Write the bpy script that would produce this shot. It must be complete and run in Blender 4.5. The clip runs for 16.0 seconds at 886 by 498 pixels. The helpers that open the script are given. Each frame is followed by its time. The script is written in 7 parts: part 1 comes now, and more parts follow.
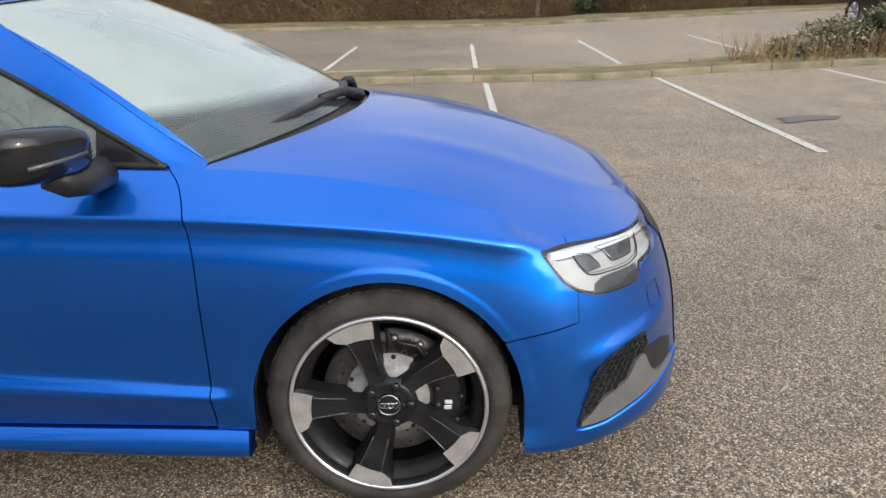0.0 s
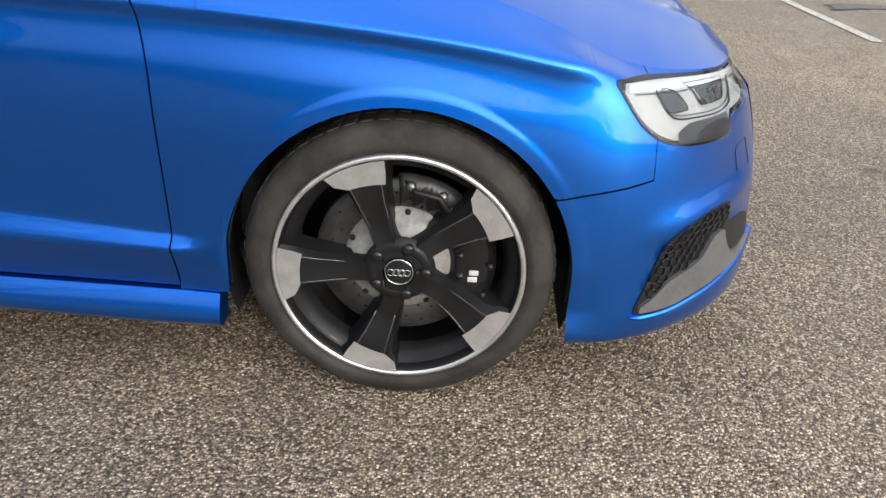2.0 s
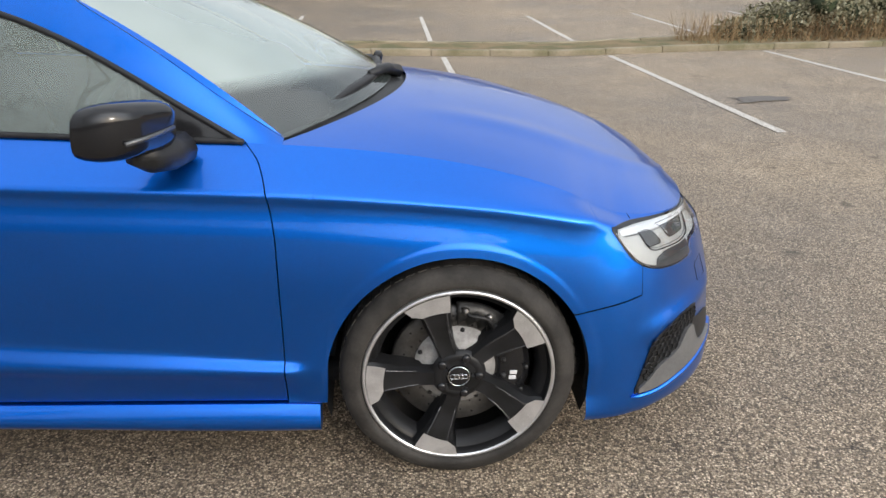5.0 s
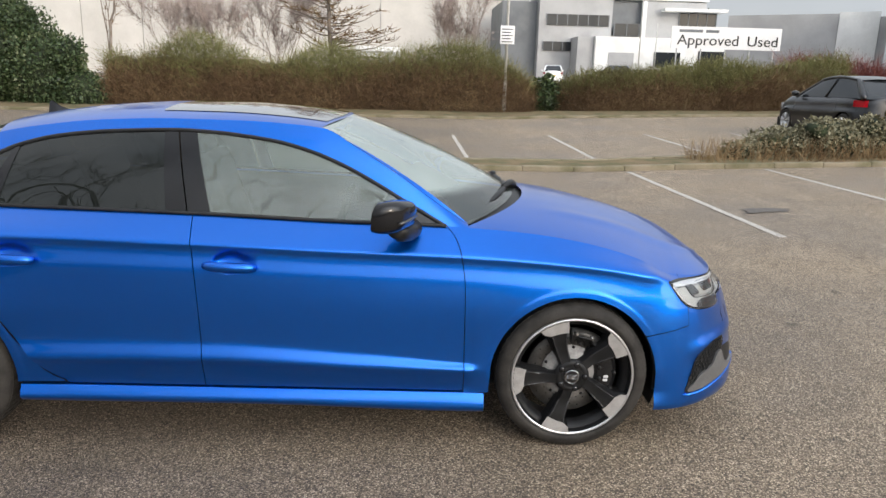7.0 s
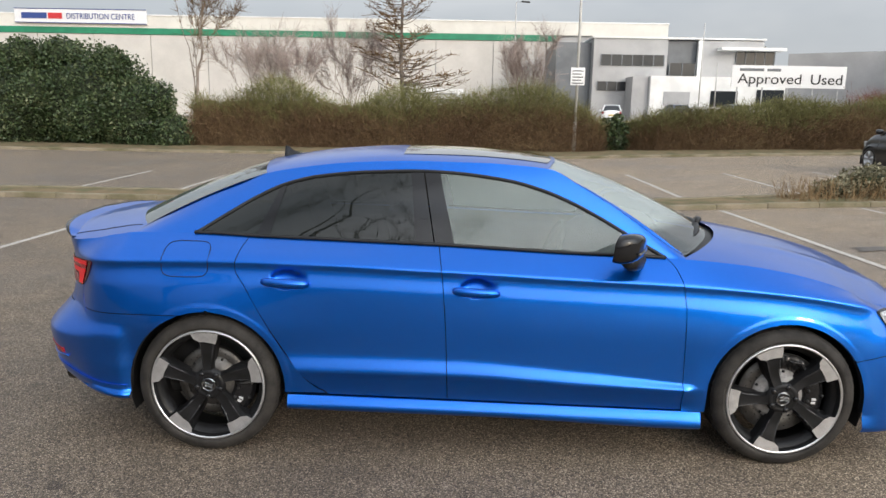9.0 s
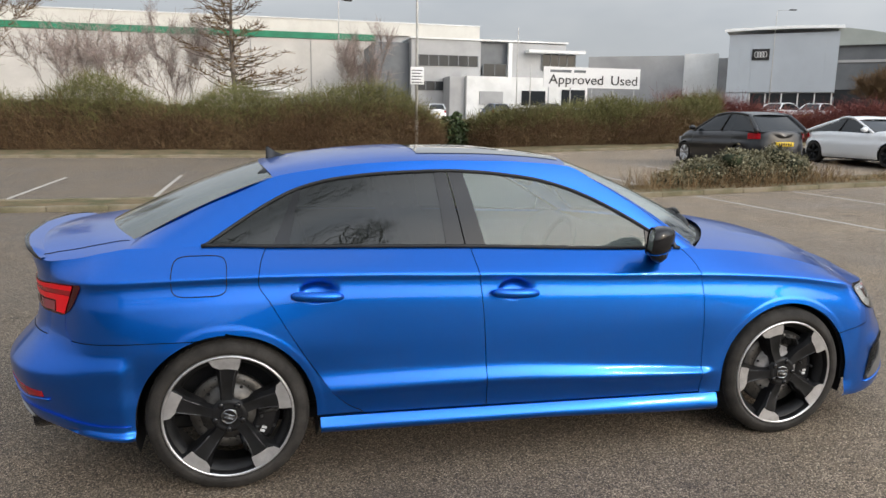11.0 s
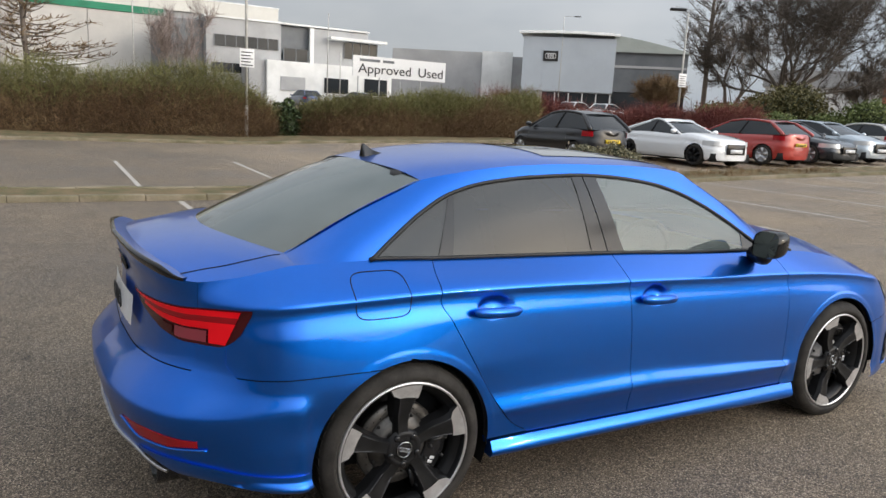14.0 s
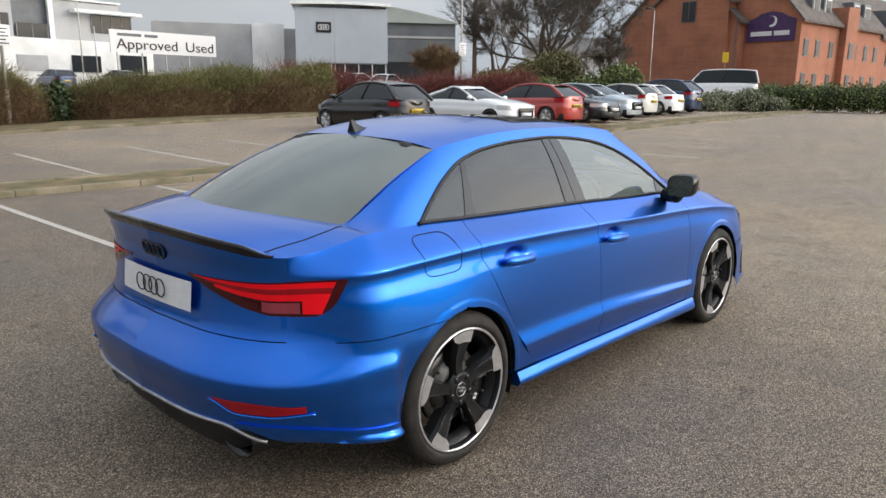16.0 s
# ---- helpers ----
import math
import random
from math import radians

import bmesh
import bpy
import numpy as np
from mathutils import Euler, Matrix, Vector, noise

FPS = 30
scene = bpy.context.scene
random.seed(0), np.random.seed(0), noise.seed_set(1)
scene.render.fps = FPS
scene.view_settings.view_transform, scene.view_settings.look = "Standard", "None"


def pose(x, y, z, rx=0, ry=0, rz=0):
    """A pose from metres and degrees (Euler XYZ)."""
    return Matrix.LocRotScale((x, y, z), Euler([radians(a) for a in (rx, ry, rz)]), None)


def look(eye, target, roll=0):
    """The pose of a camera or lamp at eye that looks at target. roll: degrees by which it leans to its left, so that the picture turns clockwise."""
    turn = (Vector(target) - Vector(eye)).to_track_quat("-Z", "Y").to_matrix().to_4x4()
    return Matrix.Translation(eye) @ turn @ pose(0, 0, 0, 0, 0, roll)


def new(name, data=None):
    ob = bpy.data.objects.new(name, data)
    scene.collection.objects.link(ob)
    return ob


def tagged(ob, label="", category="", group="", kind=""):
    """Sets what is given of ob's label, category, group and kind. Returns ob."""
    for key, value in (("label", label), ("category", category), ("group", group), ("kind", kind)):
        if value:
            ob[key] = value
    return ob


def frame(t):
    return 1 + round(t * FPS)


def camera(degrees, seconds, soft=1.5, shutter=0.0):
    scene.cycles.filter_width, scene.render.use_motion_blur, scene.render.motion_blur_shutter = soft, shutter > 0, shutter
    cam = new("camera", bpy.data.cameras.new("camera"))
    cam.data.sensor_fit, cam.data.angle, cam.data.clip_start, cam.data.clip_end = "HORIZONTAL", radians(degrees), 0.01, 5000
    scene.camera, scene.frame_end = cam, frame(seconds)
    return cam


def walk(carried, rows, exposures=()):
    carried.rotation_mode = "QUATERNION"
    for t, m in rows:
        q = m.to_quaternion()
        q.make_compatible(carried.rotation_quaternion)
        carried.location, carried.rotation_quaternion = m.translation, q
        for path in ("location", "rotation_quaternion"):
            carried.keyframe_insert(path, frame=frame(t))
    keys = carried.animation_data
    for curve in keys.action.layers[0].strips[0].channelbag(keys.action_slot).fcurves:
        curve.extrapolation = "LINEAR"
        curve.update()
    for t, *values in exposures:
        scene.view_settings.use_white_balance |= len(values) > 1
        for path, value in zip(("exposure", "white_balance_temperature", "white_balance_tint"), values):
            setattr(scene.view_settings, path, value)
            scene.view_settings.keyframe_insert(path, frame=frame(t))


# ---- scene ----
cam = camera(64.1, 16.0)
EXPOSURES = [(0.0, -0.05), (1.5, 0.06), (3.2, 0.08), (5.5, -0.10), (9.0, -0.32), (12.0, -0.49), (14.5, -0.50), (16.0, -0.36)]
PATH = [
    (0, (0.192, -2.482, 1.348), (0.143, -0.605, 0.66), -1.1),
    (0.5, (0.14, -2.383, 1.254), (0.09, -0.526, 0.512), 0.4),
    (1, (0.118, -2.249, 1.166), (0.06, -0.43, 0.336), 1.6),
    (1.5, (0.117, -2.166, 1.096), (0.079, -0.386, 0.185), 2.3),
    (2, (0.101, -2.135, 1.077), (0.084, -0.384, 0.112), 3.0),
    (2.5, (0.093, -2.132, 1.082), (0.088, -0.377, 0.121), 3.3),
    (3, (0.101, -2.122, 1.079), (0.106, -0.368, 0.118), 3.3),
    (3.2, (0.102, -2.118, 1.069), (0.115, -0.362, 0.113), 3.3),
    (5.3, (-0.25, -2.688, 1.424), (-0.098, -0.826, 0.708), 1.1),
    (5.5, (-0.308, -2.814, 1.449), (-0.156, -0.939, 0.77), 1.4),
    (6, (-0.505, -3.101, 1.493), (-0.411, -1.167, 0.992), 2.5),
    (6.5, (-0.657, -3.375, 1.525), (-0.586, -1.436, 1.039), 1.2),
    (7, (-0.717, -3.635, 1.537), (-0.608, -1.694, 1.07), 1.5),
    (7.5, (-0.872, -3.783, 1.55), (-0.81, -1.836, 1.097), 1.4),
    (8, (-1.151, -3.823, 1.553), (-1.115, -1.863, 1.153), 0.6),
    (8.5, (-1.348, -3.914, 1.55), (-1.361, -1.945, 1.199), 0.9),
    (9, (-1.514, -3.948, 1.551), (-1.545, -1.982, 1.187), 1.1),
    (9.5, (-1.737, -3.892, 1.541), (-1.687, -1.92, 1.211), 1.4),
    (9.7, (-1.835, -3.862, 1.541), (-1.675, -1.894, 1.224), 0.6),
    (11.8, (-2.756, -3.588, 1.513), (-2.218, -1.701, 1.128), 2.7),
    (12, (-2.836, -3.53, 1.51), (-2.284, -1.647, 1.126), 3.7),
    (12.5, (-3.051, -3.39, 1.522), (-2.446, -1.519, 1.156), 4.0),
    (13, (-3.344, -3.32, 1.509), (-2.642, -1.482, 1.15), 3.8),
    (13.5, (-3.58, -3.201, 1.513), (-2.757, -1.432, 1.079), 3.7),
    (14, (-3.751, -3.008, 1.532), (-2.764, -1.308, 1.16), 3.0),
    (14.5, (-3.979, -2.861, 1.565), (-2.767, -1.294, 1.293), 2.4),
    (15, (-4.236, -2.772, 1.546), (-2.924, -1.301, 1.204), 0.6),
    (15.5, (-4.449, -2.74, 1.52), (-3.065, -1.344, 1.154), 0.9),
    (16, (-4.703, -2.65, 1.509), (-3.258, -1.335, 1.082), 0.7),
]
walk(cam, [(t, look(eye, target, roll)) for t, eye, target, roll in PATH], EXPOSURES)

# world, sun, exposure
SUN_AZ, SUN_EL = -57.0, 18.0          # degrees: direction towards the sun in plan (from +x), height
world = bpy.data.worlds.new("overcast_sky")
scene.world = world
world.use_nodes = True
wn, wl = world.node_tree.nodes, world.node_tree.links
wn.clear()
w_out, w_bg = wn.new("ShaderNodeOutputWorld"), wn.new("ShaderNodeBackground")
sky = wn.new("ShaderNodeTexSky")
sky.sky_type, sky.sun_disc = "NISHITA", False
sky.sun_elevation, sky.sun_rotation = radians(SUN_EL), radians(90 - SUN_AZ)
sky.air_density, sky.dust_density, sky.ozone_density = 1.0, 3.0, 1.0
w_scale = wn.new("ShaderNodeMix"); w_scale.data_type = "RGBA"; w_scale.blend_type = "MULTIPLY"
w_scale.inputs[0].default_value = 1.0
w_scale.inputs[7].default_value = (0.10, 0.10, 0.10, 1)
wl.new(sky.outputs[0], w_scale.inputs[6])
w_co = wn.new("ShaderNodeTexCoord")
w_map = wn.new("ShaderNodeMapping"); w_map.inputs["Scale"].default_value = (1.0, 1.0, 2.4)
wl.new(w_co.outputs["Generated"], w_map.inputs["Vector"])
w_noise = wn.new("ShaderNodeTexNoise")
w_noise.inputs["Scale"].default_value, w_noise.inputs["Detail"].default_value = 1.7, 5.0
wl.new(w_map.outputs[0], w_noise.inputs["Vector"])
w_ramp = wn.new("ShaderNodeValToRGB")
w_ramp.color_ramp.elements[0].position, w_ramp.color_ramp.elements[0].color = 0.38, (0.52, 0.575, 0.65, 1)
w_ramp.color_ramp.elements[1].position, w_ramp.color_ramp.elements[1].color = 0.62, (0.80, 0.825, 0.86, 1)
wl.new(w_noise.outputs[0], w_ramp.inputs[0])
w_mix = wn.new("ShaderNodeMix"); w_mix.data_type = "RGBA"
w_mix.inputs[0].default_value = 0.8
wl.new(w_scale.outputs[2], w_mix.inputs[6])
wl.new(w_ramp.outputs[0], w_mix.inputs[7])
w_dot = wn.new("ShaderNodeVectorMath"); w_dot.operation = "DOT_PRODUCT"
wl.new(w_co.outputs["Generated"], w_dot.inputs[0])
w_dot.inputs[1].default_value = (math.cos(radians(SUN_AZ)) * math.cos(radians(SUN_EL)), math.sin(radians(SUN_AZ)) * math.cos(radians(SUN_EL)), math.sin(radians(SUN_EL)))
w_glow = wn.new("ShaderNodeMapRange")
w_glow.interpolation_type = "SMOOTHSTEP"
w_glow.inputs["From Min"].default_value, w_glow.inputs["From Max"].default_value = 0.55, 1.0
w_glow.inputs["To Min"].default_value, w_glow.inputs["To Max"].default_value = 1.0, 3.5
wl.new(w_dot.outputs["Value"], w_glow.inputs["Value"])
w_sep = wn.new("ShaderNodeSeparateXYZ")
wl.new(w_co.outputs["Generated"], w_sep.inputs[0])
w_up = wn.new("ShaderNodeMapRange")                # an overcast sky is brightest overhead
w_up.inputs["From Min"].default_value, w_up.inputs["From Max"].default_value = 0.12, 0.95
w_up.inputs["To Min"].default_value, w_up.inputs["To Max"].default_value = 1.08, 2.5
wl.new(w_sep.outputs[2], w_up.inputs["Value"])
w_gain = wn.new("ShaderNodeMath"); w_gain.operation = "MULTIPLY"
w_east = wn.new("ShaderNodeMapRange")              # thinner cloud over the hotel side
w_east.inputs["From Min"].default_value, w_east.inputs["From Max"].default_value = 0.45, 0.95
w_east.inputs["To Min"].default_value, w_east.inputs["To Max"].default_value = 1.0, 1.35
wl.new(w_sep.outputs[0], w_east.inputs["Value"])
w_thin = wn.new("ShaderNodeMath"); w_thin.operation = "MULTIPLY"
wl.new(w_glow.outputs[0], w_thin.inputs[0])
wl.new(w_east.outputs[0], w_thin.inputs[1])
wl.new(w_thin.outputs[0], w_gain.inputs[0])
wl.new(w_up.outputs[0], w_gain.inputs[1])
w_lit = wn.new("ShaderNodeMix"); w_lit.data_type = "RGBA"; w_lit.blend_type = "MULTIPLY"
w_lit.inputs[0].default_value = 1.0
wl.new(w_mix.outputs[2], w_lit.inputs[6])
wl.new(w_gain.outputs[0], w_lit.inputs[7])
wl.new(w_lit.outputs[2], w_bg.inputs["Color"])
w_bg.inputs["Strength"].default_value = 1.0
wl.new(w_bg.outputs[0], w_out.inputs[0])

sun_data = bpy.data.lights.new("sun", "SUN")
sun_data.energy, sun_data.angle, sun_data.color = 0.8, radians(6), (1.0, 0.94, 0.86)
sun = new("sun", sun_data)
sun.matrix_world = look((30 * math.cos(radians(SUN_AZ)), 30 * math.sin(radians(SUN_AZ)), 30 * math.tan(radians(SUN_EL))), (0, 0, 0))


# ---- materials ----
def mat(name, rough=0.5, metal=0.0, base=(0.5, 0.5, 0.5), coat=0.0, spec=0.5):
    m = bpy.data.materials.new(name)
    m.use_nodes = True
    b = m.node_tree.nodes["Principled BSDF"]
    b.inputs["Base Color"].default_value = (*base, 1)
    b.inputs["Roughness"].default_value = rough
    b.inputs["Metallic"].default_value = metal
    b.inputs["Coat Weight"].default_value = coat
    b.inputs["Coat Roughness"].default_value = 0.04
    b.inputs["Specular IOR Level"].default_value = spec
    return m


def node(m, kind, **inputs):
    n = m.node_tree.nodes.new(kind)
    for k, v in inputs.items():
        n.inputs[k].default_value = v
    return n


def link(m, a, b):
    m.node_tree.links.new(a, b)


def coords(m, scale=(1, 1, 1)):
    g = node(m, "ShaderNodeNewGeometry")
    mp = node(m, "ShaderNodeMapping", Scale=scale)
    link(m, g.outputs["Position"], mp.inputs["Vector"])
    return mp.outputs[0]


def ramp(m, fac, *stops):
    r = node(m, "ShaderNodeValToRGB")
    e = r.color_ramp.elements
    while len(e) < len(stops):
        e.new(0.5)
    for el, (p, c) in zip(e, stops):
        el.position, el.color = p, (*c, 1)
    link(m, fac, r.inputs[0])
    return r.outputs[0]


def blend(m, a, b, fac, mode="MIX"):
    x = node(m, "ShaderNodeMix")
    x.data_type, x.blend_type = "RGBA", mode
    for sock, v in ((x.inputs[0], fac), (x.inputs[6], a), (x.inputs[7], b)):
        if hasattr(v, "is_output"):
            link(m, v, sock)
        else:
            sock.default_value = v if not isinstance(v, tuple) else (*v, 1)
    return x.outputs[2]


def noise_tex(m, vec, scale, detail=4.0, rough=0.55):
    n = node(m, "ShaderNodeTexNoise", Scale=scale, Detail=detail, Roughness=rough)
    link(m, vec, n.inputs["Vector"])
    return n.outputs[0]


def bump(m, height, strength=0.2, distance=0.01):
    b = node(m, "ShaderNodeBump", Strength=strength, Distance=distance)
    link(m, height, b.inputs["Height"])
    link(m, b.outputs[0], m.node_tree.nodes["Principled BSDF"].inputs["Normal"])


def colour(m, sock):
    link(m, sock, m.node_tree.nodes["Principled BSDF"].inputs["Base Color"])


def roughness(m, sock):
    link(m, sock, m.node_tree.nodes["Principled BSDF"].inputs["Roughness"])


def stained(name, base, dark, rough=0.6, metal=0.0, scale=6.0, fine=60.0, coat=0.0, depth=0.15, grain=0.6):
    """A surface with soft stains, fine grain and slight relief."""
    m = mat(name, rough, metal, base, coat)
    v = coords(m)
    big, small = noise_tex(m, v, scale), noise_tex(m, v, fine, 3)
    c = ramp(m, big, (0.35, dark), (0.62, base))
    c = blend(m, c, ramp(m, small, (0.3, (0.72, 0.72, 0.72)), (0.7, (1.1, 1.1, 1.1))), grain, "MULTIPLY")
    colour(m, c)
    bump(m, small, depth, 0.004)
    return m


def paint_mat(name, base, flake=0.5, rough=0.28, coat=1.0):
    """Metallic lacquer with a fine flake and a clear coat, a little road dust."""
    m = mat(name, rough, flake, base, coat)
    v = coords(m)
    fl = noise_tex(m, v, 900, 1)
    dirt = noise_tex(m, v, 9, 6, 0.7)
    c = ramp(m, fl, (0.3, tuple(0.82 * q for q in base)), (0.7, tuple(min(1, 1.18 * q + 0.004) for q in base)))
    dust = ramp(m, dirt, (0.55, (0, 0, 0)), (0.9, (0.03, 0.03, 0.03)))
    colour(m, blend(m, c, (0.16, 0.16, 0.16), dust))
    rr = ramp(m, dirt, (0.3, (rough * 0.97,) * 3), (0.8, (rough * 1.08,) * 3))
    roughness(m, rr)
    m.node_tree.nodes["Principled BSDF"].inputs["Coat Roughness"].default_value = 0.035
    return m


def glass_mat(name, tint, rough=0.0, clear=0.6, film=0.0, band=None):
    """A pane: mirror-like gloss by Fresnel over a tinted see-through body; film is its mist of condensation, thin below band."""
    m = bpy.data.materials.new(name)
    m.use_nodes = True
    n = m.node_tree.nodes
    n.remove(n["Principled BSDF"])
    out = n["Material Output"]
    tr = node(m, "ShaderNodeBsdfTransparent", Color=(*tint, 1))
    gl = node(m, "ShaderNodeBsdfGlossy", Color=(1, 1, 1, 1), Roughness=rough)
    fr = node(m, "ShaderNodeFresnel", IOR=clear)
    mx = node(m, "ShaderNodeMixShader")
    link(m, fr.outputs[0], mx.inputs[0])
    if film:
        v = coords(m)
        mist = ramp(m, noise_tex(m, v, 3.0, 2, 0.4), (0.3, (film * 0.85,) * 3), (0.7, (film * 1.12,) * 3))
        if band:
            sz = node(m, "ShaderNodeSeparateXYZ")
            link(m, v, sz.inputs[0])
            mr = node(m, "ShaderNodeMapRange")
            for k, val in (("From Min", band[0]), ("From Max", band[1]), ("To Min", 0.12), ("To Max", 1.0)):
                mr.inputs[k].default_value = val
            link(m, sz.outputs[2], mr.inputs["Value"])
            mist = blend(m, mist, mr.outputs[0], 1.0, "MULTIPLY")
        df = node(m, "ShaderNodeBsdfDiffuse", Color=(0.64, 0.75, 0.71, 1))
        fm = node(m, "ShaderNodeMixShader")
        link(m, mist, fm.inputs[0])
        link(m, tr.outputs[0], fm.inputs[1])
        link(m, df.outputs[0], fm.inputs[2])
        link(m, fm.outputs[0], mx.inputs[1])
    else:
        link(m, tr.outputs[0], mx.inputs[1])
    link(m, gl.outputs[0], mx.inputs[2])
    link(m, mx.outputs[0], out.inputs[0])
    return m


BLUE = paint_mat("blue_metallic_paint", (0.0003, 0.120, 0.565), 0.97, 0.34, 0.65)
GLOSS_BLACK = mat("gloss_black", 0.14, 0.0, (0.010, 0.010, 0.011), 0.0, 0.4)
ROOF_GLASS = mat("roof_glass", 0.03, 0.0, (0.012, 0.013, 0.015), 1.0, 1.0)
SATIN_BLACK = stained("satin_black_plastic", (0.018, 0.018, 0.019), (0.010, 0.010, 0.010), 0.45, 0, 20, 400, 0, 0.05)
GAP_BLACK = mat("shadow_gap", 0.9, 0, (0.004, 0.004, 0.004))
RIM_BLACK = stained("black_wheel_paint", (0.012, 0.012, 0.013), (0.008, 0.008, 0.008), 0.42, 0.0, 18, 300, 0.08, 0.03)
RIM_GLOSS = mat("polished_black_edge", 0.18, 0.4, (0.10, 0.10, 0.105), 0.3)
RIM_SILVER = stained("machined_alloy", (0.72, 0.72, 0.73), (0.60, 0.60, 0.61), 0.33, 0.85, 25, 500, 0.3, 0.03)
RUBBER = stained("tyre_rubber", (0.040, 0.036, 0.032), (0.020, 0.018, 0.016), 0.75, 0, 14, 120, 0, 0.3)
STEEL = stained("brake_steel", (0.30, 0.29, 0.28), (0.15, 0.135, 0.12), 0.4, 0.8, 30, 300, 0, 0.05)
for m_, sp_ in ((RIM_BLACK, 0.18), (SATIN_BLACK, 0.3), (RUBBER, 0.25)):
    m_.node_tree.nodes["Principled BSDF"].inputs["Specular IOR Level"].default_value = sp_
MIRROR = mat("mirror_glass", 0.02, 1.0, (0.16, 0.165, 0.17))
CHROME = mat("chrome", 0.1, 1.0, (0.75, 0.76, 0.78))
SILVER = stained("satin_silver_trim", (0.5, 0.5, 0.5), (0.38, 0.38, 0.38), 0.3, 0.8, 20, 200)
LAMP_WHITE = mat("lamp_reflector", 0.22, 0.35, (0.72, 0.73, 0.74), 0.3)
LAMP_BOWL = mat("lamp_bowl", 0.25, 0.5, (0.13, 0.132, 0.135), 0.3)
HUB_STEEL = stained("pale_hub_alloy", (0.30, 0.29, 0.28), (0.18, 0.17, 0.165), 0.68, 0.2, 30, 300)
LAMP_GREY = mat("lamp_bezel", 0.3, 0.3, (0.065, 0.067, 0.07), 0.3)
BLADE_GREY = stained("satin_grey_blade", (0.15, 0.15, 0.15), (0.12, 0.12, 0.12), 0.35, 0.3, 12, 120, 0.2, 0.03)
RED_LENS = mat("red_lens", 0.3, 0.0, (0.88, 0.004, 0.012), 0.10, 0.2)
RED_MID = mat("shaded_red_lens", 0.25, 0.0, (0.30, 0.003, 0.008), 0.15, 0.3)
RED_PINK = mat("smoked_red_lens", 0.2, 0.0, (0.26, 0.035, 0.05), 0.3, 0.4)
RED_DARK = mat("dark_red_lens", 0.15, 0.0, (0.05, 0.001, 0.003), 0.25, 0.3)
LAMP_PALE = stained("pale_lamp_moulding", (0.46, 0.46, 0.44), (0.38, 0.38, 0.36), 0.3, 0.0, 8, 60, 0.3, 0.05)
RED_REFLECTOR = mat("red_reflector", 0.2, 0.0, (0.34, 0.004, 0.010), 0.25, 0.3)
PLATE_WHITE = stained("white_plate", (0.78, 0.78, 0.78), (0.70, 0.70, 0.70), 0.4, 0, 12, 150)
PLATE_YELLOW = mat("yellow_plate", 0.4, 0, (0.72, 0.50, 0.03))
INK = mat("black_ink", 0.6, 0, (0.02, 0.02, 0.02))
CABIN = stained("dark_cabin_trim", (0.03, 0.03, 0.032), (0.018, 0.018, 0.02), 0.7, 0, 8, 200)
HEADLINING = stained("grey_headlining", (0.35, 0.35, 0.34), (0.28, 0.28, 0.28), 0.9, 0, 8, 200)
GLASS_SCREEN = glass_mat("misted_windscreen", (0.72, 0.78, 0.75), 0.0, 1.7, 0.34, (1.045, 1.08))
GLASS_DOOR = glass_mat("misted_door_glass", (0.46, 0.60, 0.54), 0.0, 1.55, 0.15)
GLASS_MIST = glass_mat("heavily_misted_door_glass", (0.50, 0.60, 0.56), 0.0, 1.5, 0.74)
GLASS_REAR = glass_mat("tinted_rear_glass", (0.08, 0.08, 0.08), 0.02, 1.6, 0.17)
GLASS_DARK = glass_mat("privacy_glass", (0.05, 0.05, 0.05), 0.0, 1.48, 0.018)
GLASS_FAR = mat("far_glass", 0.10, 0.0, (0.022, 0.025, 0.028), 0.0, 0.45)
LENS_CLEAR = glass_mat("clear_lens", (0.93, 0.94, 0.95), 0.0, 1.45)

# asphalt: chippings of several greys and tans, dusty and damp patches
ASPHALT = mat("worn_asphalt", 0.60, 0, (0.1, 0.1, 0.1))
v = coords(ASPHALT)
vor = node(ASPHALT, "ShaderNodeTexVoronoi", Scale=165.0)
link(ASPHALT, v, vor.inputs["Vector"])
sep = node(ASPHALT, "ShaderNodeSeparateColor")
link(ASPHALT, vor.outputs["Color"], sep.inputs[0])
chips = ramp(ASPHALT, sep.outputs[0], (0.0, (0.058, 0.045, 0.031)), (0.35, (0.165, 0.128, 0.090)), (0.7, (0.31, 0.247, 0.180)), (0.9, (0.45, 0.368, 0.275)), (1.0, (0.62, 0.52, 0.40)))
tar = ramp(ASPHALT, vor.outputs["Distance"], (0.25, (1, 1, 1)), (0.75, (0.36, 0.34, 0.32)))
chips = blend(ASPHALT, chips, tar, 1.0, "MULTIPLY")
wear = noise_tex(ASPHALT, v, 0.35, 6, 0.6)
wear2 = noise_tex(ASPHALT, v, 2.4, 5, 0.65)
chips = blend(ASPHALT, chips, ramp(ASPHALT, wear, (0.3, (0.74, 0.74, 0.77)), (0.7, (1.25, 1.22, 1.16))), 1.0, "MULTIPLY")
chips = blend(ASPHALT, chips, ramp(ASPHALT, wear2, (0.3, (0.8, 0.8, 0.8)), (0.7, (1.12, 1.12, 1.12))), 1.0, "MULTIPLY")
sx = node(ASPHALT, "ShaderNodeSeparateXYZ")
link(ASPHALT, v, sx.inputs[0])
x_ragged = node(ASPHALT, "ShaderNodeMath")          # asphalt colour grows paler towards +x, the change broken up by noise
x_ragged.operation = "MULTIPLY_ADD"
link(ASPHALT, wear, x_ragged.inputs[0])
x_ragged.inputs[1].default_value = 3.0
link(ASPHALT, sx.outputs[0], x_ragged.inputs[2])
x_gain = node(ASPHALT, "ShaderNodeMapRange")
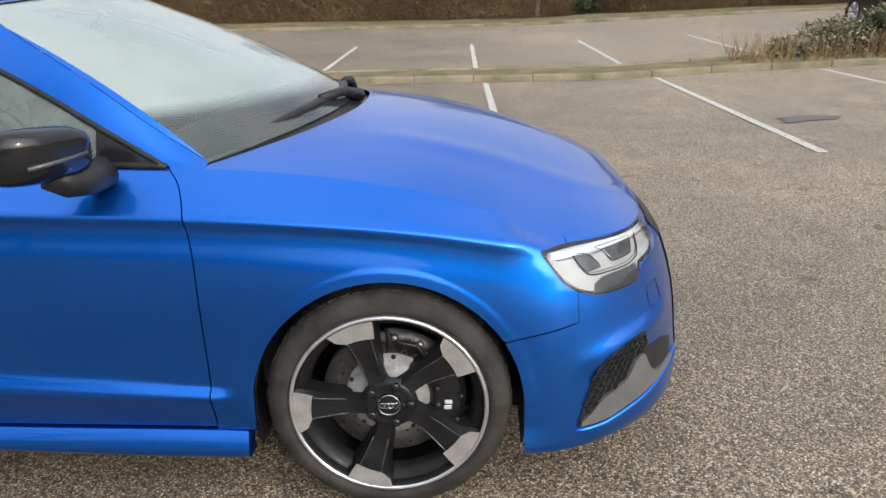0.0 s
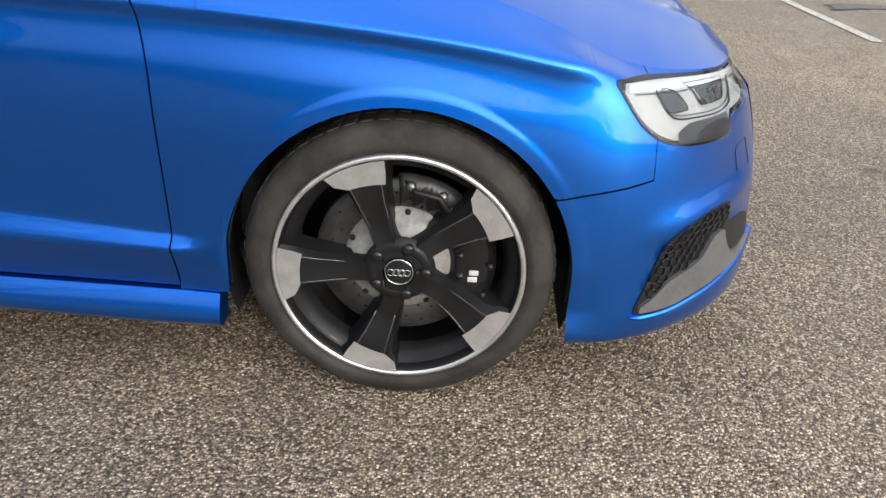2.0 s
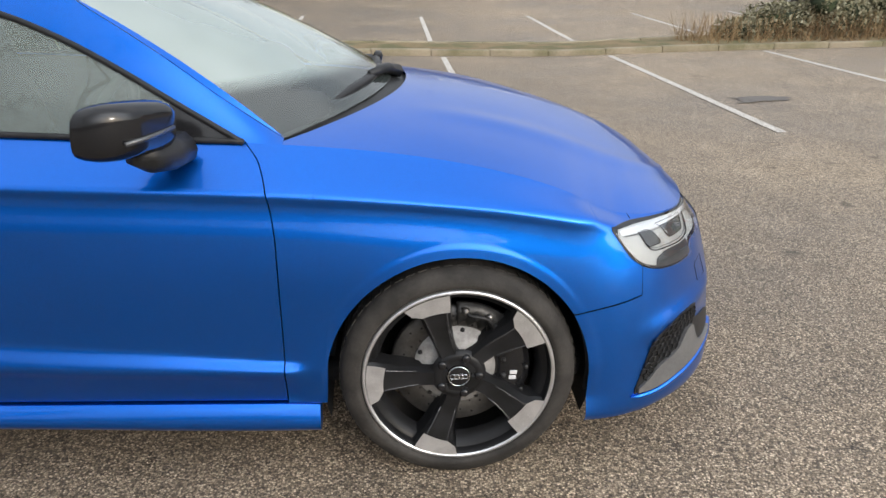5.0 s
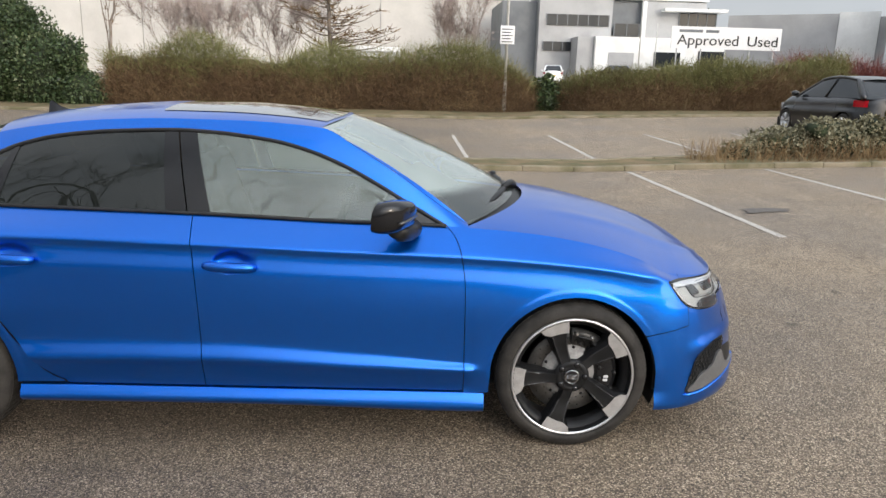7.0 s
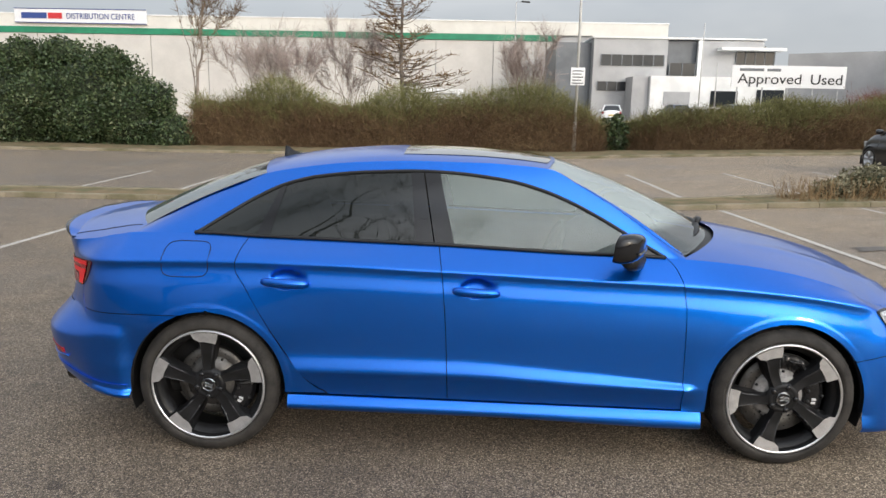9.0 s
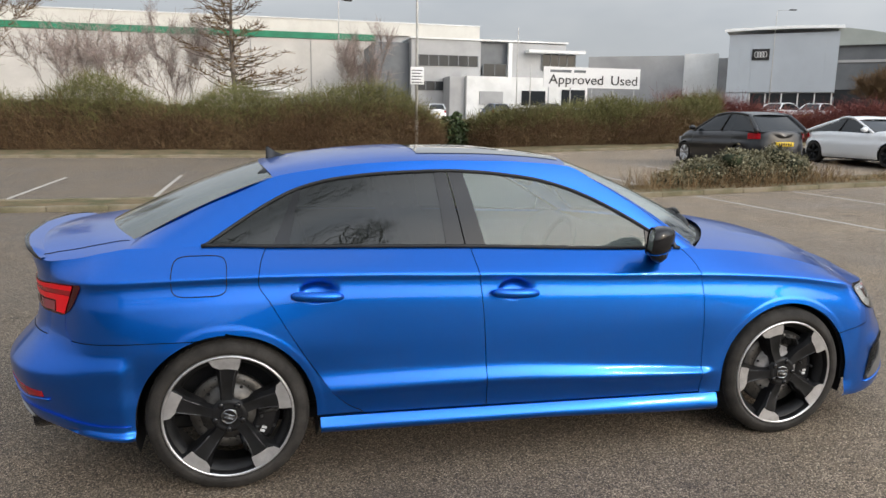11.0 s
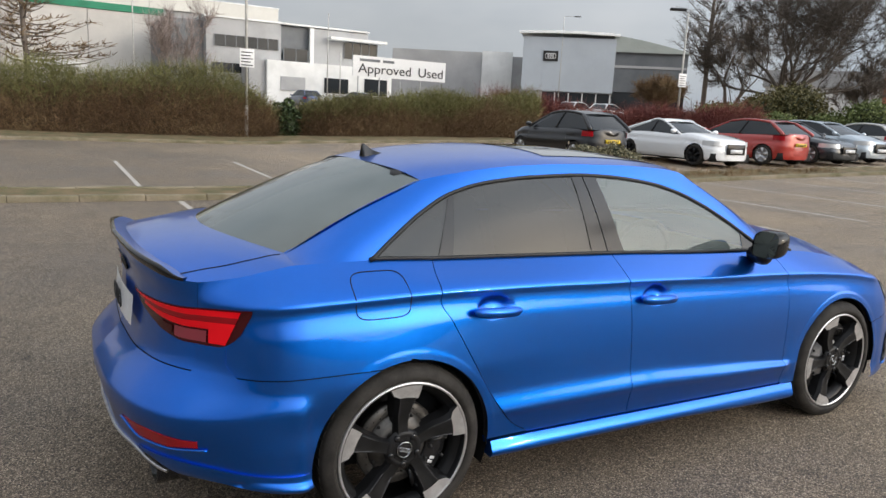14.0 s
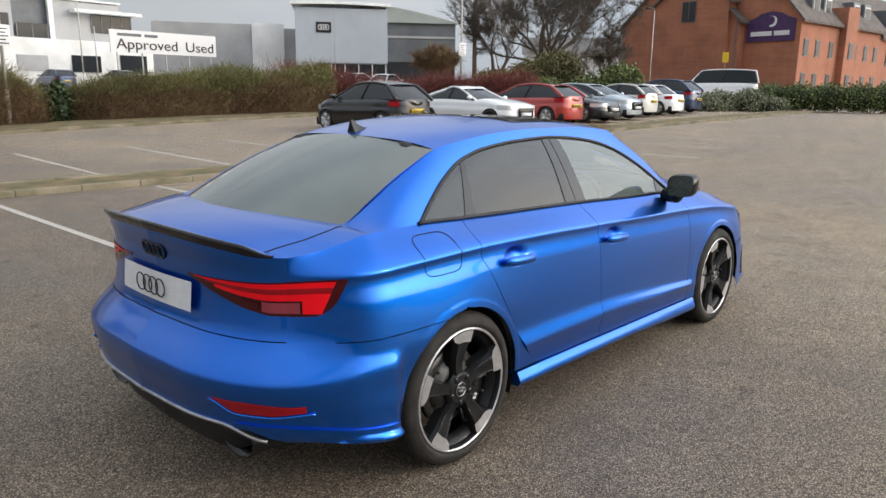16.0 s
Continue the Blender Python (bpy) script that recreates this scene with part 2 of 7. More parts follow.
for k, val in (("From Min", 0.6), ("From Max", 4.2), ("To Min", 1.16), ("To Max", 1.68)):
    x_gain.inputs[k].default_value = val
link(ASPHALT, x_ragged.outputs[0], x_gain.inputs["Value"])
chips = blend(ASPHALT, chips, x_gain.outputs[0], 1.0, "MULTIPLY")
spots = noise_tex(ASPHALT, v, 4.5, 2, 0.4)
chips = blend(ASPHALT, chips, ramp(ASPHALT, spots, (0.69, (1, 1, 1)), (0.76, (0.55, 0.54, 0.53))), 1.0, "MULTIPLY")
colour(ASPHALT, chips)
roughness(ASPHALT, ramp(ASPHALT, wear, (0.35, (0.50, 0.50, 0.50)), (0.6, (0.72, 0.72, 0.72))))
bump(ASPHALT, vor.outputs["Distance"], 1.0, -0.008)

LINE_PAINT = mat("worn_white_line", 0.7, 0, (0.6, 0.6, 0.57))
v = coords(LINE_PAINT)
n1 = noise_tex(LINE_PAINT, v, 55, 5, 0.7)
colour(LINE_PAINT, ramp(LINE_PAINT, n1, (0.38, (0.22, 0.185, 0.15)), (0.60, (0.60, 0.565, 0.51))))
bump(LINE_PAINT, n1, 0.3, 0.003)
KERB = stained("mossy_kerb_concrete", (0.25, 0.208, 0.145), (0.125, 0.112, 0.058), 0.9, 0, 1.6, 40, 0, 0.5)
SOIL = stained("leaf_litter_soil", (0.18, 0.125, 0.062), (0.088, 0.082, 0.030), 0.95, 0, 2.2, 30, 0, 0.8)
DAMP = stained("damp_patch", (0.120, 0.100, 0.082), (0.065, 0.055, 0.046), 0.55, 0, 30, 160, 0, 0.4)


# ---- building helpers ----
def pchip(pts):
    """A smooth monotone curve through (x, y) pairs."""
    xs, ys = np.array([p[0] for p in pts], float), np.array([p[1] for p in pts], float)
    h, d = np.diff(xs), np.diff(ys) / np.diff(xs)
    m = np.zeros(len(xs))
    for i in range(1, len(xs) - 1):
        if d[i - 1] * d[i] > 0:
            w1, w2 = 2 * h[i] + h[i - 1], h[i] + 2 * h[i - 1]
            m[i] = (w1 + w2) / (w1 / d[i - 1] + w2 / d[i])
    m[0], m[-1] = d[0], d[-1]

    def f(x):
        if x <= xs[0]:
            return float(ys[0])
        if x >= xs[-1]:
            return float(ys[-1])
        i = int(np.searchsorted(xs, x) - 1)
        t = (x - xs[i]) / h[i]
        return float(ys[i] * (1 + 2 * t) * (1 - t) ** 2 + m[i] * h[i] * t * (1 - t) ** 2 + ys[i + 1] * t * t * (3 - 2 * t) + m[i + 1] * h[i] * t * t * (t - 1))
    return f


def smooth(a, b, x):
    t = min(1.0, max(0.0, (x - a) / (b - a)))
    return t * t * (3 - 2 * t)


def to_mesh(name, bm, material, flat=False):
    me = bpy.data.meshes.new(name)
    bm.normal_update()
    bm.to_mesh(me)
    bm.free()
    for m in (material if isinstance(material, (list, tuple)) else [material]):
        me.materials.append(m)
    if not flat:
        me.polygons.foreach_set("use_smooth", [True] * len(me.polygons))
    return me


def part(name, bm, material, parent, label="", flat=False, at=None):
    ob = new(name, to_mesh(name, bm, material, flat))
    ob.parent = parent
    if at is not None:
        ob.matrix_basis = at
    if label:
        ob["label"] = label
    return ob


def thing(name, label, category, at=None, group="", kind=""):
    ob = new(name)
    ob.empty_display_size = 0.1
    if at is not None:
        ob.matrix_basis = at
    return tagged(ob, label, category, group, kind)


def solid(name, bm, material, label, category="", group="", kind="", flat=False, at=None):
    ob = new(name, to_mesh(name, bm, material, flat))
    if at is not None:
        ob.matrix_basis = at
    return tagged(ob, label, category, group, kind)


def orient(bm, way):
    """Turns a sheet's faces so that they look along way."""
    bm.normal_update()
    s = sum((f.normal * f.calc_area() for f in bm.faces), Vector())
    if s.dot(Vector(way)) < 0:
        bmesh.ops.reverse_faces(bm, faces=bm.faces[:])
    return bm


def mirror_y(bm):
    """Adds the left half as a mirror image of the right one."""
    geom = bmesh.ops.duplicate(bm, geom=bm.verts[:] + bm.edges[:] + bm.faces[:])["geom"]
    vs = [g for g in geom if isinstance(g, bmesh.types.BMVert)]
    fs = [g for g in geom if isinstance(g, bmesh.types.BMFace)]
    for q in vs:
        q.co.y = -q.co.y
    bmesh.ops.reverse_faces(bm, faces=fs)
    bmesh.ops.remove_doubles(bm, verts=bm.verts[:], dist=0.0004)
    return bm


def grid(bm, f, nu, nv, flip=False):
    """A sheet of quads through f(u, v), u and v from 0 to 1 (or lists of values)."""
    us = nu if isinstance(nu, list) else [i / nu for i in range(nu + 1)]
    vs = nv if isinstance(nv, list) else [i / nv for i in range(nv + 1)]
    rows = [[bm.verts.new(f(u, w)) for w in vs] for u in us]
    for i in range(len(us) - 1):
        for j in range(len(vs) - 1):
            q = [rows[i][j], rows[i + 1][j], rows[i + 1][j + 1], rows[i][j + 1]]
            try:
                bm.faces.new(q[::-1] if flip else q)
            except ValueError:
                pass
    return rows


def box(bm, x0, x1, y0, y1, z0, z1, bevel=0.0):
    c = bmesh.ops.create_cube(bm, size=1.0)["verts"]
    for q in c:
        q.co = Vector(((x0 + x1) / 2 + q.co.x * (x1 - x0), (y0 + y1) / 2 + q.co.y * (y1 - y0), (z0 + z1) / 2 + q.co.z * (z1 - z0)))
    if bevel:
        es = list({e for q in c for e in q.link_edges})
        bmesh.ops.bevel(bm, geom=es, offset=bevel, segments=2, affect="EDGES", profile=0.6)
    return bm


def tube(bm, pts, radius, sides=8, caps=True):
    """A round bar through points; radius a number or one per point."""
    pts = [Vector(p) for p in pts]
    rs = radius if isinstance(radius, (list, tuple)) else [radius] * len(pts)
    rings, ref = [], Vector((0.13, 0.31, 0.94))
    for i, p in enumerate(pts):
        d = (pts[min(i + 1, len(pts) - 1)] - pts[max(i - 1, 0)]).normalized()
        a = d.cross(ref if abs(d.dot(ref)) < 0.95 else Vector((1, 0, 0))).normalized()
        b = d.cross(a)
        rings.append([bm.verts.new(p + (a * math.cos(k) + b * math.sin(k)) * rs[i]) for k in [2 * math.pi * q / sides for q in range(sides)]])
    for r0, r1 in zip(rings, rings[1:]):
        for k in range(sides):
            bm.faces.new((r0[k], r0[(k + 1) % sides], r1[(k + 1) % sides], r1[k]))
    if caps:
        bm.faces.new(rings[0][::-1])
        bm.faces.new(rings[-1])
    return bm


def lathe(bm, prof, n=48, a0=0.0, a1=2 * math.pi):
    """Turns a profile of (radius, y) round the y axis."""
    full = abs(a1 - a0 - 2 * math.pi) < 1e-6
    m = n if full else n + 1
    rings = []
    for k in range(m):
        a = a0 + (a1 - a0) * k / n
        rings.append([bm.verts.new((r * math.cos(a), y, r * math.sin(a))) for r, y in prof])
    for k in range(n):
        r0, r1 = rings[k], rings[(k + 1) % m]
        for j in range(len(prof) - 1):
            bm.faces.new((r0[j], r1[j], r1[j + 1], r0[j + 1]))
    return bm


def prism(bm, poly, y0, y1):
    """A flat plate: polygon of (x, z) given depth from y0 (face) to y1."""
    a = [bm.verts.new((x, y0, z)) for x, z in poly]
    b = [bm.verts.new((x, y1, z)) for x, z in poly]
    bm.faces.new(a)
    bm.faces.new(b[::-1])
    n = len(poly)
    for i in range(n):
        bm.faces.new((a[i], b[i], b[(i + 1) % n], a[(i + 1) % n]))
    return bm


# ---- the saloon: body surface ----
# s runs along the flank (equal to x there) and round the corners to the middle of nose and tail
F_PLAN = [(0.30, 0.30, -0.893), (0.42, 0.419, -0.884), (0.54, 0.537, -0.855), (0.66, 0.643, -0.800), (0.78, 0.735, -0.722), (0.90, 0.805, -0.624), (1.05, 0.865, -0.487), (1.20, 0.900, -0.342), (1.545, 0.925, 0.0)]
R_PLAN = [(-4.22, -3.59, 0.0), (-3.90, -3.575, -0.318), (-3.70, -3.535, -0.515), (-3.56, -3.48, -0.645), (-3.42, -3.395, -0.757), (-3.30, -3.29, -0.82), (-3.15, -3.148, -0.872), (-3.0, -3.0, -0.893)]
PLAN = R_PLAN + [(-2.6, -2.6, -0.893), (-1.3, -1.3, -0.893), (0.0, 0.0, -0.893)] + F_PLAN
plan_x, plan_y = pchip([(p[0], p[1]) for p in PLAN]), pchip([(p[0], p[2]) for p in PLAN])
z_sill = pchip([(-4.22, 0.352), (-3.62, 0.348), (-3.45, 0.305), (-3.3, 0.295), (-2.98, 0.255), (-2.3, 0.225), (-1.3, 0.205), (-0.37, 0.172), (0.37, 0.176), (0.54, 0.176), (0.9, 0.192), (1.545, 0.20)])
z_skirt = pchip([(-2.3, 0.292), (-1.3, 0.272), (-0.35, 0.252)])
z_crease = pchip([(-2.3, 0.41), (-1.5, 0.405), (-0.9, 0.375), (-0.4, 0.358)])
h_crease = pchip([(-2.2, 0.085), (-1.5, 0.075), (-0.9, 0.058), (-0.45, 0.02)])
z_tor = pchip([(-3.3, 0.885), (-2.5, 0.897), (-1.57, 0.873), (-1.03, 0.851), (-0.48, 0.833), (-0.23, 0.818), (0.09, 0.789), (0.30, 0.757), (0.40, 0.740), (0.6, 0.70)])
z_top = pchip([(-4.22, 0.99), (-3.9, 0.982), (-3.7, 0.968), (-3.56, 0.955), (-3.42, 0.952), (-3.3, 0.962), (-3.15, 0.985), (-3.0, 1.003), (-2.71, 1.003), (-2.4, 0.992), (-1.6, 0.975), (-1.0, 0.952), (-0.5, 0.938), (-0.2, 0.914), (0.0, 0.885), (0.1, 0.864), (0.2, 0.838), (0.3, 0.804), (0.38, 0.773), (0.45, 0.750), (0.55, 0.735), (0.9, 0.715), (1.545, 0.70)])
i_top = pchip([(-4.22, 0.10), (-3.6, 0.115), (-3.42, 0.13), (-3.3, 0.145), (-3.15, 0.16), (-3.0, 0.172), (-2.71, 0.178), (-2.4, 0.178), (-1.6, 0.152), (-0.5, 0.140), (-0.2, 0.15), (0.0, 0.15), (0.2, 0.145), (0.36, 0.135), (0.45, 0.13), (0.7, 0.135), (1.0, 0.145), (1.545, 0.15)])
front_prof = pchip([(0.155, 0.075), (0.19, 0.012), (0.23, 0.0), (0.30, 0.010), (0.43, 0.026), (0.50, 0.040), (0.58, 0.064), (0.66, 0.095)])
rear_prof = pchip([(0.27, 0.085), (0.32, 0.042), (0.40, 0.024), (0.515, 0.0), (0.532, 0.001), (0.545, 0.010), (0.645, 0.096), (0.665, 0.108), (0.70, 0.118), (0.80, 0.130), (0.88, 0.128)])
gap_a = pchip([(0.20, -0.462), (0.70, -0.466), (0.83, -0.482), (0.90, -0.505), (0.945, -0.545)])
gap_b = pchip([(0.20, -1.528), (0.33, -1.532), (0.57, -1.542), (0.83, -1.562), (0.99, -1.585)])
gap_c = pchip([(0.20, -2.06), (0.30, -2.085), (0.325, -2.13), (0.36, -2.175), (0.47, -2.26), (0.63, -2.36), (0.79, -2.452), (0.87, -2.497), (0.94, -2.488), (1.02, -2.45)])
HUBS = (0.0, -2.631)
ARCH = 0.356
HANDLES = ((-1.41, 0.790), (-2.265, 0.814))


def normal_at(s):
    dx, dy = plan_x(s + 0.01) - plan_x(s - 0.01), plan_y(s + 0.01) - plan_y(s - 0.01)
    n = math.hypot(dx, dy)
    return dy / n, -dx / n


PROFILES = {}


def side_profile(s, doors):
    key = (round(s, 3), doors)
    if key not in PROFILES:
        zb, zk, zc, ztop = z_sill(s), z_skirt(s), z_crease(s), z_top(s)
        zt = min(z_tor(s), ztop - 0.036)
        k = (1 - smooth(-0.45, -0.40, s)) * doors
        hc = h_crease(s)
        gd = 1 - 0.6 * smooth(-0.15, 0.3, s)
        pts = [(zb - 0.05, 0.05), (zb, 0.004), (zb + 0.02, -0.012), (zk - 0.004, 0.006), (zk + 0.006, 0.010 + 0.007 * k), (zc - 0.03, 0.006 - 0.004 * k), (zc - 0.002, 0.004 - 0.012 * k), (zc + 0.004, 0.004 - 0.011 * k), (zc + hc, 0.006 + 0.006 * k), (min(0.62, zt - 0.20), 0.016), (zt - 0.11, 0.025), (zt - 0.022, 0.0350 + 0.0045 * gd), (zt - 0.004, 0.0345), (zt + 0.003, 0.0350), (zt + 0.012, 0.0440)]
        pts = [p for p in pts if p[0] < ztop - 0.012] + [(ztop, i_top(s)), (ztop + 0.05, i_top(s) + 0.06)]
        line = pchip(pts)
        t = smooth(0.27, 0.46, s)
        if t:
            plain = pchip([(zb - 0.05, 0.05), (zb, 0.004), (zb + 0.02, 0.0), (0.40, 0.003), (0.55, 0.012), (0.64, 0.026), (ztop - 0.03, i_top(s) * 0.44), (ztop, i_top(s)), (ztop + 0.05, i_top(s) + 0.06)])
            PROFILES[key] = lambda z: line(z) * (1 - t) + plain(z) * t
        else:
            PROFILES[key] = line
    return PROFILES[key]


def inset(s, z):
    side = side_profile(s, 1 if s > gap_c(z) else 0)(z)
    wf, wr = smooth(0.38, 0.80, s), 1 - smooth(-3.45, -3.08, s)
    out = side * (1 - wf) * (1 - wr)
    if wf:
        top = z_top(s)
        e = front_prof(z) + (i_top(s) - 0.095) * smooth(0.62, top, z)
        out += wf * e
    if wr:
        out += wr * (rear_prof(z) + (i_top(s) - 0.128) * smooth(0.88, z_top(s), z))
    if s < -2.95:
        out -= 0.020 * (1 - wr) * (1 - smooth(0.540, 0.615, z)) * (1 - smooth(-3.02, -2.985, s))
    if z > 0.45:
        hip = 0.030 * math.exp(-((s + 2.74) / 0.42) ** 2) + 0.009 * math.exp(-(s / 0.34) ** 2)
        out -= hip * smooth(0.45, 0.62, z) * (1 - smooth(0.60, 0.90, z)) * (1 - wr)
    out += 0.005 * math.exp(-((s - 0.46) / 0.2) ** 2) * smooth(0.45, 0.74, z)
    if 0.44 < s < 1.1 and z < 0.60:
        ridge = 0.440 + 0.13 * (s - 0.55)
        out -= 0.011 * math.exp(-((z - ridge) / 0.034) ** 2) * smooth(0.46, 0.60, s) * (1 - smooth(0.86, 1.02, s))
    for hx, hz in HANDLES:
        q = ((s - hx) / 0.072) ** 2 + ((z - hz - 0.012) / 0.040) ** 2
        if q < 1:
            out += 0.024 * (1 - q ** 2.5)
    if s < 0.75 and s > -3.3:
        for hx in HUBS:
            r = math.hypot(s - hx, z - 0.318)
            if r < 0.43 and z > 0.20:
                out -= 0.0018 * (1 - smooth(0.376, 0.394, r)) * smooth(0.20, 0.30, z)
    return out


def skin(s, z, off=0.0):
    """A point of the right flank, nose or tail; off lifts it off the surface."""
    nx, ny = normal_at(s)
    d = off - inset(s, z)
    return Vector((plan_x(s) + nx * d, plan_y(s) + ny * d, z))


def arch_low(s, low):
    """The lower edge of a panel where a wheel arch bites into it."""
    for hx in HUBS:
        if abs(s - hx) < ARCH:
            return max(low, 0.318 + math.sqrt(ARCH ** 2 - (s - hx) ** 2))
    return low


def arch_nodes(hx, s0, s1, step=0.02):
    """Stations between s0 and s1, closer where the arch of hx is steep."""
    n = {s0, s1}
    for k in range(61):
        a = hx + ARCH * math.cos(math.pi * k / 60)
        n |= {round(a, 4)} if s0 < a < s1 else set()
    for e in (hx - ARCH - 0.007, hx + ARCH + 0.007):
        n |= {e} if s0 < e < s1 else set()
    x = s0
    while x < s1:
        if abs(x - hx) > ARCH + 0.012:
            n.add(x)
        x += step
    return sorted(n)


def panel(bm, left, right, low, high, nodes, nz, off=0.0, edge=0.014, knee=0.0):
    """A body panel between two upright seams (functions of z) and two long ones (functions of s), with turned-in edges."""
    s0, s1 = nodes[0], nodes[-1]
    normals = {}

    def seam(i, z):
        l, r = left(z), right(z)
        return l + (nodes[i] - s0) / (s1 - s0) * (r - l)

    ends = []
    for i in range(len(nodes)):
        lo, hi = low(nodes[i]), high(nodes[i])
        for _ in range(9):
            lo, hi = low(seam(i, lo)), high(seam(i, hi))
        ends.append((lo, hi))

    def f(i, b):
        lo, hi = ends[i]
        base = max(lo, knee)
        z = base + (hi - base) * b - (base - lo) * (1 - b) ** 9
        return seam(i, z), z
    bs = [k / nz for k in range(nz + 1)]
    rows = []
    for i in range(len(nodes)):
        col = []
        for b in bs:
            s, z = f(i, b)
            q = bm.verts.new(skin(s, z, off))
            normals[q] = normal_at(s)
            col.append(q)
        rows.append(col)
    for i in range(len(rows) - 1):
        for j in range(nz):
            bm.faces.new((rows[i][j], rows[i + 1][j], rows[i + 1][j + 1], rows[i][j + 1]))
    if edge:
        ring = [c[0] for c in rows] + rows[-1][1:] + [c[-1] for c in rows[-2::-1]] + rows[0][-2:0:-1]
        inner = []
        for q in ring:
            nx, ny = normals[q]
            inner.append(bm.verts.new((q.co.x - nx * edge, q.co.y - ny * edge, q.co.z)))
        n = len(ring)
        for k in range(n):
            bm.faces.new((ring[k], inner[k], inner[(k + 1) % n], ring[(k + 1) % n]))
            bm.edges.get((ring[k], ring[(k + 1) % n])).smooth = False
    return rows


G = 0.0018

car = thing("saloon_car", "bright blue metallic four-door saloon car with black wheels on worn asphalt", "car")
span = lambda a, b, step: [a + (b - a) * k / max(1, round((b - a) / step)) for k in range(max(1, round((b - a) / step)) + 1)]

for side in (1, -1):
    def put(name, bm, m, label="", parent=car, flat=False):
        if side < 0:
            for q in bm.verts:
                q.co.y = -q.co.y
            bmesh.ops.reverse_faces(bm, faces=bm.faces[:])
        return part(name, bm, m, parent, label, flat)

    # front wing
    bm = bmesh.new()
    wing_low = lambda s: arch_low(s, 0.255) if s < 0.3017 else max(arch_low(s, 0.2), 0.507 + (s - 0.3017) * 0.2 + G)
    panel(bm, lambda z: gap_a(z) + G, lambda z: 0.50 - G, wing_low, lambda s: z_top(s), sorted(set(arch_nodes(0.0, -0.468, 0.50, 0.018)) ), 64, knee=0.318)
    put("front_wing", bm, BLUE)
    # doors
    bm = bmesh.new()
    panel(bm, lambda z: gap_b(z) + G, lambda z: gap_a(z) - G, lambda s: z_skirt(s) + 0.006, lambda s: z_top(s), sorted(span(-1.33, -0.47, 0.026) + span(-1.53, -1.335, 0.007)), 84)
    fdoor = put("front_door", bm, BLUE)
    bm = bmesh.new()
    panel(bm, lambda z: gap_c(z) + G, lambda z: gap_b(z) - G, lambda s: z_skirt(s) + 0.006, lambda s: z_top(s), sorted(span(-2.16, -1.53, 0.022) + span(-2.3, -2.163, 0.006)), 84)
    rdoor = put("rear_door", bm, BLUE)
    # rear quarter
    bm = bmesh.new()
    front_edge = lambda z: -2.631 + math.sqrt(max(0.0, ARCH ** 2 - max(0.0, z - 0.318) ** 2))
    panel(bm, lambda z: -3.42 + G, lambda z: gap_c(z) - G, lambda s: 0.69, lambda s: z_top(s), span(-3.42, -2.45, 0.018), 44, 0, 0)
    panel(bm, front_edge, lambda z: gap_c(z) - G, lambda s: 0.30, lambda s: 0.69, span(-2.28, -2.18, 0.006), 44, 0, 0)
    panel(bm, lambda z: -3.42 + G, lambda z: -2.631, lambda s: max(arch_low(s, 0.3), 0.655 + G), lambda s: 0.69, sorted(set(arch_nodes(-2.631, -2.987, -2.631, 0.02)) | set(span(-3.42, -2.99, 0.02))), 3, 0, 0)
    bmesh.ops.remove_doubles(bm, verts=bm.verts[:], dist=0.0003)
    put("rear_quarter_panel", bm, BLUE)
    # side skirt
    bm = bmesh.new()
    panel(bm, lambda z: -2.262, lambda z: -0.376, lambda s: z_sill(s), lambda s: z_skirt(s), span(-2.262, -0.376, 0.05), 10, 0.004, 0.06)
    put("side_skirt", bm, BLUE, "blue sill extension")
    # dark inner shell behind the seams
    bm = bmesh.new()
    for lo, hi, nodes in ((lambda s: arch_low(s, 0.26), lambda s: z_top(s) - 0.01, sorted(set(arch_nodes(0.0, -1.2, 1.545, 0.04)) )), (lambda s: arch_low(s, 0.27), lambda s: z_top(s) - 0.01, sorted(set(arch_nodes(-2.631, -4.22, -1.2, 0.04))))):
        panel(bm, lambda z: nodes[0], lambda z: nodes[-1], lo, hi, nodes, 24, -0.03, 0)
    put("inner_shell", bm, GAP_BLACK)
    # wheel housings
    for hx in HUBS:
        bm = bmesh.new()
        lathe(bm, [(0.372, -0.862), (0.378, -0.70), (0.378, -0.55), (0.0, -0.55)], 40, -0.35, math.pi + 0.35)
        for q in bm.verts:
            q.co.x += hx
            q.co.z += 0.318
        put("wheel_arch_liner", bm, SATIN_BLACK)

# bumpers, each one moulding across the car
bm = bmesh.new()
b_left = lambda z: math.sqrt(max(0.0, ARCH ** 2 - (z - 0.318) ** 2)) if z > 0.318 else ARCH + 0.006 * (0.318 - z)
panel(bm, b_left, lambda z: 0.50, lambda s: z_sill(s), lambda s: min(0.507 + (s - 0.3017) * 0.2, 0.547) - G, span(0.3017, 0.50, 0.012), 44, 0, 0)
panel(bm, lambda z: 0.50, lambda z: 1.545, lambda s: z_sill(s), lambda s: z_top(s), span(0.50, 1.545, 0.02), 50, 0, 0)
mirror_y(bm)
part("front_bumper", bm, BLUE, car)
bm = bmesh.new()
r_right = lambda z: -2.631 - (math.sqrt(max(0.0, ARCH ** 2 - (z - 0.318) ** 2)) if z > 0.318 else ARCH)
panel(bm, lambda z: -4.22, r_right, lambda s: z_sill(s), lambda s: 0.655 - G, span(-4.22, -2.98, 0.02), 40, 0, 0)
mirror_y(bm)
part("rear_bumper", bm, BLUE, car)

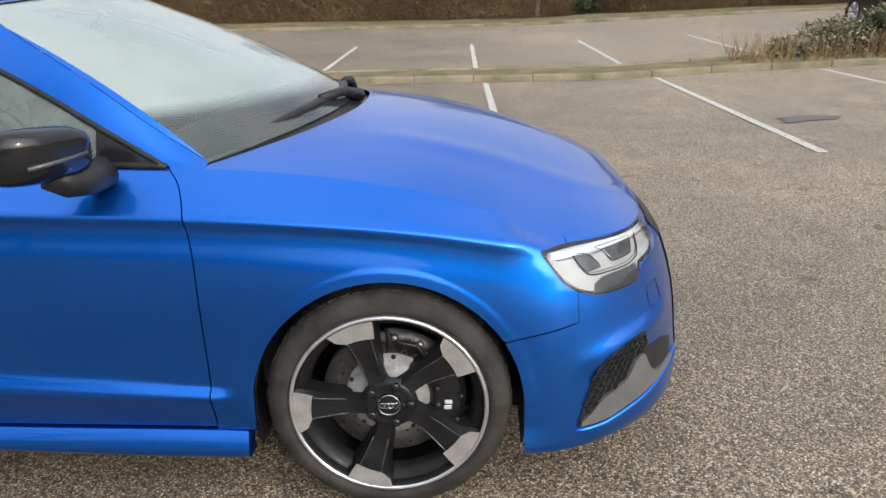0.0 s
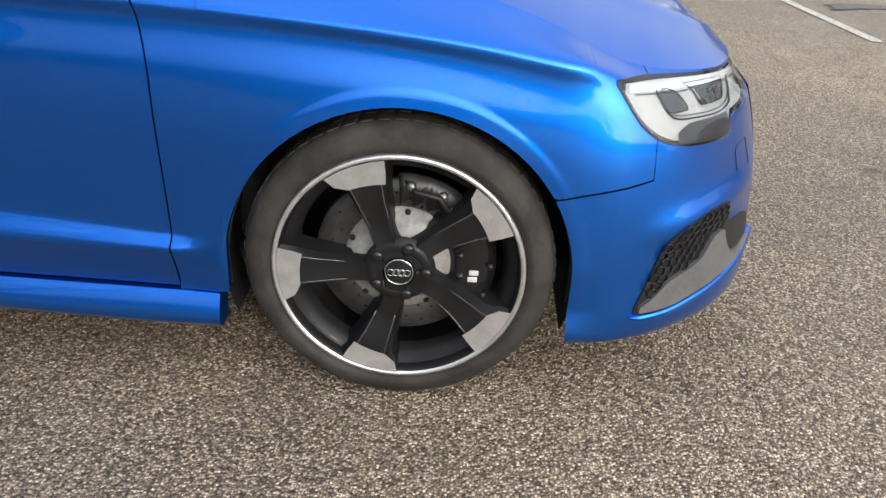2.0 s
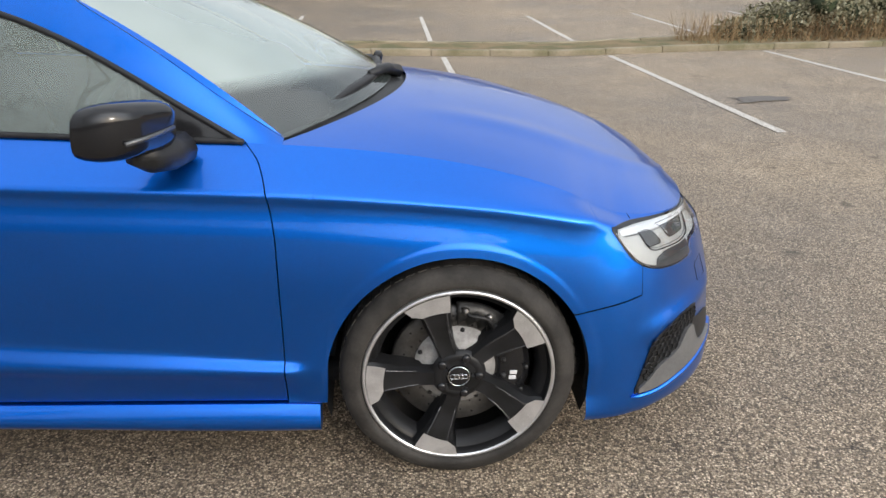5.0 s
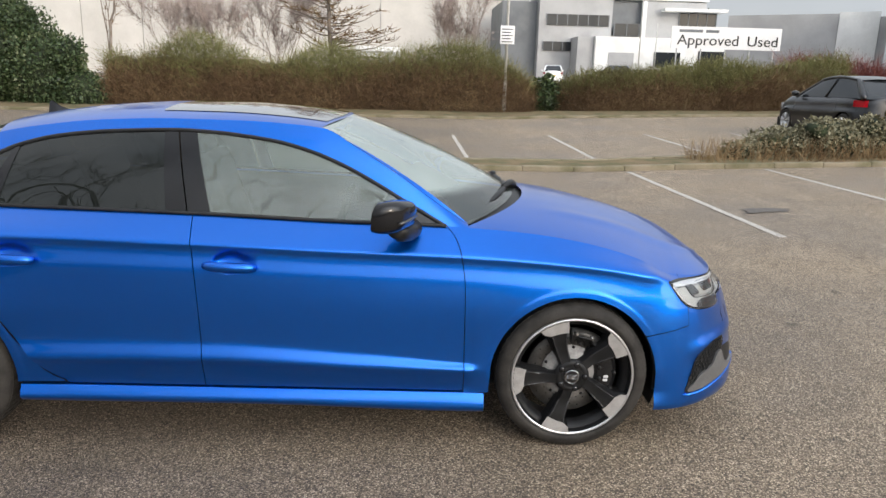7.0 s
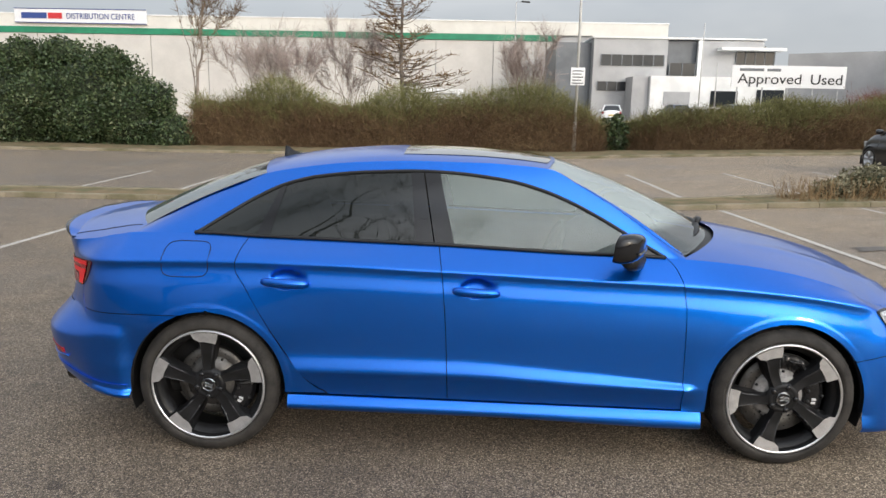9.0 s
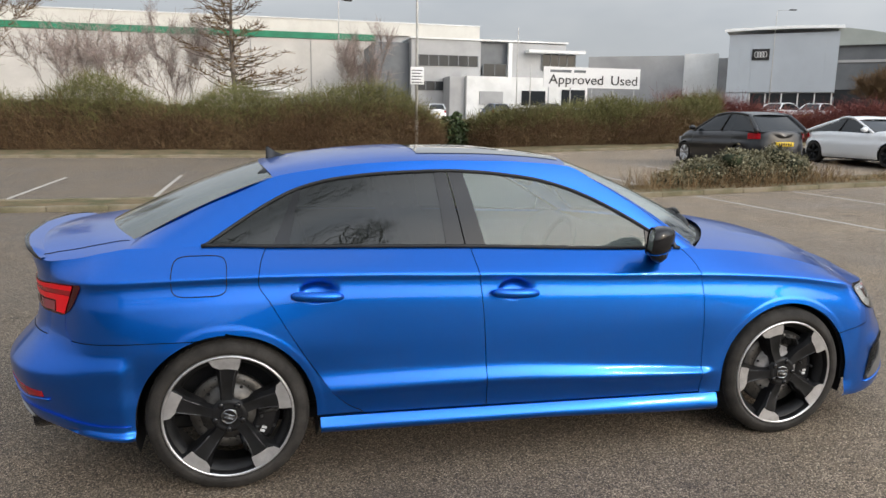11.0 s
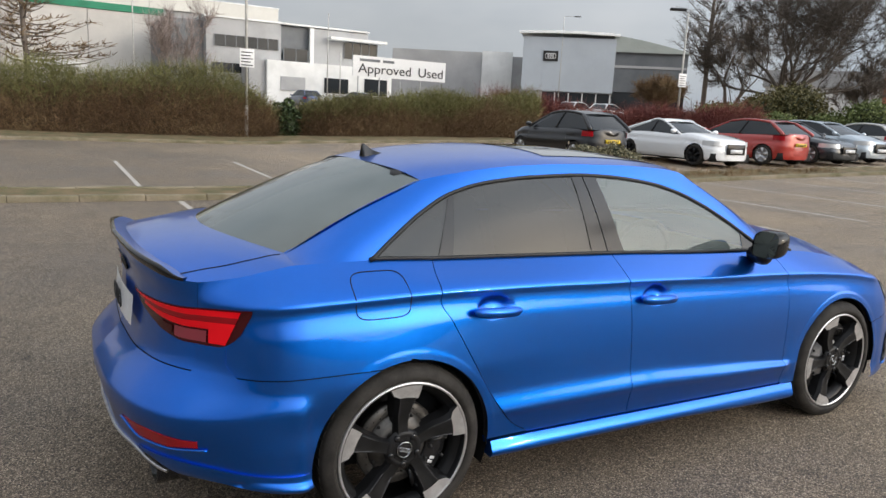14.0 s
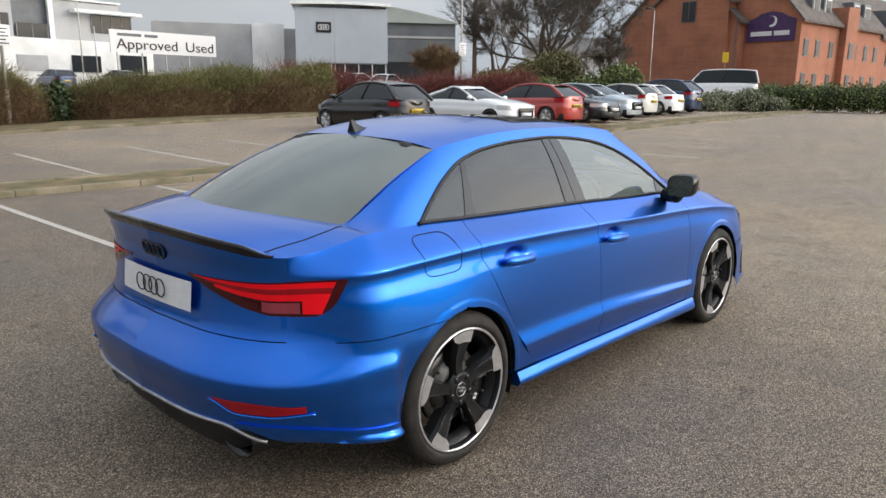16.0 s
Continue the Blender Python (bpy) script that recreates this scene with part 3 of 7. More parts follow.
# bonnet
xc_hood = pchip([(-0.47, -0.125), (0.0, 0.10), (0.3, 0.40), (0.5, 0.56), (0.7, 0.65), (1.05, 0.73), (1.545, 0.775)])
zc_hood = pchip([(-0.125, 0.998), (0.0, 0.982), (0.2, 0.948), (0.4, 0.900), (0.55, 0.848), (0.66, 0.792), (0.73, 0.742), (0.775, 0.700)])


def hood(u, w):
    s = -0.47 + 2.015 * u
    e = skin(s, z_top(s))
    xc = xc_hood(s)
    p = 2.2 - 1.2 * smooth(-0.4, 0.3, s)
    k = (1 - w) ** p
    rise = 1 - (1 - w) ** 2.1
    rib = 0.006 * math.exp(-((w - 0.42) / 0.07) ** 2) * smooth(0.04, 0.3, u) * (1 - smooth(0.75, 0.95, u))
    return Vector((xc + (e.x - xc) * k, e.y * (1 - w), e.z + (zc_hood(xc) - e.z) * rise + rib))


bm = bmesh.new()
grid(bm, hood, 90, 34)
mirror_y(bm)
part("bonnet", bm, BLUE, car)


# glazing and roof
def cowl(w):
    return Vector((-0.175 - 0.275 * abs(w) ** 2.2, 0.716 * w, 1.004 - 0.060 * abs(w) ** 2.1))


def header(w):
    return Vector((-0.985 - 0.09 * w * w, 0.575 * w, 1.352 - 0.030 * w * w))


def rear_header(w):
    return Vector((-2.50 + 0.07 * w * w, 0.52 * w, 1.318 - 0.046 * w * w))


def screen_foot(w):
    return Vector((-3.21 + 0.17 * w * w, 0.600 * w, 1.026 - 0.034 * w * w))


def pane(a, b, bulge, lift=0.0):
    def f(u, w):
        k = 2 * u - 1
        p = a(k).lerp(b(k), w)
        q = 4 * w * (1 - w) * bulge
        return p + Vector((q * 0.5 if a is cowl else -q * 0.5, 0, q + lift))
    return f


bm = bmesh.new()
grid(bm, pane(cowl, header, 0.022), 30, 16)
orient(bm, (1, 0, 1))
part("windscreen", bm, GLASS_SCREEN, car, "raked windscreen misted with condensation")
bm = bmesh.new()
grid(bm, pane(rear_header, screen_foot, 0.016), 30, 14)
orient(bm, (-1, 0, 1))
part("rear_window", bm, GLASS_REAR, car, "dark tinted rear window")
edge_y = pchip([(-3.0, -0.585), (-2.43, -0.52), (-2.25, -0.532), (-2.0, -0.545), (-1.7, -0.553), (-1.4, -0.563), (-1.075, -0.575), (-0.9, -0.622), (-0.74, -0.665), (-0.60, -0.695), (-0.45, -0.716)])
edge_z = pchip([(-3.0, 1.018), (-2.85, 1.094), (-2.7, 1.168), (-2.55, 1.228), (-2.43, 1.272), (-2.25, 1.306), (-2.0, 1.335), (-1.7, 1.347), (-1.4, 1.345), (-1.2, 1.335), (-1.075, 1.322), (-0.9, 1.232), (-0.74, 1.136), (-0.60, 1.040), (-0.45, 0.944)])
roof_mid = pchip([(-2.50, 1.318), (-2.35, 1.348), (-2.1, 1.380), (-1.8, 1.397), (-1.5, 1.396), (-1.2, 1.378), (-0.985, 1.352)])


def roof(u, w):
    k = 2 * w - 1
    a, b = header(k), rear_header(k)
    x = a.x + (b.x - a.x) * u
    xe = -1.075 + (-2.43 + 1.075) * u
    xm = -0.985 + (-2.50 + 0.985) * u
    ye, ze, zm = edge_y(xe), edge_z(xe), roof_mid(xm)
    return Vector((x, -ye * k, zm + (ze - zm) * (0.55 * k * k + 0.45 * k ** 6)))


bm = bmesh.new()
grid(bm, roof, 44, 30)
part("roof", bm, BLUE, car)
bm = bmesh.new()
grid(bm, lambda u, w: roof(0.015 + 0.50 * u, 0.10 + 0.80 * w) + Vector((0, 0, 0.0025)), 24, 24)
part("sunroof", bm, ROOF_GLASS, car, "dark glass sunroof mirroring the sky")

# side glass surface: belt line up to roof edge
belt_y = lambda x: skin(x, z_top(x)).y
dlo_top = pchip([(-2.722, 1.003), (-2.59, 1.088), (-2.45, 1.172), (-2.32, 1.232), (-2.16, 1.272), (-1.92, 1.297), (-1.66, 1.306), (-1.545, 1.302), (-1.27, 1.272), (-1.11, 1.232), (-0.98, 1.182), (-0.84, 1.112), (-0.70, 1.032), (-0.545, 0.944)])


def flank(x, z, off=0.0):
    zl, ze = z_top(x), edge_z(x)
    u = (z - zl) / max(0.004, ze - zl)
    yl, ye = belt_y(x), edge_y(x)
    uu = min(1.0, max(0.0, u))
    y = yl + (ye - yl) * (0.72 * uu + 0.28 * uu ** 3)
    return Vector((x, y - off, z))


def flank_patch(bm, x0, x1, lo, hi, n, nv, off=0.0):
    return grid(bm, lambda u, w: flank(x0 + (x1 - x0) * u, lo(x0 + (x1 - x0) * u) + (hi(x0 + (x1 - x0) * u) - lo(x0 + (x1 - x0) * u)) * w, off), n, nv)


def window_between(bm, xa, xb, n, nv, off):
    """Glass between two upright edges, xa(z) and xb(z), under the arch of the window line."""
    def f(u, w):
        z = 1.1
        for _ in range(6):
            x = xa(z) + (xb(z) - xa(z)) * u
            lo = z_top(x) + 0.008
            z = lo + max(0.001, dlo_top(x) - 0.010 - lo) * w
        return flank(x, z, off)
    return grid(bm, f, n, nv)


for side in (1, -1):
    # roof rail, screen pillar and rear pillar
    bm = bmesh.new()
    flank_patch(bm, -2.722, -0.45, lambda x: max(dlo_top(x), z_top(x)) if x < -0.545 else z_top(x), edge_z, 110, 10)
    flank_patch(bm, -3.0, -2.722, z_top, edge_z, 24, 10)
    bmesh.ops.remove_doubles(bm, verts=bm.verts[:], dist=0.0005)
    put("side_frame", bm, BLUE)
    # painted strips between the frame and the two screens
    for nm, a, b, x0, x1 in (("screen_pillar", cowl, header, -0.45, -1.075), ("rear_pillar", rear_header, screen_foot, -2.43, -3.0)):
        bm = bmesh.new()
        fp = pane(a, b, 0.022 if a is cowl else 0.016)
        def strip_point(u, w):
            p, q = fp(0.0, u), flank(x0 + (x1 - x0) * u, edge_z(x0 + (x1 - x0) * u))
            return p.lerp(q, w) + Vector((0, 0, 0.002))
        grid(bm, strip_point, 24, 2)
        orient(bm, (0, -0.5, 1))
        put(nm, bm, BLUE)
    # black window surround
    bm = bmesh.new()
    xs = [-2.722 + (2.722 - 0.545) * k / 90 for k in range(91)]
    tube(bm, [flank(x, max(dlo_top(x) - 0.004, z_top(x)), 0.003) for x in xs], 0.0085, 6)
    tube(bm, [flank(x, z_top(x) + 0.004, 0.003) for x in xs], 0.0085, 6)
    put("window_trim", bm, SATIN_BLACK, "black window surround")
    # panes
    for nm, a, b, m in (("quarter_light", lambda z: -2.722, lambda z: -2.440 + 0.45 * (z - 0.98), GLASS_DARK),
                        ("rear_door_glass", lambda z: -2.384 + 0.26 * (z - 0.98), lambda z: -1.686 - 0.09 * (z - 0.98), GLASS_DARK),
                        ("front_door_glass", lambda z: -1.518 - 0.24 * (z - 0.98), lambda z: -0.715, GLASS_DOOR if side > 0 else GLASS_MIST),
                        ("mirror_triangle", lambda z: -0.70, lambda z: -0.55, GLOSS_BLACK)):
        bm = bmesh.new()
        window_between(bm, a, b, 24, 10, 0.0005)
        orient(bm, (0, -1, 0))
        put(nm, bm, m)
    # window pillars
    for a, b, n, off in ((lambda z: -1.692 - 0.09 * (z - 0.98), lambda z: -1.607 - 0.18 * (z - 0.98), 4, 0.004),
                         (lambda z: -1.601 - 0.18 * (z - 0.98), lambda z: -1.512 - 0.24 * (z - 0.98), 4, 0.004),
                         (lambda z: -2.446 + 0.45 * (z - 0.98), lambda z: -2.378 + 0.26 * (z - 0.98), 3, 0.004),
                         (lambda z: -0.722, lambda z: -0.698, 2, 0.003)):
        bm = bmesh.new()
        window_between(bm, a, b, n, 10, off)
        put("window_pillar", bm, GLOSS_BLACK, "gloss black pillar cover")
    # gasket strip under the glass, rearmost strip
    # door handles
    for hx, hz in HANDLES:
        bm = bmesh.new()
        flat = lambda s: skin(s, hz - 0.075)
        pts = [Vector((flat(hx - 0.104 + 0.208 * k / 12).x, flat(hx).y - 0.006 - 0.020 * math.sin(math.pi * (0.10 + 0.80 * k / 12)), hz + 0.004 - 0.008 * (k / 12))) for k in range(13)]
        tube(bm, pts, [0.010, 0.016] + [0.0185] * 9 + [0.016, 0.010], 10)
        for q in bm.verts:
            q.co.z = hz + (q.co.z - hz) * 1.12
        put("door_handle", bm, BLUE, parent=fdoor if hx > -2 else rdoor)
    # door mirror
    bm = bmesh.new()
    def shell(u, w):
        a, b = 2 * math.pi * u, math.pi * w
        ex = lambda c, p: math.copysign(abs(c) ** p, c)
        r = math.sin(b) ** 0.55
        y = -0.930 + 0.102 * r * ex(math.cos(a), 0.55)
        x = -0.765 + 0.075 * math.cos(b) + 0.015 * ex(math.sin(a), 1) * math.sin(b) + 0.40 * (y + 0.930)
        z = 1.012 + 0.066 * r * ex(math.sin(a), 0.58) - 0.10 * (y + 0.93)
        return Vector((x, y, z))
    grid(bm, shell, 28, [0.0, 0.02, 0.06, 0.12, 0.2, 0.3, 0.4, 0.5, 0.6, 0.68])
    mirror_cap = put("door_mirror", bm, GLOSS_BLACK, "gloss black door mirror")
    bm = bmesh.new()
    grid(bm, lambda u, w: shell(u, 0.66).lerp(Vector((-0.800, -0.930, 1.012)), w), 28, 3)
    put("mirror_glass", bm, MIRROR, parent=mirror_cap)
    bm = bmesh.new()
    tube(bm, [(-0.685, -0.79, 0.940), (-0.70, -0.84, 0.936), (-0.73, -0.88, 0.940), (-0.755, -0.905, 0.965)], [0.042, 0.040, 0.040, 0.04], 10)
    put("mirror_foot", bm, SATIN_BLACK, parent=mirror_cap)
    bm = bmesh.new()
    tube(bm, [(-0.735, -1.015, 1.000), (-0.700, -0.96, 1.004), (-0.672, -0.88, 1.008)], 0.006, 6)
    put("mirror_indicator", bm, LAMP_GREY, parent=mirror_cap)

    # headlamp
    hl_top = pchip([(0.40, 0.735), (0.55, 0.728), (0.8, 0.715), (1.035, 0.702)])
    hl_low = pchip([(0.40, 0.727), (0.434, 0.682), (0.471, 0.643), (0.52, 0.616), (0.606, 0.600), (0.70, 0.594), (0.768, 0.595), (0.785, 0.628), (0.90, 0.634), (1.035, 0.655)])
    def lamp_sheet(bm, s0, s1, lo, hi, n, nv, off):
        return grid(bm, lambda u, w: skin(s0 + (s1 - s0) * u, lo(s0 + (s1 - s0) * u) + (hi(s0 + (s1 - s0) * u) - lo(s0 + (s1 - s0) * u)) * w, off), n, nv)
    bm = bmesh.new()
    panel(bm, lambda z: 0.40, lambda z: 1.035, hl_low, hl_top, span(0.40, 1.035, 0.02), 10, 0.002, 0.03)
    lamp = put("headlamp", bm, GLOSS_BLACK, "bright clear headlamp with black lower edge")
    bm = bmesh.new()
    lamp_sheet(bm, 0.418, 1.02, lambda s: hl_low(s) + 0.010, lambda s: hl_top(s) - 0.006, 40, 8, 0.0035)
    put("lamp_reflector", bm, LAMP_PALE, parent=lamp)
    in_low = pchip([(0.494, 0.712), (0.508, 0.690), (0.524, 0.670), (0.548, 0.658), (0.61, 0.652), (0.73, 0.645), (0.80, 0.650), (0.85, 0.672), (0.864, 0.694)])
    # grey well under the frame of the projectors
    bm = bmesh.new()
    well_top = pchip([(0.552, 0.634), (0.60, 0.645), (0.73, 0.640), (0.772, 0.640)])
    lamp_sheet(bm, 0.552, 0.772, lambda s: hl_low(s) + 0.006, well_top, 18, 4, 0.0048)
    put("lamp_well", bm, LAMP_GREY, parent=lamp)
    # two dark projectors parted by a pale tongue
    eyes = ((0.500, 0.592, pchip([(0.500, 0.704), (0.512, 0.712), (0.552, 0.704), (0.592, 0.676)]), pchip([(0.500, 0.701), (0.530, 0.670), (0.592, 0.668)])),
            (0.598, 0.812, pchip([(0.598, 0.712), (0.812, 0.701)]), pchip([(0.598, 0.710), (0.625, 0.700), (0.656, 0.668), (0.780, 0.662), (0.812, 0.684)])))
    for s0, s1, hi, lo in eyes:
        bm = bmesh.new()
        lamp_sheet(bm, s0, s1, lo, hi, 18, 4, 0.0052)
        eye = put("lamp_projector", bm, LAMP_BOWL, parent=lamp)
        bm = bmesh.new()
        ring = [(s, hi(s)) for s in span(s0, s1, 0.012)] + [(s, lo(s)) for s in reversed(span(s0, s1, 0.012))]
        tube(bm, [skin(a, b, 0.0060) for a, b in ring + ring[:1]], 0.0013, 5, False)
        put("projector_rim", bm, GLOSS_BLACK, parent=lamp)
    bm = bmesh.new()
    tube(bm, [skin(0.628 + 0.026 * k / 6, 0.700 - 0.022 * k / 6, 0.0064) for k in range(7)], 0.0014, 5)
    put("projector_fin", bm, LAMP_WHITE, parent=lamp)
    for dz, rad, m in ((0.0, 0.0018, GLOSS_BLACK), (0.006, 0.0012, LAMP_GREY)):
        bm = bmesh.new()
        tube(bm, [skin(s, in_low(s) + dz, 0.0062) for s in span(0.494, 0.864, 0.008)], rad, 5)
        put("projector_frame", bm, m, parent=lamp)
    bm = bmesh.new()
    tube(bm, [skin(s, hl_top(s) - 0.024, 0.0062) for s in span(0.44, 0.99, 0.02)], 0.0012, 5)
    put("guide_seam", bm, LAMP_GREY, parent=lamp)
    bm = bmesh.new()
    lamp_sheet(bm, 0.425, 1.005, lambda s: max(hl_low(s) + 0.004, hl_top(s) - 0.020), lambda s: hl_top(s) - 0.007, 40, 3, 0.0070)
    put("daytime_light", bm, LAMP_WHITE, "white light guide", parent=lamp)
    # dark end of the lamp towards the grille
    bm = bmesh.new()
    lamp_sheet(bm, 0.965, 1.025, lambda s: hl_low(s) + 0.004, lambda s: hl_top(s) - 0.004, 5, 5, 0.0080)
    put("lamp_end", bm, LAMP_GREY, parent=lamp)
    # towing eye cover in the bumper
    bm = bmesh.new()
    ring = [(0.80, 0.512), (0.875, 0.512), (0.88, 0.520), (0.88, 0.560), (0.875, 0.567), (0.81, 0.562), (0.80, 0.552), (0.80, 0.512)]
    tube(bm, [skin(s, z, 0.0005) for s, z in ring], 0.0007, 5, False)
    put("tow_cover_seam", bm, GAP_BLACK)
    bm = bmesh.new()
    lamp_sheet(bm, 0.41, 1.03, lambda s: hl_low(s) + 0.003, lambda s: hl_top(s) - 0.004, 26, 8, 0.012)
    put("lamp_lens", bm, LENS_CLEAR, parent=lamp)

    # side air intake
    it_low = pchip([(0.50, 0.247), (0.56, 0.252), (0.66, 0.272), (0.80, 0.296), (0.94, 0.314)])
    it_top = pchip([(0.50, 0.262), (0.518, 0.310), (0.548, 0.400), (0.60, 0.440), (0.68, 0.462), (0.74, 0.466), (0.765, 0.410), (0.85, 0.402), (0.94, 0.372)])
    blade_top = pchip([(0.50, 0.262), (0.535, 0.286), (0.567, 0.318), (0.657, 0.354), (0.70, 0.398), (0.73, 0.404), (0.755, 0.360), (0.79, 0.332), (0.85, 0.322), (0.94, 0.322)])
    bm = bmesh.new()
    panel(bm, lambda z: 0.50, lambda z: 0.94, it_low, it_top, span(0.50, 0.94, 0.011), 12, 0.003, 0.02)
    intake = put("air_intake", bm, SATIN_BLACK, "black honeycomb air intake")
    bm = bmesh.new()
    for i in range(16):
        for j in range(13):
            s, z = 0.512 + 0.0225 * i + (0.01125 if j % 2 else 0), 0.262 + 0.0170 * j
            if blade_top(s) + 0.010 < z < it_top(s) - 0.008 and s < 0.745:
                ring = [skin(s + 0.0112 * math.cos(a), z + 0.0112 * math.sin(a), 0.006) for a in [math.pi / 6 + math.pi / 3 * q for q in range(7)]]
                tube(bm, ring, 0.0021, 4, False)
    put("honeycomb_mesh", bm, GLOSS_BLACK, parent=intake)
    bm = bmesh.new()
    panel(bm, lambda z: 0.508, lambda z: 0.925, lambda s: it_low(s) + 0.005, lambda s: max(it_low(s) + 0.009, blade_top(s)), span(0.508, 0.925, 0.0105), 6, 0.012, 0.012)
    put("intake_blade", bm, BLADE_GREY, "grey satin blade", parent=intake)
    bm = bmesh.new()
    tube(bm, [skin(s, it_low(max(s, 0.50)) - 0.010, 0.004 * smooth(0.47, 0.52, s)) for s in span(0.49, 1.0, 0.012)], [0.002, 0.006] + [0.0095] * (len(span(0.49, 1.0, 0.012)) - 2), 8)
    put("bumper_lip", bm, BLUE)

    # tail lamp
    tl_top = pchip([(-3.98, 0.852), (-3.6, 0.860), (-3.19, 0.880)])
    tl_low = pchip([(-3.98, 0.845), (-3.9, 0.825), (-3.62, 0.758), (-3.5, 0.744), (-3.31, 0.747), (-3.245, 0.782), (-3.19, 0.868)])
    bm = bmesh.new()
    panel(bm, lambda z: -3.98, lambda z: -3.19, tl_low, tl_top, span(-3.98, -3.19, 0.02), 10, 0.004, 0.03)
    tail = put("tail_lamp", bm, RED_DARK, "red wraparound tail lamp")
    for s0, s1, a, b, m in ((-3.93, 0, 0.80, 0.96, RED_LENS), (-3.86, 0, 0.655, 0.80, RED_MID), (-3.80, 0, 0.45, 0.645, RED_LENS), (-3.352, 0, 0.08, 0.45, RED_LENS), (-3.560, -3.362, 0.09, 0.40, RED_PINK)):
        bm = bmesh.new()

        def cell(u, w):
            fr = a + (b - a) * w
            s = s0 + ((s1 or -3.290 + 0.062 * fr) - s0) * u
            lo = tl_low(min(s, -3.31))
            return skin(s, lo + (tl_top(s) - lo) * fr, 0.0075)

        grid(bm, cell, 20, 3)
        put("light_band", bm, m, parent=tail)
    bm = bmesh.new()
    lamp_sheet(bm, -3.66, -3.575, lambda s: tl_low(s) + (tl_top(s) - tl_low(s)) * 0.10, lambda s: tl_low(s) + (tl_top(s) - tl_low(s)) * 0.34, 8, 3, 0.0085)
    put("reversing_light", bm, RED_DARK, parent=tail)
    # upper end of the bumper beside the lamp
    bm = bmesh.new()
    panel(bm, lambda z: -3.44, lambda z: -3.285 + 0.05 * smooth(0.70, 0.64, z), lambda s: 0.640, lambda s: tl_low(s) - 0.004, span(-3.44, -3.27, 0.01), 16, 0.0012, 0.004)
    put("bumper_corner", bm, BLUE)
    # bumper reflector
    bm = bmesh.new()
    panel(bm, lambda z: -3.72, lambda z: -3.36, lambda s: 0.455 - 0.040 * smooth(-3.72, -3.62, s) + 0.012 * smooth(-3.5, -3.36, s), lambda s: 0.462 - 0.010 * smooth(-3.6, -3.36, s), span(-3.72, -3.36, 0.02), 3, 0.003, 0.012)
    put("bumper_reflector", bm, RED_REFLECTOR, "dark red reflector strip")
    bm = bmesh.new()
    tube(bm, [skin(s, 0.452 - 0.044 * smooth(-3.735, -3.62, s) + 0.012 * smooth(-3.5, -3.33, s), 0.004) for s in span(-3.735, -3.33, 0.015)], 0.0055, 6)
    put("reflector_lip", bm, BLUE)
    # crease blade low on the rear bumper
    bm = bmesh.new()
    panel(bm, lambda z: -3.64, lambda z: -3.00, lambda s: 0.360 - 0.05 * smooth(-3.5, -3.0, s), lambda s: 0.372 - 0.05 * smooth(-3.5, -3.0, s), span(-3.64, -3.0, 0.03), 2, 0.008, 0.02)
    put("bumper_strake", bm, BLUE)

# boot lid: tail face, deck
bm = bmesh.new()
panel(bm, lambda z: -4.22, lambda z: -3.42 - G, lambda s: 0.655 + G, lambda s: z_top(s), span(-4.22, -3.42, 0.025), 30)
xc_boot = pchip([(-4.22, -3.49), (-3.9, -3.47), (-3.6, -3.43), (-3.42, -3.37), (-3.2, -3.27), (-3.02, -3.17), (-2.9, -3.13)])
zc_boot = pchip([(-3.49, 0.99), (-3.44, 1.008), (-3.36, 1.026), (-3.27, 1.038), (-3.17, 1.044), (-3.13, 1.045)])


def deck(u, w):
    s = -4.22 + 1.32 * u
    e = skin(s, z_top(s))
    xc = xc_boot(s)
    return Vector((xc + (e.x - xc) * (1 - w) ** 2, e.y * (1 - w), e.z + (zc_boot(xc) - e.z) * (1 - (1 - w) ** 2.4)))


grid(bm, deck, 50, 24)
mirror_y(bm)
boot = part("boot_lid", bm, BLUE, car)
bm = bmesh.new()
for k in range(2):
    rows = []
    for i in range(49):
        s = -4.22 + 0.72 * i / 48
        e = skin(s, z_top(s))
        nx, ny = normal_at(s)
        f = 1 - smooth(-3.64, -3.50, s)
        pts = [(-0.075, 0.004), (-0.03, 0.006 + 0.016 * f), (0.002, 0.008 + 0.025 * f), (0.016 * f + 0.003, 0.008 + 0.028 * f), (0.015 * f + 0.003, 0.003 + 0.018 * f), (0.0, -0.004)]
        rows.append([bm.verts.new((e.x + nx * a, (e.y + ny * a) * (1 if k == 0 else -1), e.z + b)) for a, b in pts])
    for i in range(48):
        for j in range(5):
            q = (rows[i][j], rows[i + 1][j], rows[i + 1][j + 1], rows[i][j + 1])
            fc = bm.faces.new(q if k else q[::-1])
            fc.material_index = 1 if j >= 2 else 0
bmesh.ops.remove_doubles(bm, verts=bm.verts[:], dist=0.0005)
part("lip_spoiler", bm, [BLUE, GLOSS_BLACK], boot, "slim lip spoiler with black edge")
seam_w = pchip([(-3.52, 0.03), (-3.479, 0.091), (-3.303, 0.136), (-3.152, 0.147), (-2.977, 0.167)])
for sy in (1, -1):
    bm = bmesh.new()
    edge = [deck((s + 4.22) / 1.32, seam_w(s)) + Vector((0, 0, 0.0005)) for s in span(-3.52, -2.96, 0.02)]
    tube(bm, [(q.x, sy * q.y, q.z) for q in edge], 0.0019, 5)
    part("boot_seam", bm, GAP_BLACK, boot)
bm = bmesh.new()
grid(bm, lambda u, w: skin(-4.22 + 0.285 * u, 0.711 + 0.113 * w, 0.012), 12, 2)
mirror_y(bm)
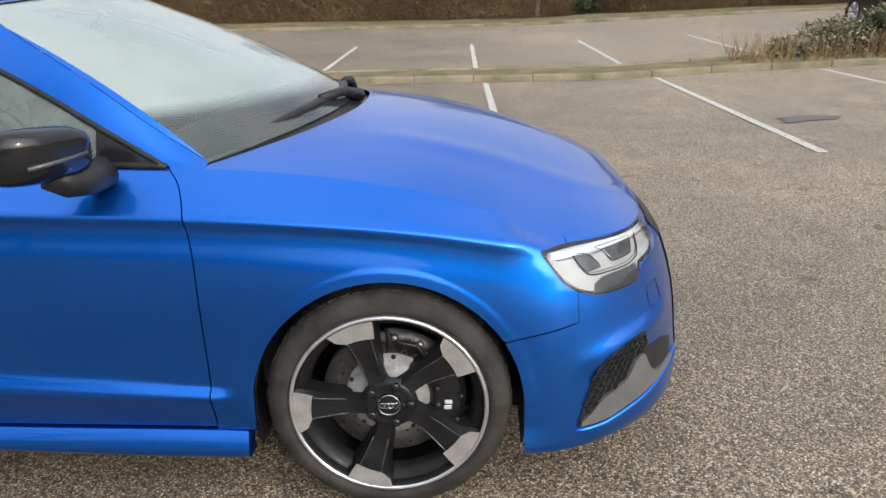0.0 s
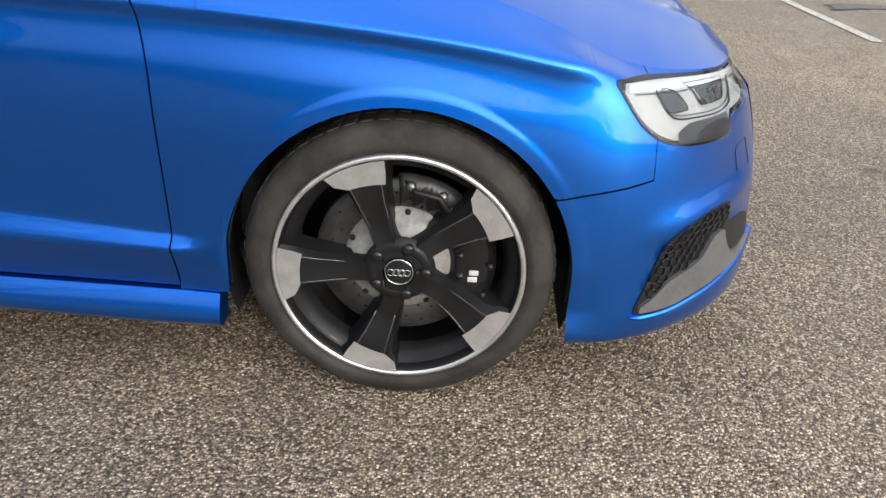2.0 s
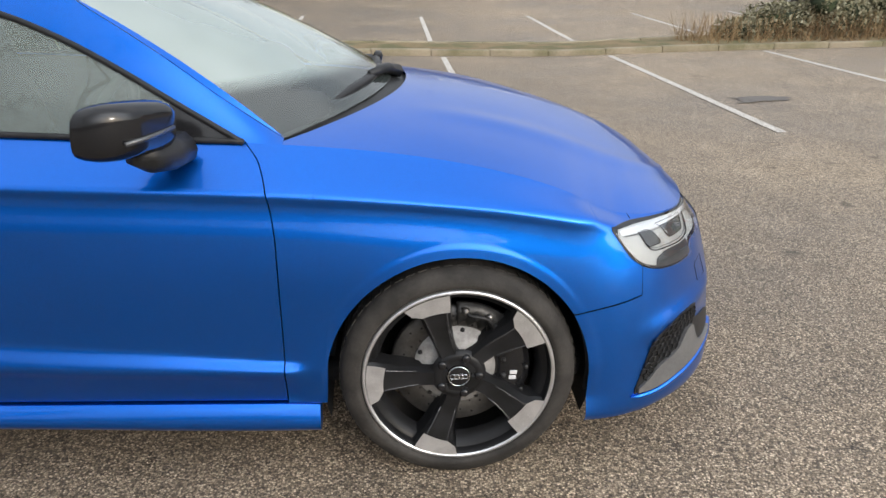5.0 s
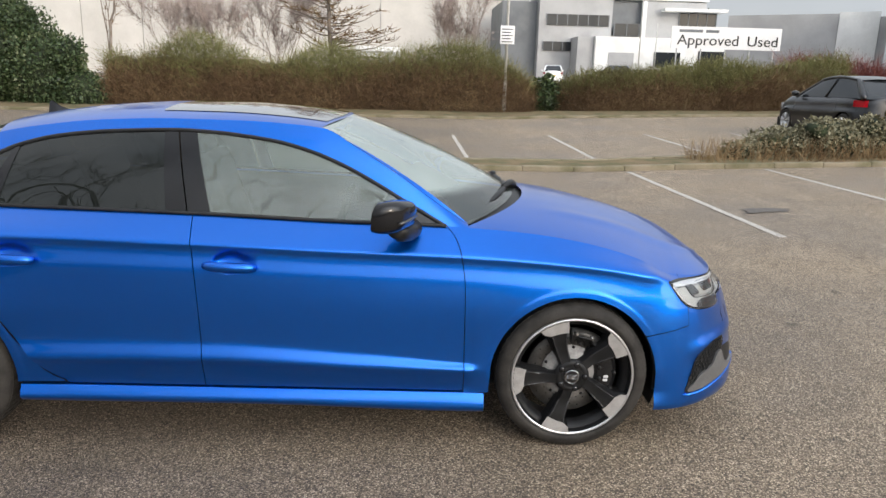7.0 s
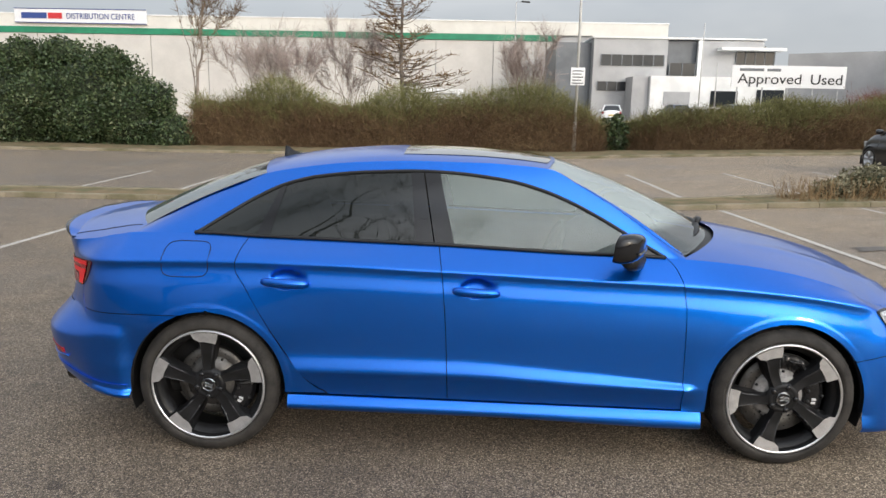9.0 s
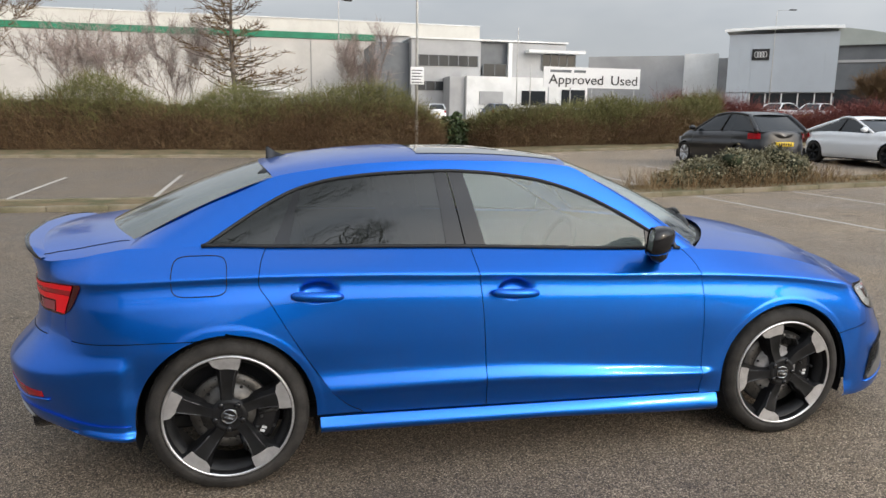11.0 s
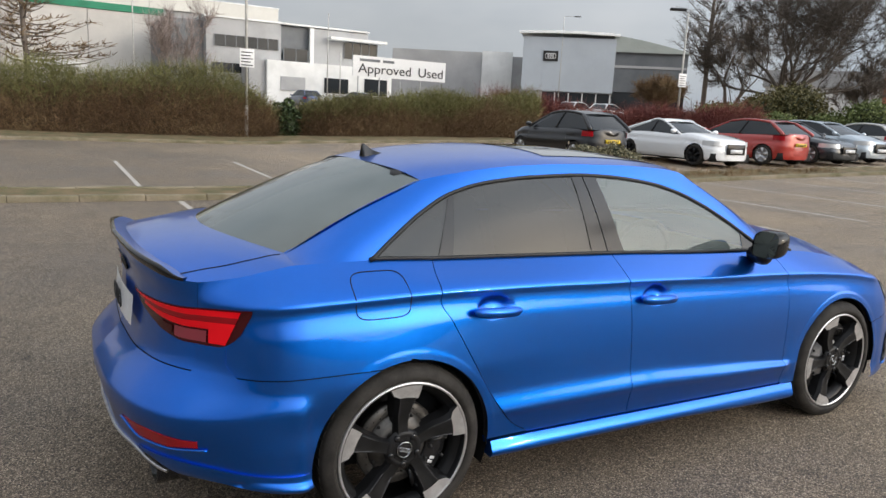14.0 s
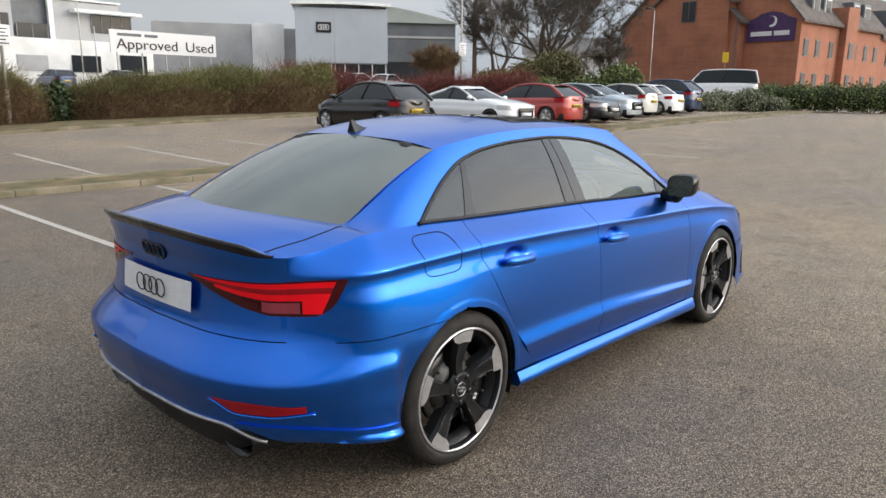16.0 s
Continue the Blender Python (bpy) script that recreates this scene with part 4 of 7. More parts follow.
for q in bm.verts:
    q.co.x = -3.478 - 0.012 * (0.83 - q.co.z) / 0.12 + 0.012 * (q.co.y / 0.27) ** 2
plate = part("number_plate", bm, PLATE_WHITE, car, "plain white show plate with ring emblem")
bm = bmesh.new()
for k in range(4):
    c = -0.078 + 0.052 * k
    tube(bm, [(-3.493 - 0.0015 * (k % 2), c + 0.035 * math.cos(a), 0.768 + 0.035 * math.sin(a)) for a in [2 * math.pi * q / 32 for q in range(33)]], 0.0028, 5, False)
part("plate_emblem", bm, INK, plate)
bm = bmesh.new()
for k in range(4):
    c = -0.060 + 0.040 * k
    tube(bm, [skin(-4.22, 0.905 + 0.027 * math.sin(a), 0.001) + Vector((0, c + 0.027 * math.cos(a), 0)) for a in [2 * math.pi * q / 28 for q in range(29)]], 0.0045, 5, False)
part("boot_emblem", bm, GLOSS_BLACK, boot, "gloss black ring emblem")
# diffuser and tailpipes
bm = bmesh.new()
grid(bm, lambda u, w: skin(-4.22 + 0.74 * u, 0.358 - 0.050 * smooth(0.75, 1.0, u) - 0.155 * w + 0.08 * w * smooth(0.6, 1.0, u), -0.004 - 0.035 * w), 26, 5, True)
mirror_y(bm)
part("diffuser", bm, SATIN_BLACK, car, "black rear diffuser")
bm = bmesh.new()
tube(bm, [skin(-4.22 + 0.70 * k / 20, 0.356 - 0.055 * smooth(0.75, 1.0, k / 20), 0.003) for k in range(21)] , 0.007, 6)
mirror_y(bm)
part("diffuser_trim", bm, SILVER, car, "satin silver diffuser edge")
for sy in (-1, 1):
    bm = bmesh.new()
    lathe(bm, [(0.078, -0.10), (0.082, 0.0), (0.074, 0.002), (0.070, -0.10)], 28)
    for q in bm.verts:
        q.co = Vector((-3.440 - q.co.y, sy * 0.49 + q.co.x * 1.42, 0.268 + q.co.z * 0.86))
    part("tailpipe", bm, GLOSS_BLACK, car, "dark oval tailpipe")
# grille
bm = bmesh.new()
grid(bm, lambda u, w: skin(1.12 + 0.36 * u, 0.24 + 0.43 * w, 0.004), 12, 10)
mirror_y(bm)
part("front_grille", bm, SATIN_BLACK, car, "black front grille")
# cowl panel and wipers
bm = bmesh.new()
def cowl_panel(u, w):
    k = 2 * u - 1
    p = cowl(k)
    return p + Vector((-0.02 + 0.085 * w * (1 - abs(k) ** 3), 0, 0.003 - 0.030 * math.sin(math.pi * 0.5 * w) * (1 - 0.7 * abs(k) ** 3)))
grid(bm, cowl_panel, 30, 4, True)
part("scuttle_panel", bm, SATIN_BLACK, car)
for a, b in ((0.58, -0.04), (0.04, -0.70)):
    bm = bmesh.new()
    p0 = cowl(a) + Vector((0.02, 0, 0.004))
    pts = []
    for k in range(11):
        t = k / 10
        c = cowl(a + (b - a) * t)
        pts.append(c + Vector((-0.040 - 0.008 * t, 0, 0.018 + 0.008 * math.sin(math.pi * t))))
    tube(bm, pts, [0.013, 0.016] + [0.015] * 7 + [0.011, 0.007], 6)
    tube(bm, [p0, p0.lerp(pts[5], 0.5) + Vector((0.01, 0, 0.022)), pts[5] + Vector((0, 0, 0.012))], [0.024, 0.018, 0.011], 6)
    part("wiper", bm, SATIN_BLACK, car)
# bonnet washer jet, roof aerial, fuel flap, seams
bm = bmesh.new()
prof = [(-2.35, 0.0), (-2.38, 0.010), (-2.41, 0.026), (-2.435, 0.048), (-2.450, 0.062), (-2.461, 0.061), (-2.458, 0.030), (-2.464, 0.0)]
for sgn in (1, -1):
    top = [bm.verts.new((x, sgn * 0.003, roof_mid(x) - 0.004 + h)) for x, h in prof]
    bot = [bm.verts.new((x, sgn * (0.026 if 0 < i < 7 else 0.01), roof_mid(x) - 0.004)) for i, (x, h) in enumerate(prof)]
    for i in range(7):
        q = (bot[i], bot[i + 1], top[i + 1], top[i])
        bm.faces.new(q if sgn < 0 else q[::-1])
bmesh.ops.recalc_face_normals(bm, faces=bm.faces[:])
part("roof_aerial", bm, GLOSS_BLACK, car, "shark fin aerial")
bm = bmesh.new()
loop = []
for a in range(41):
    t = 2 * math.pi * a / 40
    ex = lambda c: math.copysign(abs(c) ** 0.42, c)
    loop.append(skin(-2.725 + 0.105 * ex(math.cos(t)), 0.900 + 0.073 * ex(math.sin(t)), 0.0004))
tube(bm, loop, 0.0022, 4, False)
part("fuel_flap", bm, GAP_BLACK, car, "rounded fuel flap seam")
# underbody
bm = bmesh.new()
box(bm, -2.95, 0.45, -0.74, 0.74, 0.225, 0.29, 0.02)
part("underbody", bm, GAP_BLACK, car)
for y in (-0.80, 0.80):
    bm = bmesh.new()
    box(bm, -2.25, -0.38, y - 0.03, y + 0.03, 0.215, 0.27)
    part("sill_beam", bm, GAP_BLACK, car)

# cabin
bm = bmesh.new()
box(bm, -2.9, -0.35, -0.70, 0.70, 0.26, 0.50)
part("cabin_floor", bm, CABIN, car)
bm = bmesh.new()
grid(bm, lambda u, w: Vector((-0.55 - 0.28 * w, -0.66 + 1.32 * u, 0.93 + 0.03 * math.sin(math.pi * w) - 0.10 * w ** 3)), 10, 8, True)
box(bm, -0.85, -0.45, -0.66, 0.66, 0.5, 0.84, 0.05)
part("dashboard", bm, CABIN, car)
def seat(x, y, tilt, wide):
    bm = bmesh.new()
    box(bm, x - 0.02, x + 0.50, y - wide, y + wide, 0.48, 0.60, 0.05)
    bb = bmesh.new()
    box(bb, -0.06, 0.06, -wide, wide, 0.0, 0.60, 0.05)
    box(bb, -0.045, 0.035, -0.12, 0.12, 0.60, 0.79, 0.035)
    m = Matrix.Translation((x, y, 0.55)) @ Matrix.Rotation(radians(-tilt), 4, "Y")
    bmesh.ops.transform(bb, matrix=m, verts=bb.verts[:])
    me = bpy.data.meshes.new("tmp")
    bb.to_mesh(me)
    bm.from_mesh(me)
    bb.free()
    return bm
for x, y, w in ((-1.62, -0.36, 0.24), (-1.62, 0.36, 0.24), (-2.22, -0.30, 0.28), (-2.22, 0.30, 0.28)):
    part("seat", seat(x, y, 18, w), CABIN, car)
bm = bmesh.new()
tube(bm, [(-1.02 + 0.06 * math.sin(a), -0.36 + 0.18 * math.cos(a), 0.87 + 0.17 * math.sin(a)) for a in [2 * math.pi * q / 28 for q in range(29)]], 0.015, 6, False)
tube(bm, [(-0.80, -0.36, 0.81), (-1.0, -0.36, 0.87)], 0.05, 8)
part("steering_wheel", bm, CABIN, car)
bm = bmesh.new()
box(bm, -1.09, -1.06, -0.12, 0.12, 1.19, 1.25, 0.012)
tube(bm, [(-1.06, 0, 1.23), (-1.0, 0, 1.30)], 0.012, 6)
part("cabin_mirror", bm, CABIN, car)
bm = bmesh.new()
grid(bm, lambda u, w: roof(u, 0.05 + 0.9 * w) + Vector((0, 0, -0.03)), 12, 10, True)
part("headlining", bm, HEADLINING, car)
bm = bmesh.new()
grid(bm, lambda u, w: Vector((-2.55 - 0.5 * u, -0.58 + 1.16 * w, 0.98 + 0.02 * u)), 4, 4)
part("parcel_shelf", bm, CABIN, car)


# ---- wheels ----
def polar(r, deg):
    return r * math.cos(radians(deg)), r * math.sin(radians(deg))


def wheel_meshes():
    """One road wheel, outer face towards -y, hub at the origin; y 0 is the hub cap's face."""
    out = []
    bm = bmesh.new()   # rim barrel with outer lip
    lathe(bm, [(0.262, 0.004), (0.259, -0.012), (0.252, -0.014), (0.246, -0.008), (0.243, 0.010), (0.238, 0.06), (0.235, 0.16), (0.24, 0.19)], 72)
    out.append(("wheel", bm, RIM_BLACK, ""))
    bm = bmesh.new()   # bright lip
    lathe(bm, [(0.2605, -0.006), (0.2592, -0.0150), (0.2525, -0.0170), (0.2490, -0.0125)], 72)
    out.append(("rim_lip", bm, RIM_SILVER, "bright machined rim edge"))
    bm = bmesh.new()   # tyre
    prof = [(0.250, 0.19), (0.268, 0.20), (0.298, 0.205), (0.314, 0.198), (0.319, 0.18), (0.3195, 0.14), (0.3195, 0.02), (0.317, 0.006), (0.310, -0.006), (0.296, -0.016), (0.280, -0.021), (0.270, -0.0205), (0.263, -0.012), (0.258, 0.0)]
    lathe(bm, prof, 72)
    out.append(("tyre", bm, RUBBER, "worn black road tyre"))
    bm = bmesh.new()   # tread blocks at the shoulder
    for k in range(60):
        a = 360 / 60 * k
        for w0, w1, y0, y1 in ((-1.9, 1.9, 0.012, 0.05), (-2.2, 1.4, 0.058, 0.10), (-1.4, 2.2, 0.108, 0.15)):
            c = [polar(0.3215, a + w) for w in (w0, w1)]
            q = [bm.verts.new((c[0][0], y0, c[0][1])), bm.verts.new((c[1][0], y0, c[1][1])), bm.verts.new((c[1][0], y1, c[1][1])), bm.verts.new((c[0][0], y1, c[0][1]))]
            b = [polar(0.3185, a + w) for w in (w0, w1)]
            p = [bm.verts.new((b[0][0], y0, b[0][1])), bm.verts.new((b[1][0], y0, b[1][1])), bm.verts.new((b[1][0], y1, b[1][1])), bm.verts.new((b[0][0], y1, b[0][1]))]
            bm.faces.new(q)
            for i in range(4):
                bm.faces.new((p[i], p[(i + 1) % 4], q[(i + 1) % 4], q[i]))
    out.append(("tread", bm, RUBBER, ""))
    for k in range(5):   # rotor arms
        c = 107 + 72 * k
        left = [(0.035, 48), (0.060, 36), (0.086, 26), (0.112, 21.5), (0.137, 19), (0.165, 16.8), (0.195, 15.2), (0.215, 15.5), (0.228, 17.5), (0.249, 19)]
        right = [(0.035, -38), (0.055, -20), (0.080, -10.5), (0.113, -8), (0.137, -7.6), (0.165, -8), (0.193, -9), (0.210, -9.6), (0.226, -10), (0.249, -10.5)]
        depth = lambda r: -0.006 - 0.008 * smooth(0.05, 0.24, r) + 0.012 * math.exp(-((r - 0.12) / 0.06) ** 2)
        bm = bmesh.new()
        rows = []
        across = ((-0.10, 0.062), (0.0, 0.022), (0.15, 0.0), (0.5, 0.003), (0.87, 0.0), (1.0, 0.020), (1.08, 0.062))
        for (r0, a0), (r1, a1) in zip(left, right):
            row = []
            for t, dy in across:
                r, a = r0 + (r1 - r0) * t, a0 + (a1 - a0) * t
                x, z = polar(r, c + a)
                row.append(bm.verts.new((x, depth(r) + dy * (0.3 + 0.7 * smooth(0.04, 0.10, r)) * (1 - 0.6 * smooth(0.225, 0.249, r)), z)))
            rows.append(row)
        for i in range(len(rows) - 1):
            p, q = rows[i], rows[i + 1]
            for t in range(6):
                bm.faces.new((p[t], p[t + 1], q[t + 1], q[t]))
        for i in range(len(rows) - 1):
            for t in (1, 2, 4, 5):
                bm.edges.get((rows[i][t], rows[i + 1][t])).smooth = False
        out.append(("spoke", bm, RIM_BLACK, ""))
        bm = bmesh.new()   # machined tip
        tip_l = [(0.206, 11.5), (0.224, 17.5), (0.249, 19.0)]
        tip_r = [(0.199, -9), (0.222, -9.8), (0.249, -10)]
        rows = []
        for (r0, a0), (r1, a1) in zip(tip_l, tip_r):
            rows.append([bm.verts.new((*polar(r0 + (r1 - r0) * t / 4, c + a0 + (a1 - a0) * t / 4), 0)) for t in range(5)])
        for q in bm.verts:
            q.co = Vector((q.co.x, -0.0165 + 0.004 * (0.25 - math.hypot(q.co.x, q.co.y)) / 0.05, q.co.y))
        for p, q in zip(rows, rows[1:]):
            for t in range(4):
                bm.faces.new((p[t], p[t + 1], q[t + 1], q[t]))
        out.append(("spoke_tip", bm, RIM_SILVER, "machined silver tip"))
        for edge in (left, right):   # polished edge along each side of the arm
            bm = bmesh.new()
            tube(bm, [(polar(r, c + a * 0.72)[0], depth(r) + 0.001, polar(r, c + a * 0.72)[1]) for r, a in edge[3:8]], 0.0013, 5)
            out.append(("spoke_edge", bm, RIM_GLOSS, "polished spoke edge"))
        bm = bmesh.new()   # recessed web between the arms, near the rim
        lathe(bm, [(0.244, 0.010), (0.226, 0.018), (0.216, 0.055)], 16, radians(c + 19), radians(c + 61))
        out.append(("rim_web", bm, RIM_BLACK, ""))
    bm = bmesh.new()
    lathe(bm, [(0.075, 0.012), (0.066, -0.002), (0.050, -0.004), (0.036, 0.006), (0.033, 0.01)], 40)
    out.append(("hub", bm, RIM_BLACK, ""))
    bm = bmesh.new()
    lathe(bm, [(0.0305, 0.008), (0.0295, -0.003), (0.026, -0.005), (0.0, -0.006)], 36)
    out.append(("hub_cap", bm, GLOSS_BLACK, "gloss black hub cap"))
    bm = bmesh.new()
    tube(bm, [(0.029 * math.cos(a), -0.004, 0.029 * math.sin(a)) for a in [2 * math.pi * q / 36 for q in range(37)]], 0.0013, 5, False)
    for k in range(4):
        cx = -0.0165 + 0.011 * k
        tube(bm, [(cx + 0.0072 * math.cos(a), -0.0068, 0.0072 * math.sin(a)) for a in [2 * math.pi * q / 20 for q in range(21)]], 0.0011, 4, False)
    out.append(("hub_emblem", bm, CHROME, "chrome ring emblem"))
    for k in range(5):
        bm = bmesh.new()
        x, z = polar(0.056, 71 + 72 * k)
        lathe(bm, [(0.0125, 0.012), (0.0125, -0.004), (0.009, -0.009), (0.0, -0.009)], 14)
        for q in bm.verts:
            q.co.x += x
            q.co.z += z
        out.append(("wheel_bolt", bm, GLOSS_BLACK, ""))
    return out


DISC_STEEL = stained("worn_disc_steel", (0.125, 0.120, 0.114), (0.06, 0.056, 0.052), 0.45, 0.7, 12, 90, 0, 0.1)
CALIPER_METAL = stained("dark_caliper_metal", (0.05, 0.05, 0.05), (0.02, 0.02, 0.02), 0.4, 0.5, 20, 90, 0, 0.1)


def brake_meshes(caliper_at, k):
    out = []
    bm = bmesh.new()
    lathe(bm, [(0.10, 0.075), (0.118, 0.060), (0.180 * k, 0.060), (0.182 * k, 0.066), (0.182 * k, 0.088), (0.10, 0.09)], 60)
    out.append(("brake_disc", bm, DISC_STEEL, "drilled steel brake disc"))
    bm = bmesh.new()
    for j in range(40):
        x, z = polar(0.126 + 0.012 * (j % 4) * k, 9 * j + 2.5 * (j % 4))
        c = [bm.verts.new((x + 0.0035 * math.cos(a), 0.0592, z + 0.0035 * math.sin(a))) for a in [2 * math.pi * q / 8 for q in range(8)]]
        bm.faces.new(c)
    out.append(("disc_hole", bm, GAP_BLACK, ""))
    bm = bmesh.new()
    lathe(bm, [(0.120, 0.062), (0.117, 0.052), (0.108, 0.050), (0.100, 0.034), (0.06, 0.03), (0.0, 0.03)], 40)
    out.append(("disc_bell", bm, HUB_STEEL if k == 1 else DISC_STEEL, "pale brake disc bell" if k == 1 else "grey brake disc bell"))
    for j in range(10):
        bm = bmesh.new()
        x, z = polar(0.1125, 36 * j + 12)
        bmesh.ops.create_icosphere(bm, subdivisions=1, radius=0.0075, matrix=Matrix.Translation((x, 0.050, z)))
        out.append(("bell_pin", bm, GAP_BLACK, ""))
    bm = bmesh.new()
    a0, a1 = radians(caliper_at - 40), radians(caliper_at + 60)
    lathe(bm, [(0.108, 0.115), (0.104, 0.044), (0.122, 0.032), (0.180, 0.032), (0.200, 0.046), (0.206, 0.115)], 20, a0, a1)
    bmesh.ops.holes_fill(bm, edges=[e for e in bm.edges if e.is_boundary])
    out.append(("caliper", bm, GLOSS_BLACK, "black brake caliper with pale badge bars"))
    for j in range(2):
        bm = bmesh.new()
        x, z = polar(0.155, caliper_at + 3 - 6 * j)
        box(bm, x - 0.010, x + 0.010, 0.031, 0.034, z - 0.006, z + 0.006, 0.001)
        out.append(("badge_bar", bm, LAMP_WHITE, ""))
    for j in range(9):
        bm = bmesh.new()
        x, z = polar(0.128 if j % 2 else 0.188, caliper_at - 34 + 11 * j)
        lathe_at = Matrix.Translation((x, 0.030, z)) @ Matrix.Rotation(radians(90), 4, "X")
        bmesh.ops.create_cone(bm, cap_ends=True, segments=8, radius1=0.008, radius2=0.006, depth=0.014, matrix=lathe_at)
        out.append(("caliper_bolt", bm, CALIPER_METAL, "dark caliper bolt"))
    for j in range(3):
        bm = bmesh.new()
        (x0, z0), (x1, z1) = polar(0.115, caliper_at + 30 + 10 * j), polar(0.196, caliper_at + 34 + 10 * j)
        tube(bm, [(x0, 0.034, z0), ((x0 + x1) / 2, 0.024, (z0 + z1) / 2), (x1, 0.036, z1)], 0.007, 6)
        out.append(("caliper_rib", bm, CALIPER_METAL, "dark caliper bridge rib"))
    if k == 1:
        bm = bmesh.new()
        lo, hi = caliper_at + 50, caliper_at + 100
        ring = [polar(0.199, lo + (hi - lo) * j / 12) for j in range(13)] + [polar(0.130 + 0.010 * (j % 3), hi - (hi - lo) * j / 12) for j in range(13)]
        prism(bm, ring, 0.040, 0.056)
        out.append(("caliper_bracket", bm, CALIPER_METAL, "dark cast caliper bracket"))
        for j in range(4):
            bm = bmesh.new()
            x, z = polar(0.162 + 0.014 * (j % 2), lo + 9 + 11 * j)
            bmesh.ops.create_icosphere(bm, subdivisions=2, radius=0.011, matrix=Matrix.Translation((x, 0.038, z)))
            out.append(("bracket_boss", bm, STEEL if j % 2 else CALIPER_METAL, "bracket boss"))
        bm = bmesh.new()
        tube(bm, [Vector((a[0], b, a[1])) for a, b in ((polar(0.150, lo + 6), 0.034), (polar(0.176, lo + 22), 0.022), (polar(0.168, lo + 38), 0.028), (polar(0.190, lo + 48), 0.050))], 0.006, 6)
        out.append(("brake_hose", bm, SATIN_BLACK, "black brake hose"))
    return out


WHEELS = wheel_meshes()
meshes = [(nm, to_mesh(nm, bm, m, nm in ("tread", "disc_hole")), lab) for nm, bm, m, lab in WHEELS]
for hx in HUBS:
    brk = [(nm, to_mesh(nm, bm, m), lab) for nm, bm, m, lab in brake_meshes(-8 if hx == 0 else -12, 1.0 if hx == 0 else 0.88)]
    for sgn in (-1, 1):
        at = pose(hx, -0.872 if sgn < 0 else 0.872, 0.3225, 0, 0, 0 if sgn < 0 else 180) @ Matrix.Scale(1.0125, 4) @ Matrix.Rotation(0 if hx == 0 else radians(20), 4, "Y")
        hub = None
        for nm, me, lab in meshes + brk:
            ob = new(nm, me)
            if hub is None:
                ob.parent, ob.matrix_basis, hub = car, at, ob
                ob["label"] = "black five-arm rotor alloy wheel with silver tips"
            else:
                ob.parent = hub
                if lab:
                    ob["label"] = lab
                if nm in ("disc_hole", "tread"):
                    tagged(ob, kind="stuff")


# ---- ground ----
def ground_z(x, y):
    """The car park rises gently to the far right and towards the hedge."""
    d = max(0.0, x - 2)
    return 0.95 * (1 - math.exp(-d * 0.0375)) * smooth(0, 1.5, d) + 0.02 * min(20.0, max(0.0, y - 9)) + 0.7 * smooth(29, 54, y) * (1 - smooth(40, 60, x))


def terrain(bm, xs, ys, lift=0.0):
    rows = [[bm.verts.new((x, y, ground_z(x, y) + lift)) for y in ys] for x in xs]
    for i in range(len(xs) - 1):
        for j in range(len(ys) - 1):
            bm.faces.new((rows[i][j], rows[i + 1][j], rows[i + 1][j + 1], rows[i][j + 1]))


def axis(lo, hi, near, step):
    a = [lo + 0.0]
    v = -near
    out = [lo, lo * 0.5, lo * 0.25]
    while v <= near:
        out.append(v)
        v += step
    out += [hi * 0.25, hi * 0.5, hi]
    return sorted({round(q, 3) for q in out})


bm = bmesh.new()
terrain(bm, axis(-900, 900, 60, 1.0), axis(-900, 900, 60, 1.0))
solid("ground", bm, ASPHALT, "worn grey-brown car park asphalt with pale chippings", "ground", kind="structure")

# painted bay lines
for x, y0, y1 in [(-6.7, 3.0, 8.45), (-4.3, 3.0, 8.45), (-1.83, 3.1, 8.5), (0.6, 3.2, 8.5), (3.18, 3.3, 8.55), (5.66, 3.4, 8.6), (7.85, 3.4, 8.6), (10.15, 3.5, 8.7), (12.6, 3.8, 8.8), (15.0, 4.0, 8.9), (17.4, 4.2, 9.0), (19.8, 4.3, 9.1)] + \
        [(-9.2, 9.9, 13.9), (-7.1, 9.9, 14.3), (-4.62, 10.0, 14.6), (-2.2, 10.0, 14.8), (0.5, 10.2, 14.9), (3.05, 10.3, 15.1), (5.6, 10.4, 15.1), (8.0, 10.4, 15.2)]:
    bm = bmesh.new()
    n = 8
    terrain(bm, [x - 0.042, x + 0.042], [y0 + (y1 - y0) * k / n for k in range(n + 1)], 0.004)
    solid("bay_line", bm, LINE_PAINT, "worn white painted parking bay line on asphalt", "line", "parking bay lines")

# kerbed island between the bays
isl_near = lambda x: 8.62 + 0.02 * max(0, x)
isl_far = lambda x: 9.75 + 0.02 * max(0, x) + 0.25 * smooth(3, 6, x)


def kerb_run(x0, x1, edge, depth, sign, nm):
    """Kerb stones end to end along a line, each with its own small joint."""
    run = thing(nm, "row of worn concrete kerb stones green with moss", "kerb", kind="structure")
    x, k = x0, 0
    me = None
    bm = bmesh.new()
    box(bm, 0.002, 0.910, 0, depth, -0.10, 0.095, 0.018)
    me = to_mesh("kerb_stone", bm, KERB)
    while x < x1:
        y = edge(x)
        ob = new("kerb_stone", me)
        ob.parent = run
        dz = ground_z(x + 0.9, edge(x + 0.9)) - ground_z(x, y)
        ob.matrix_basis = Matrix.Translation((x, y, ground_z(x, y) + 0.003 * ((k * 7) % 5 - 2))) @ Euler((0, -math.atan2(dz, 0.912), math.atan2(edge(x + 0.9) - y, 0.9))).to_matrix().to_4x4()
        x += 0.912
        k += 1
    return run


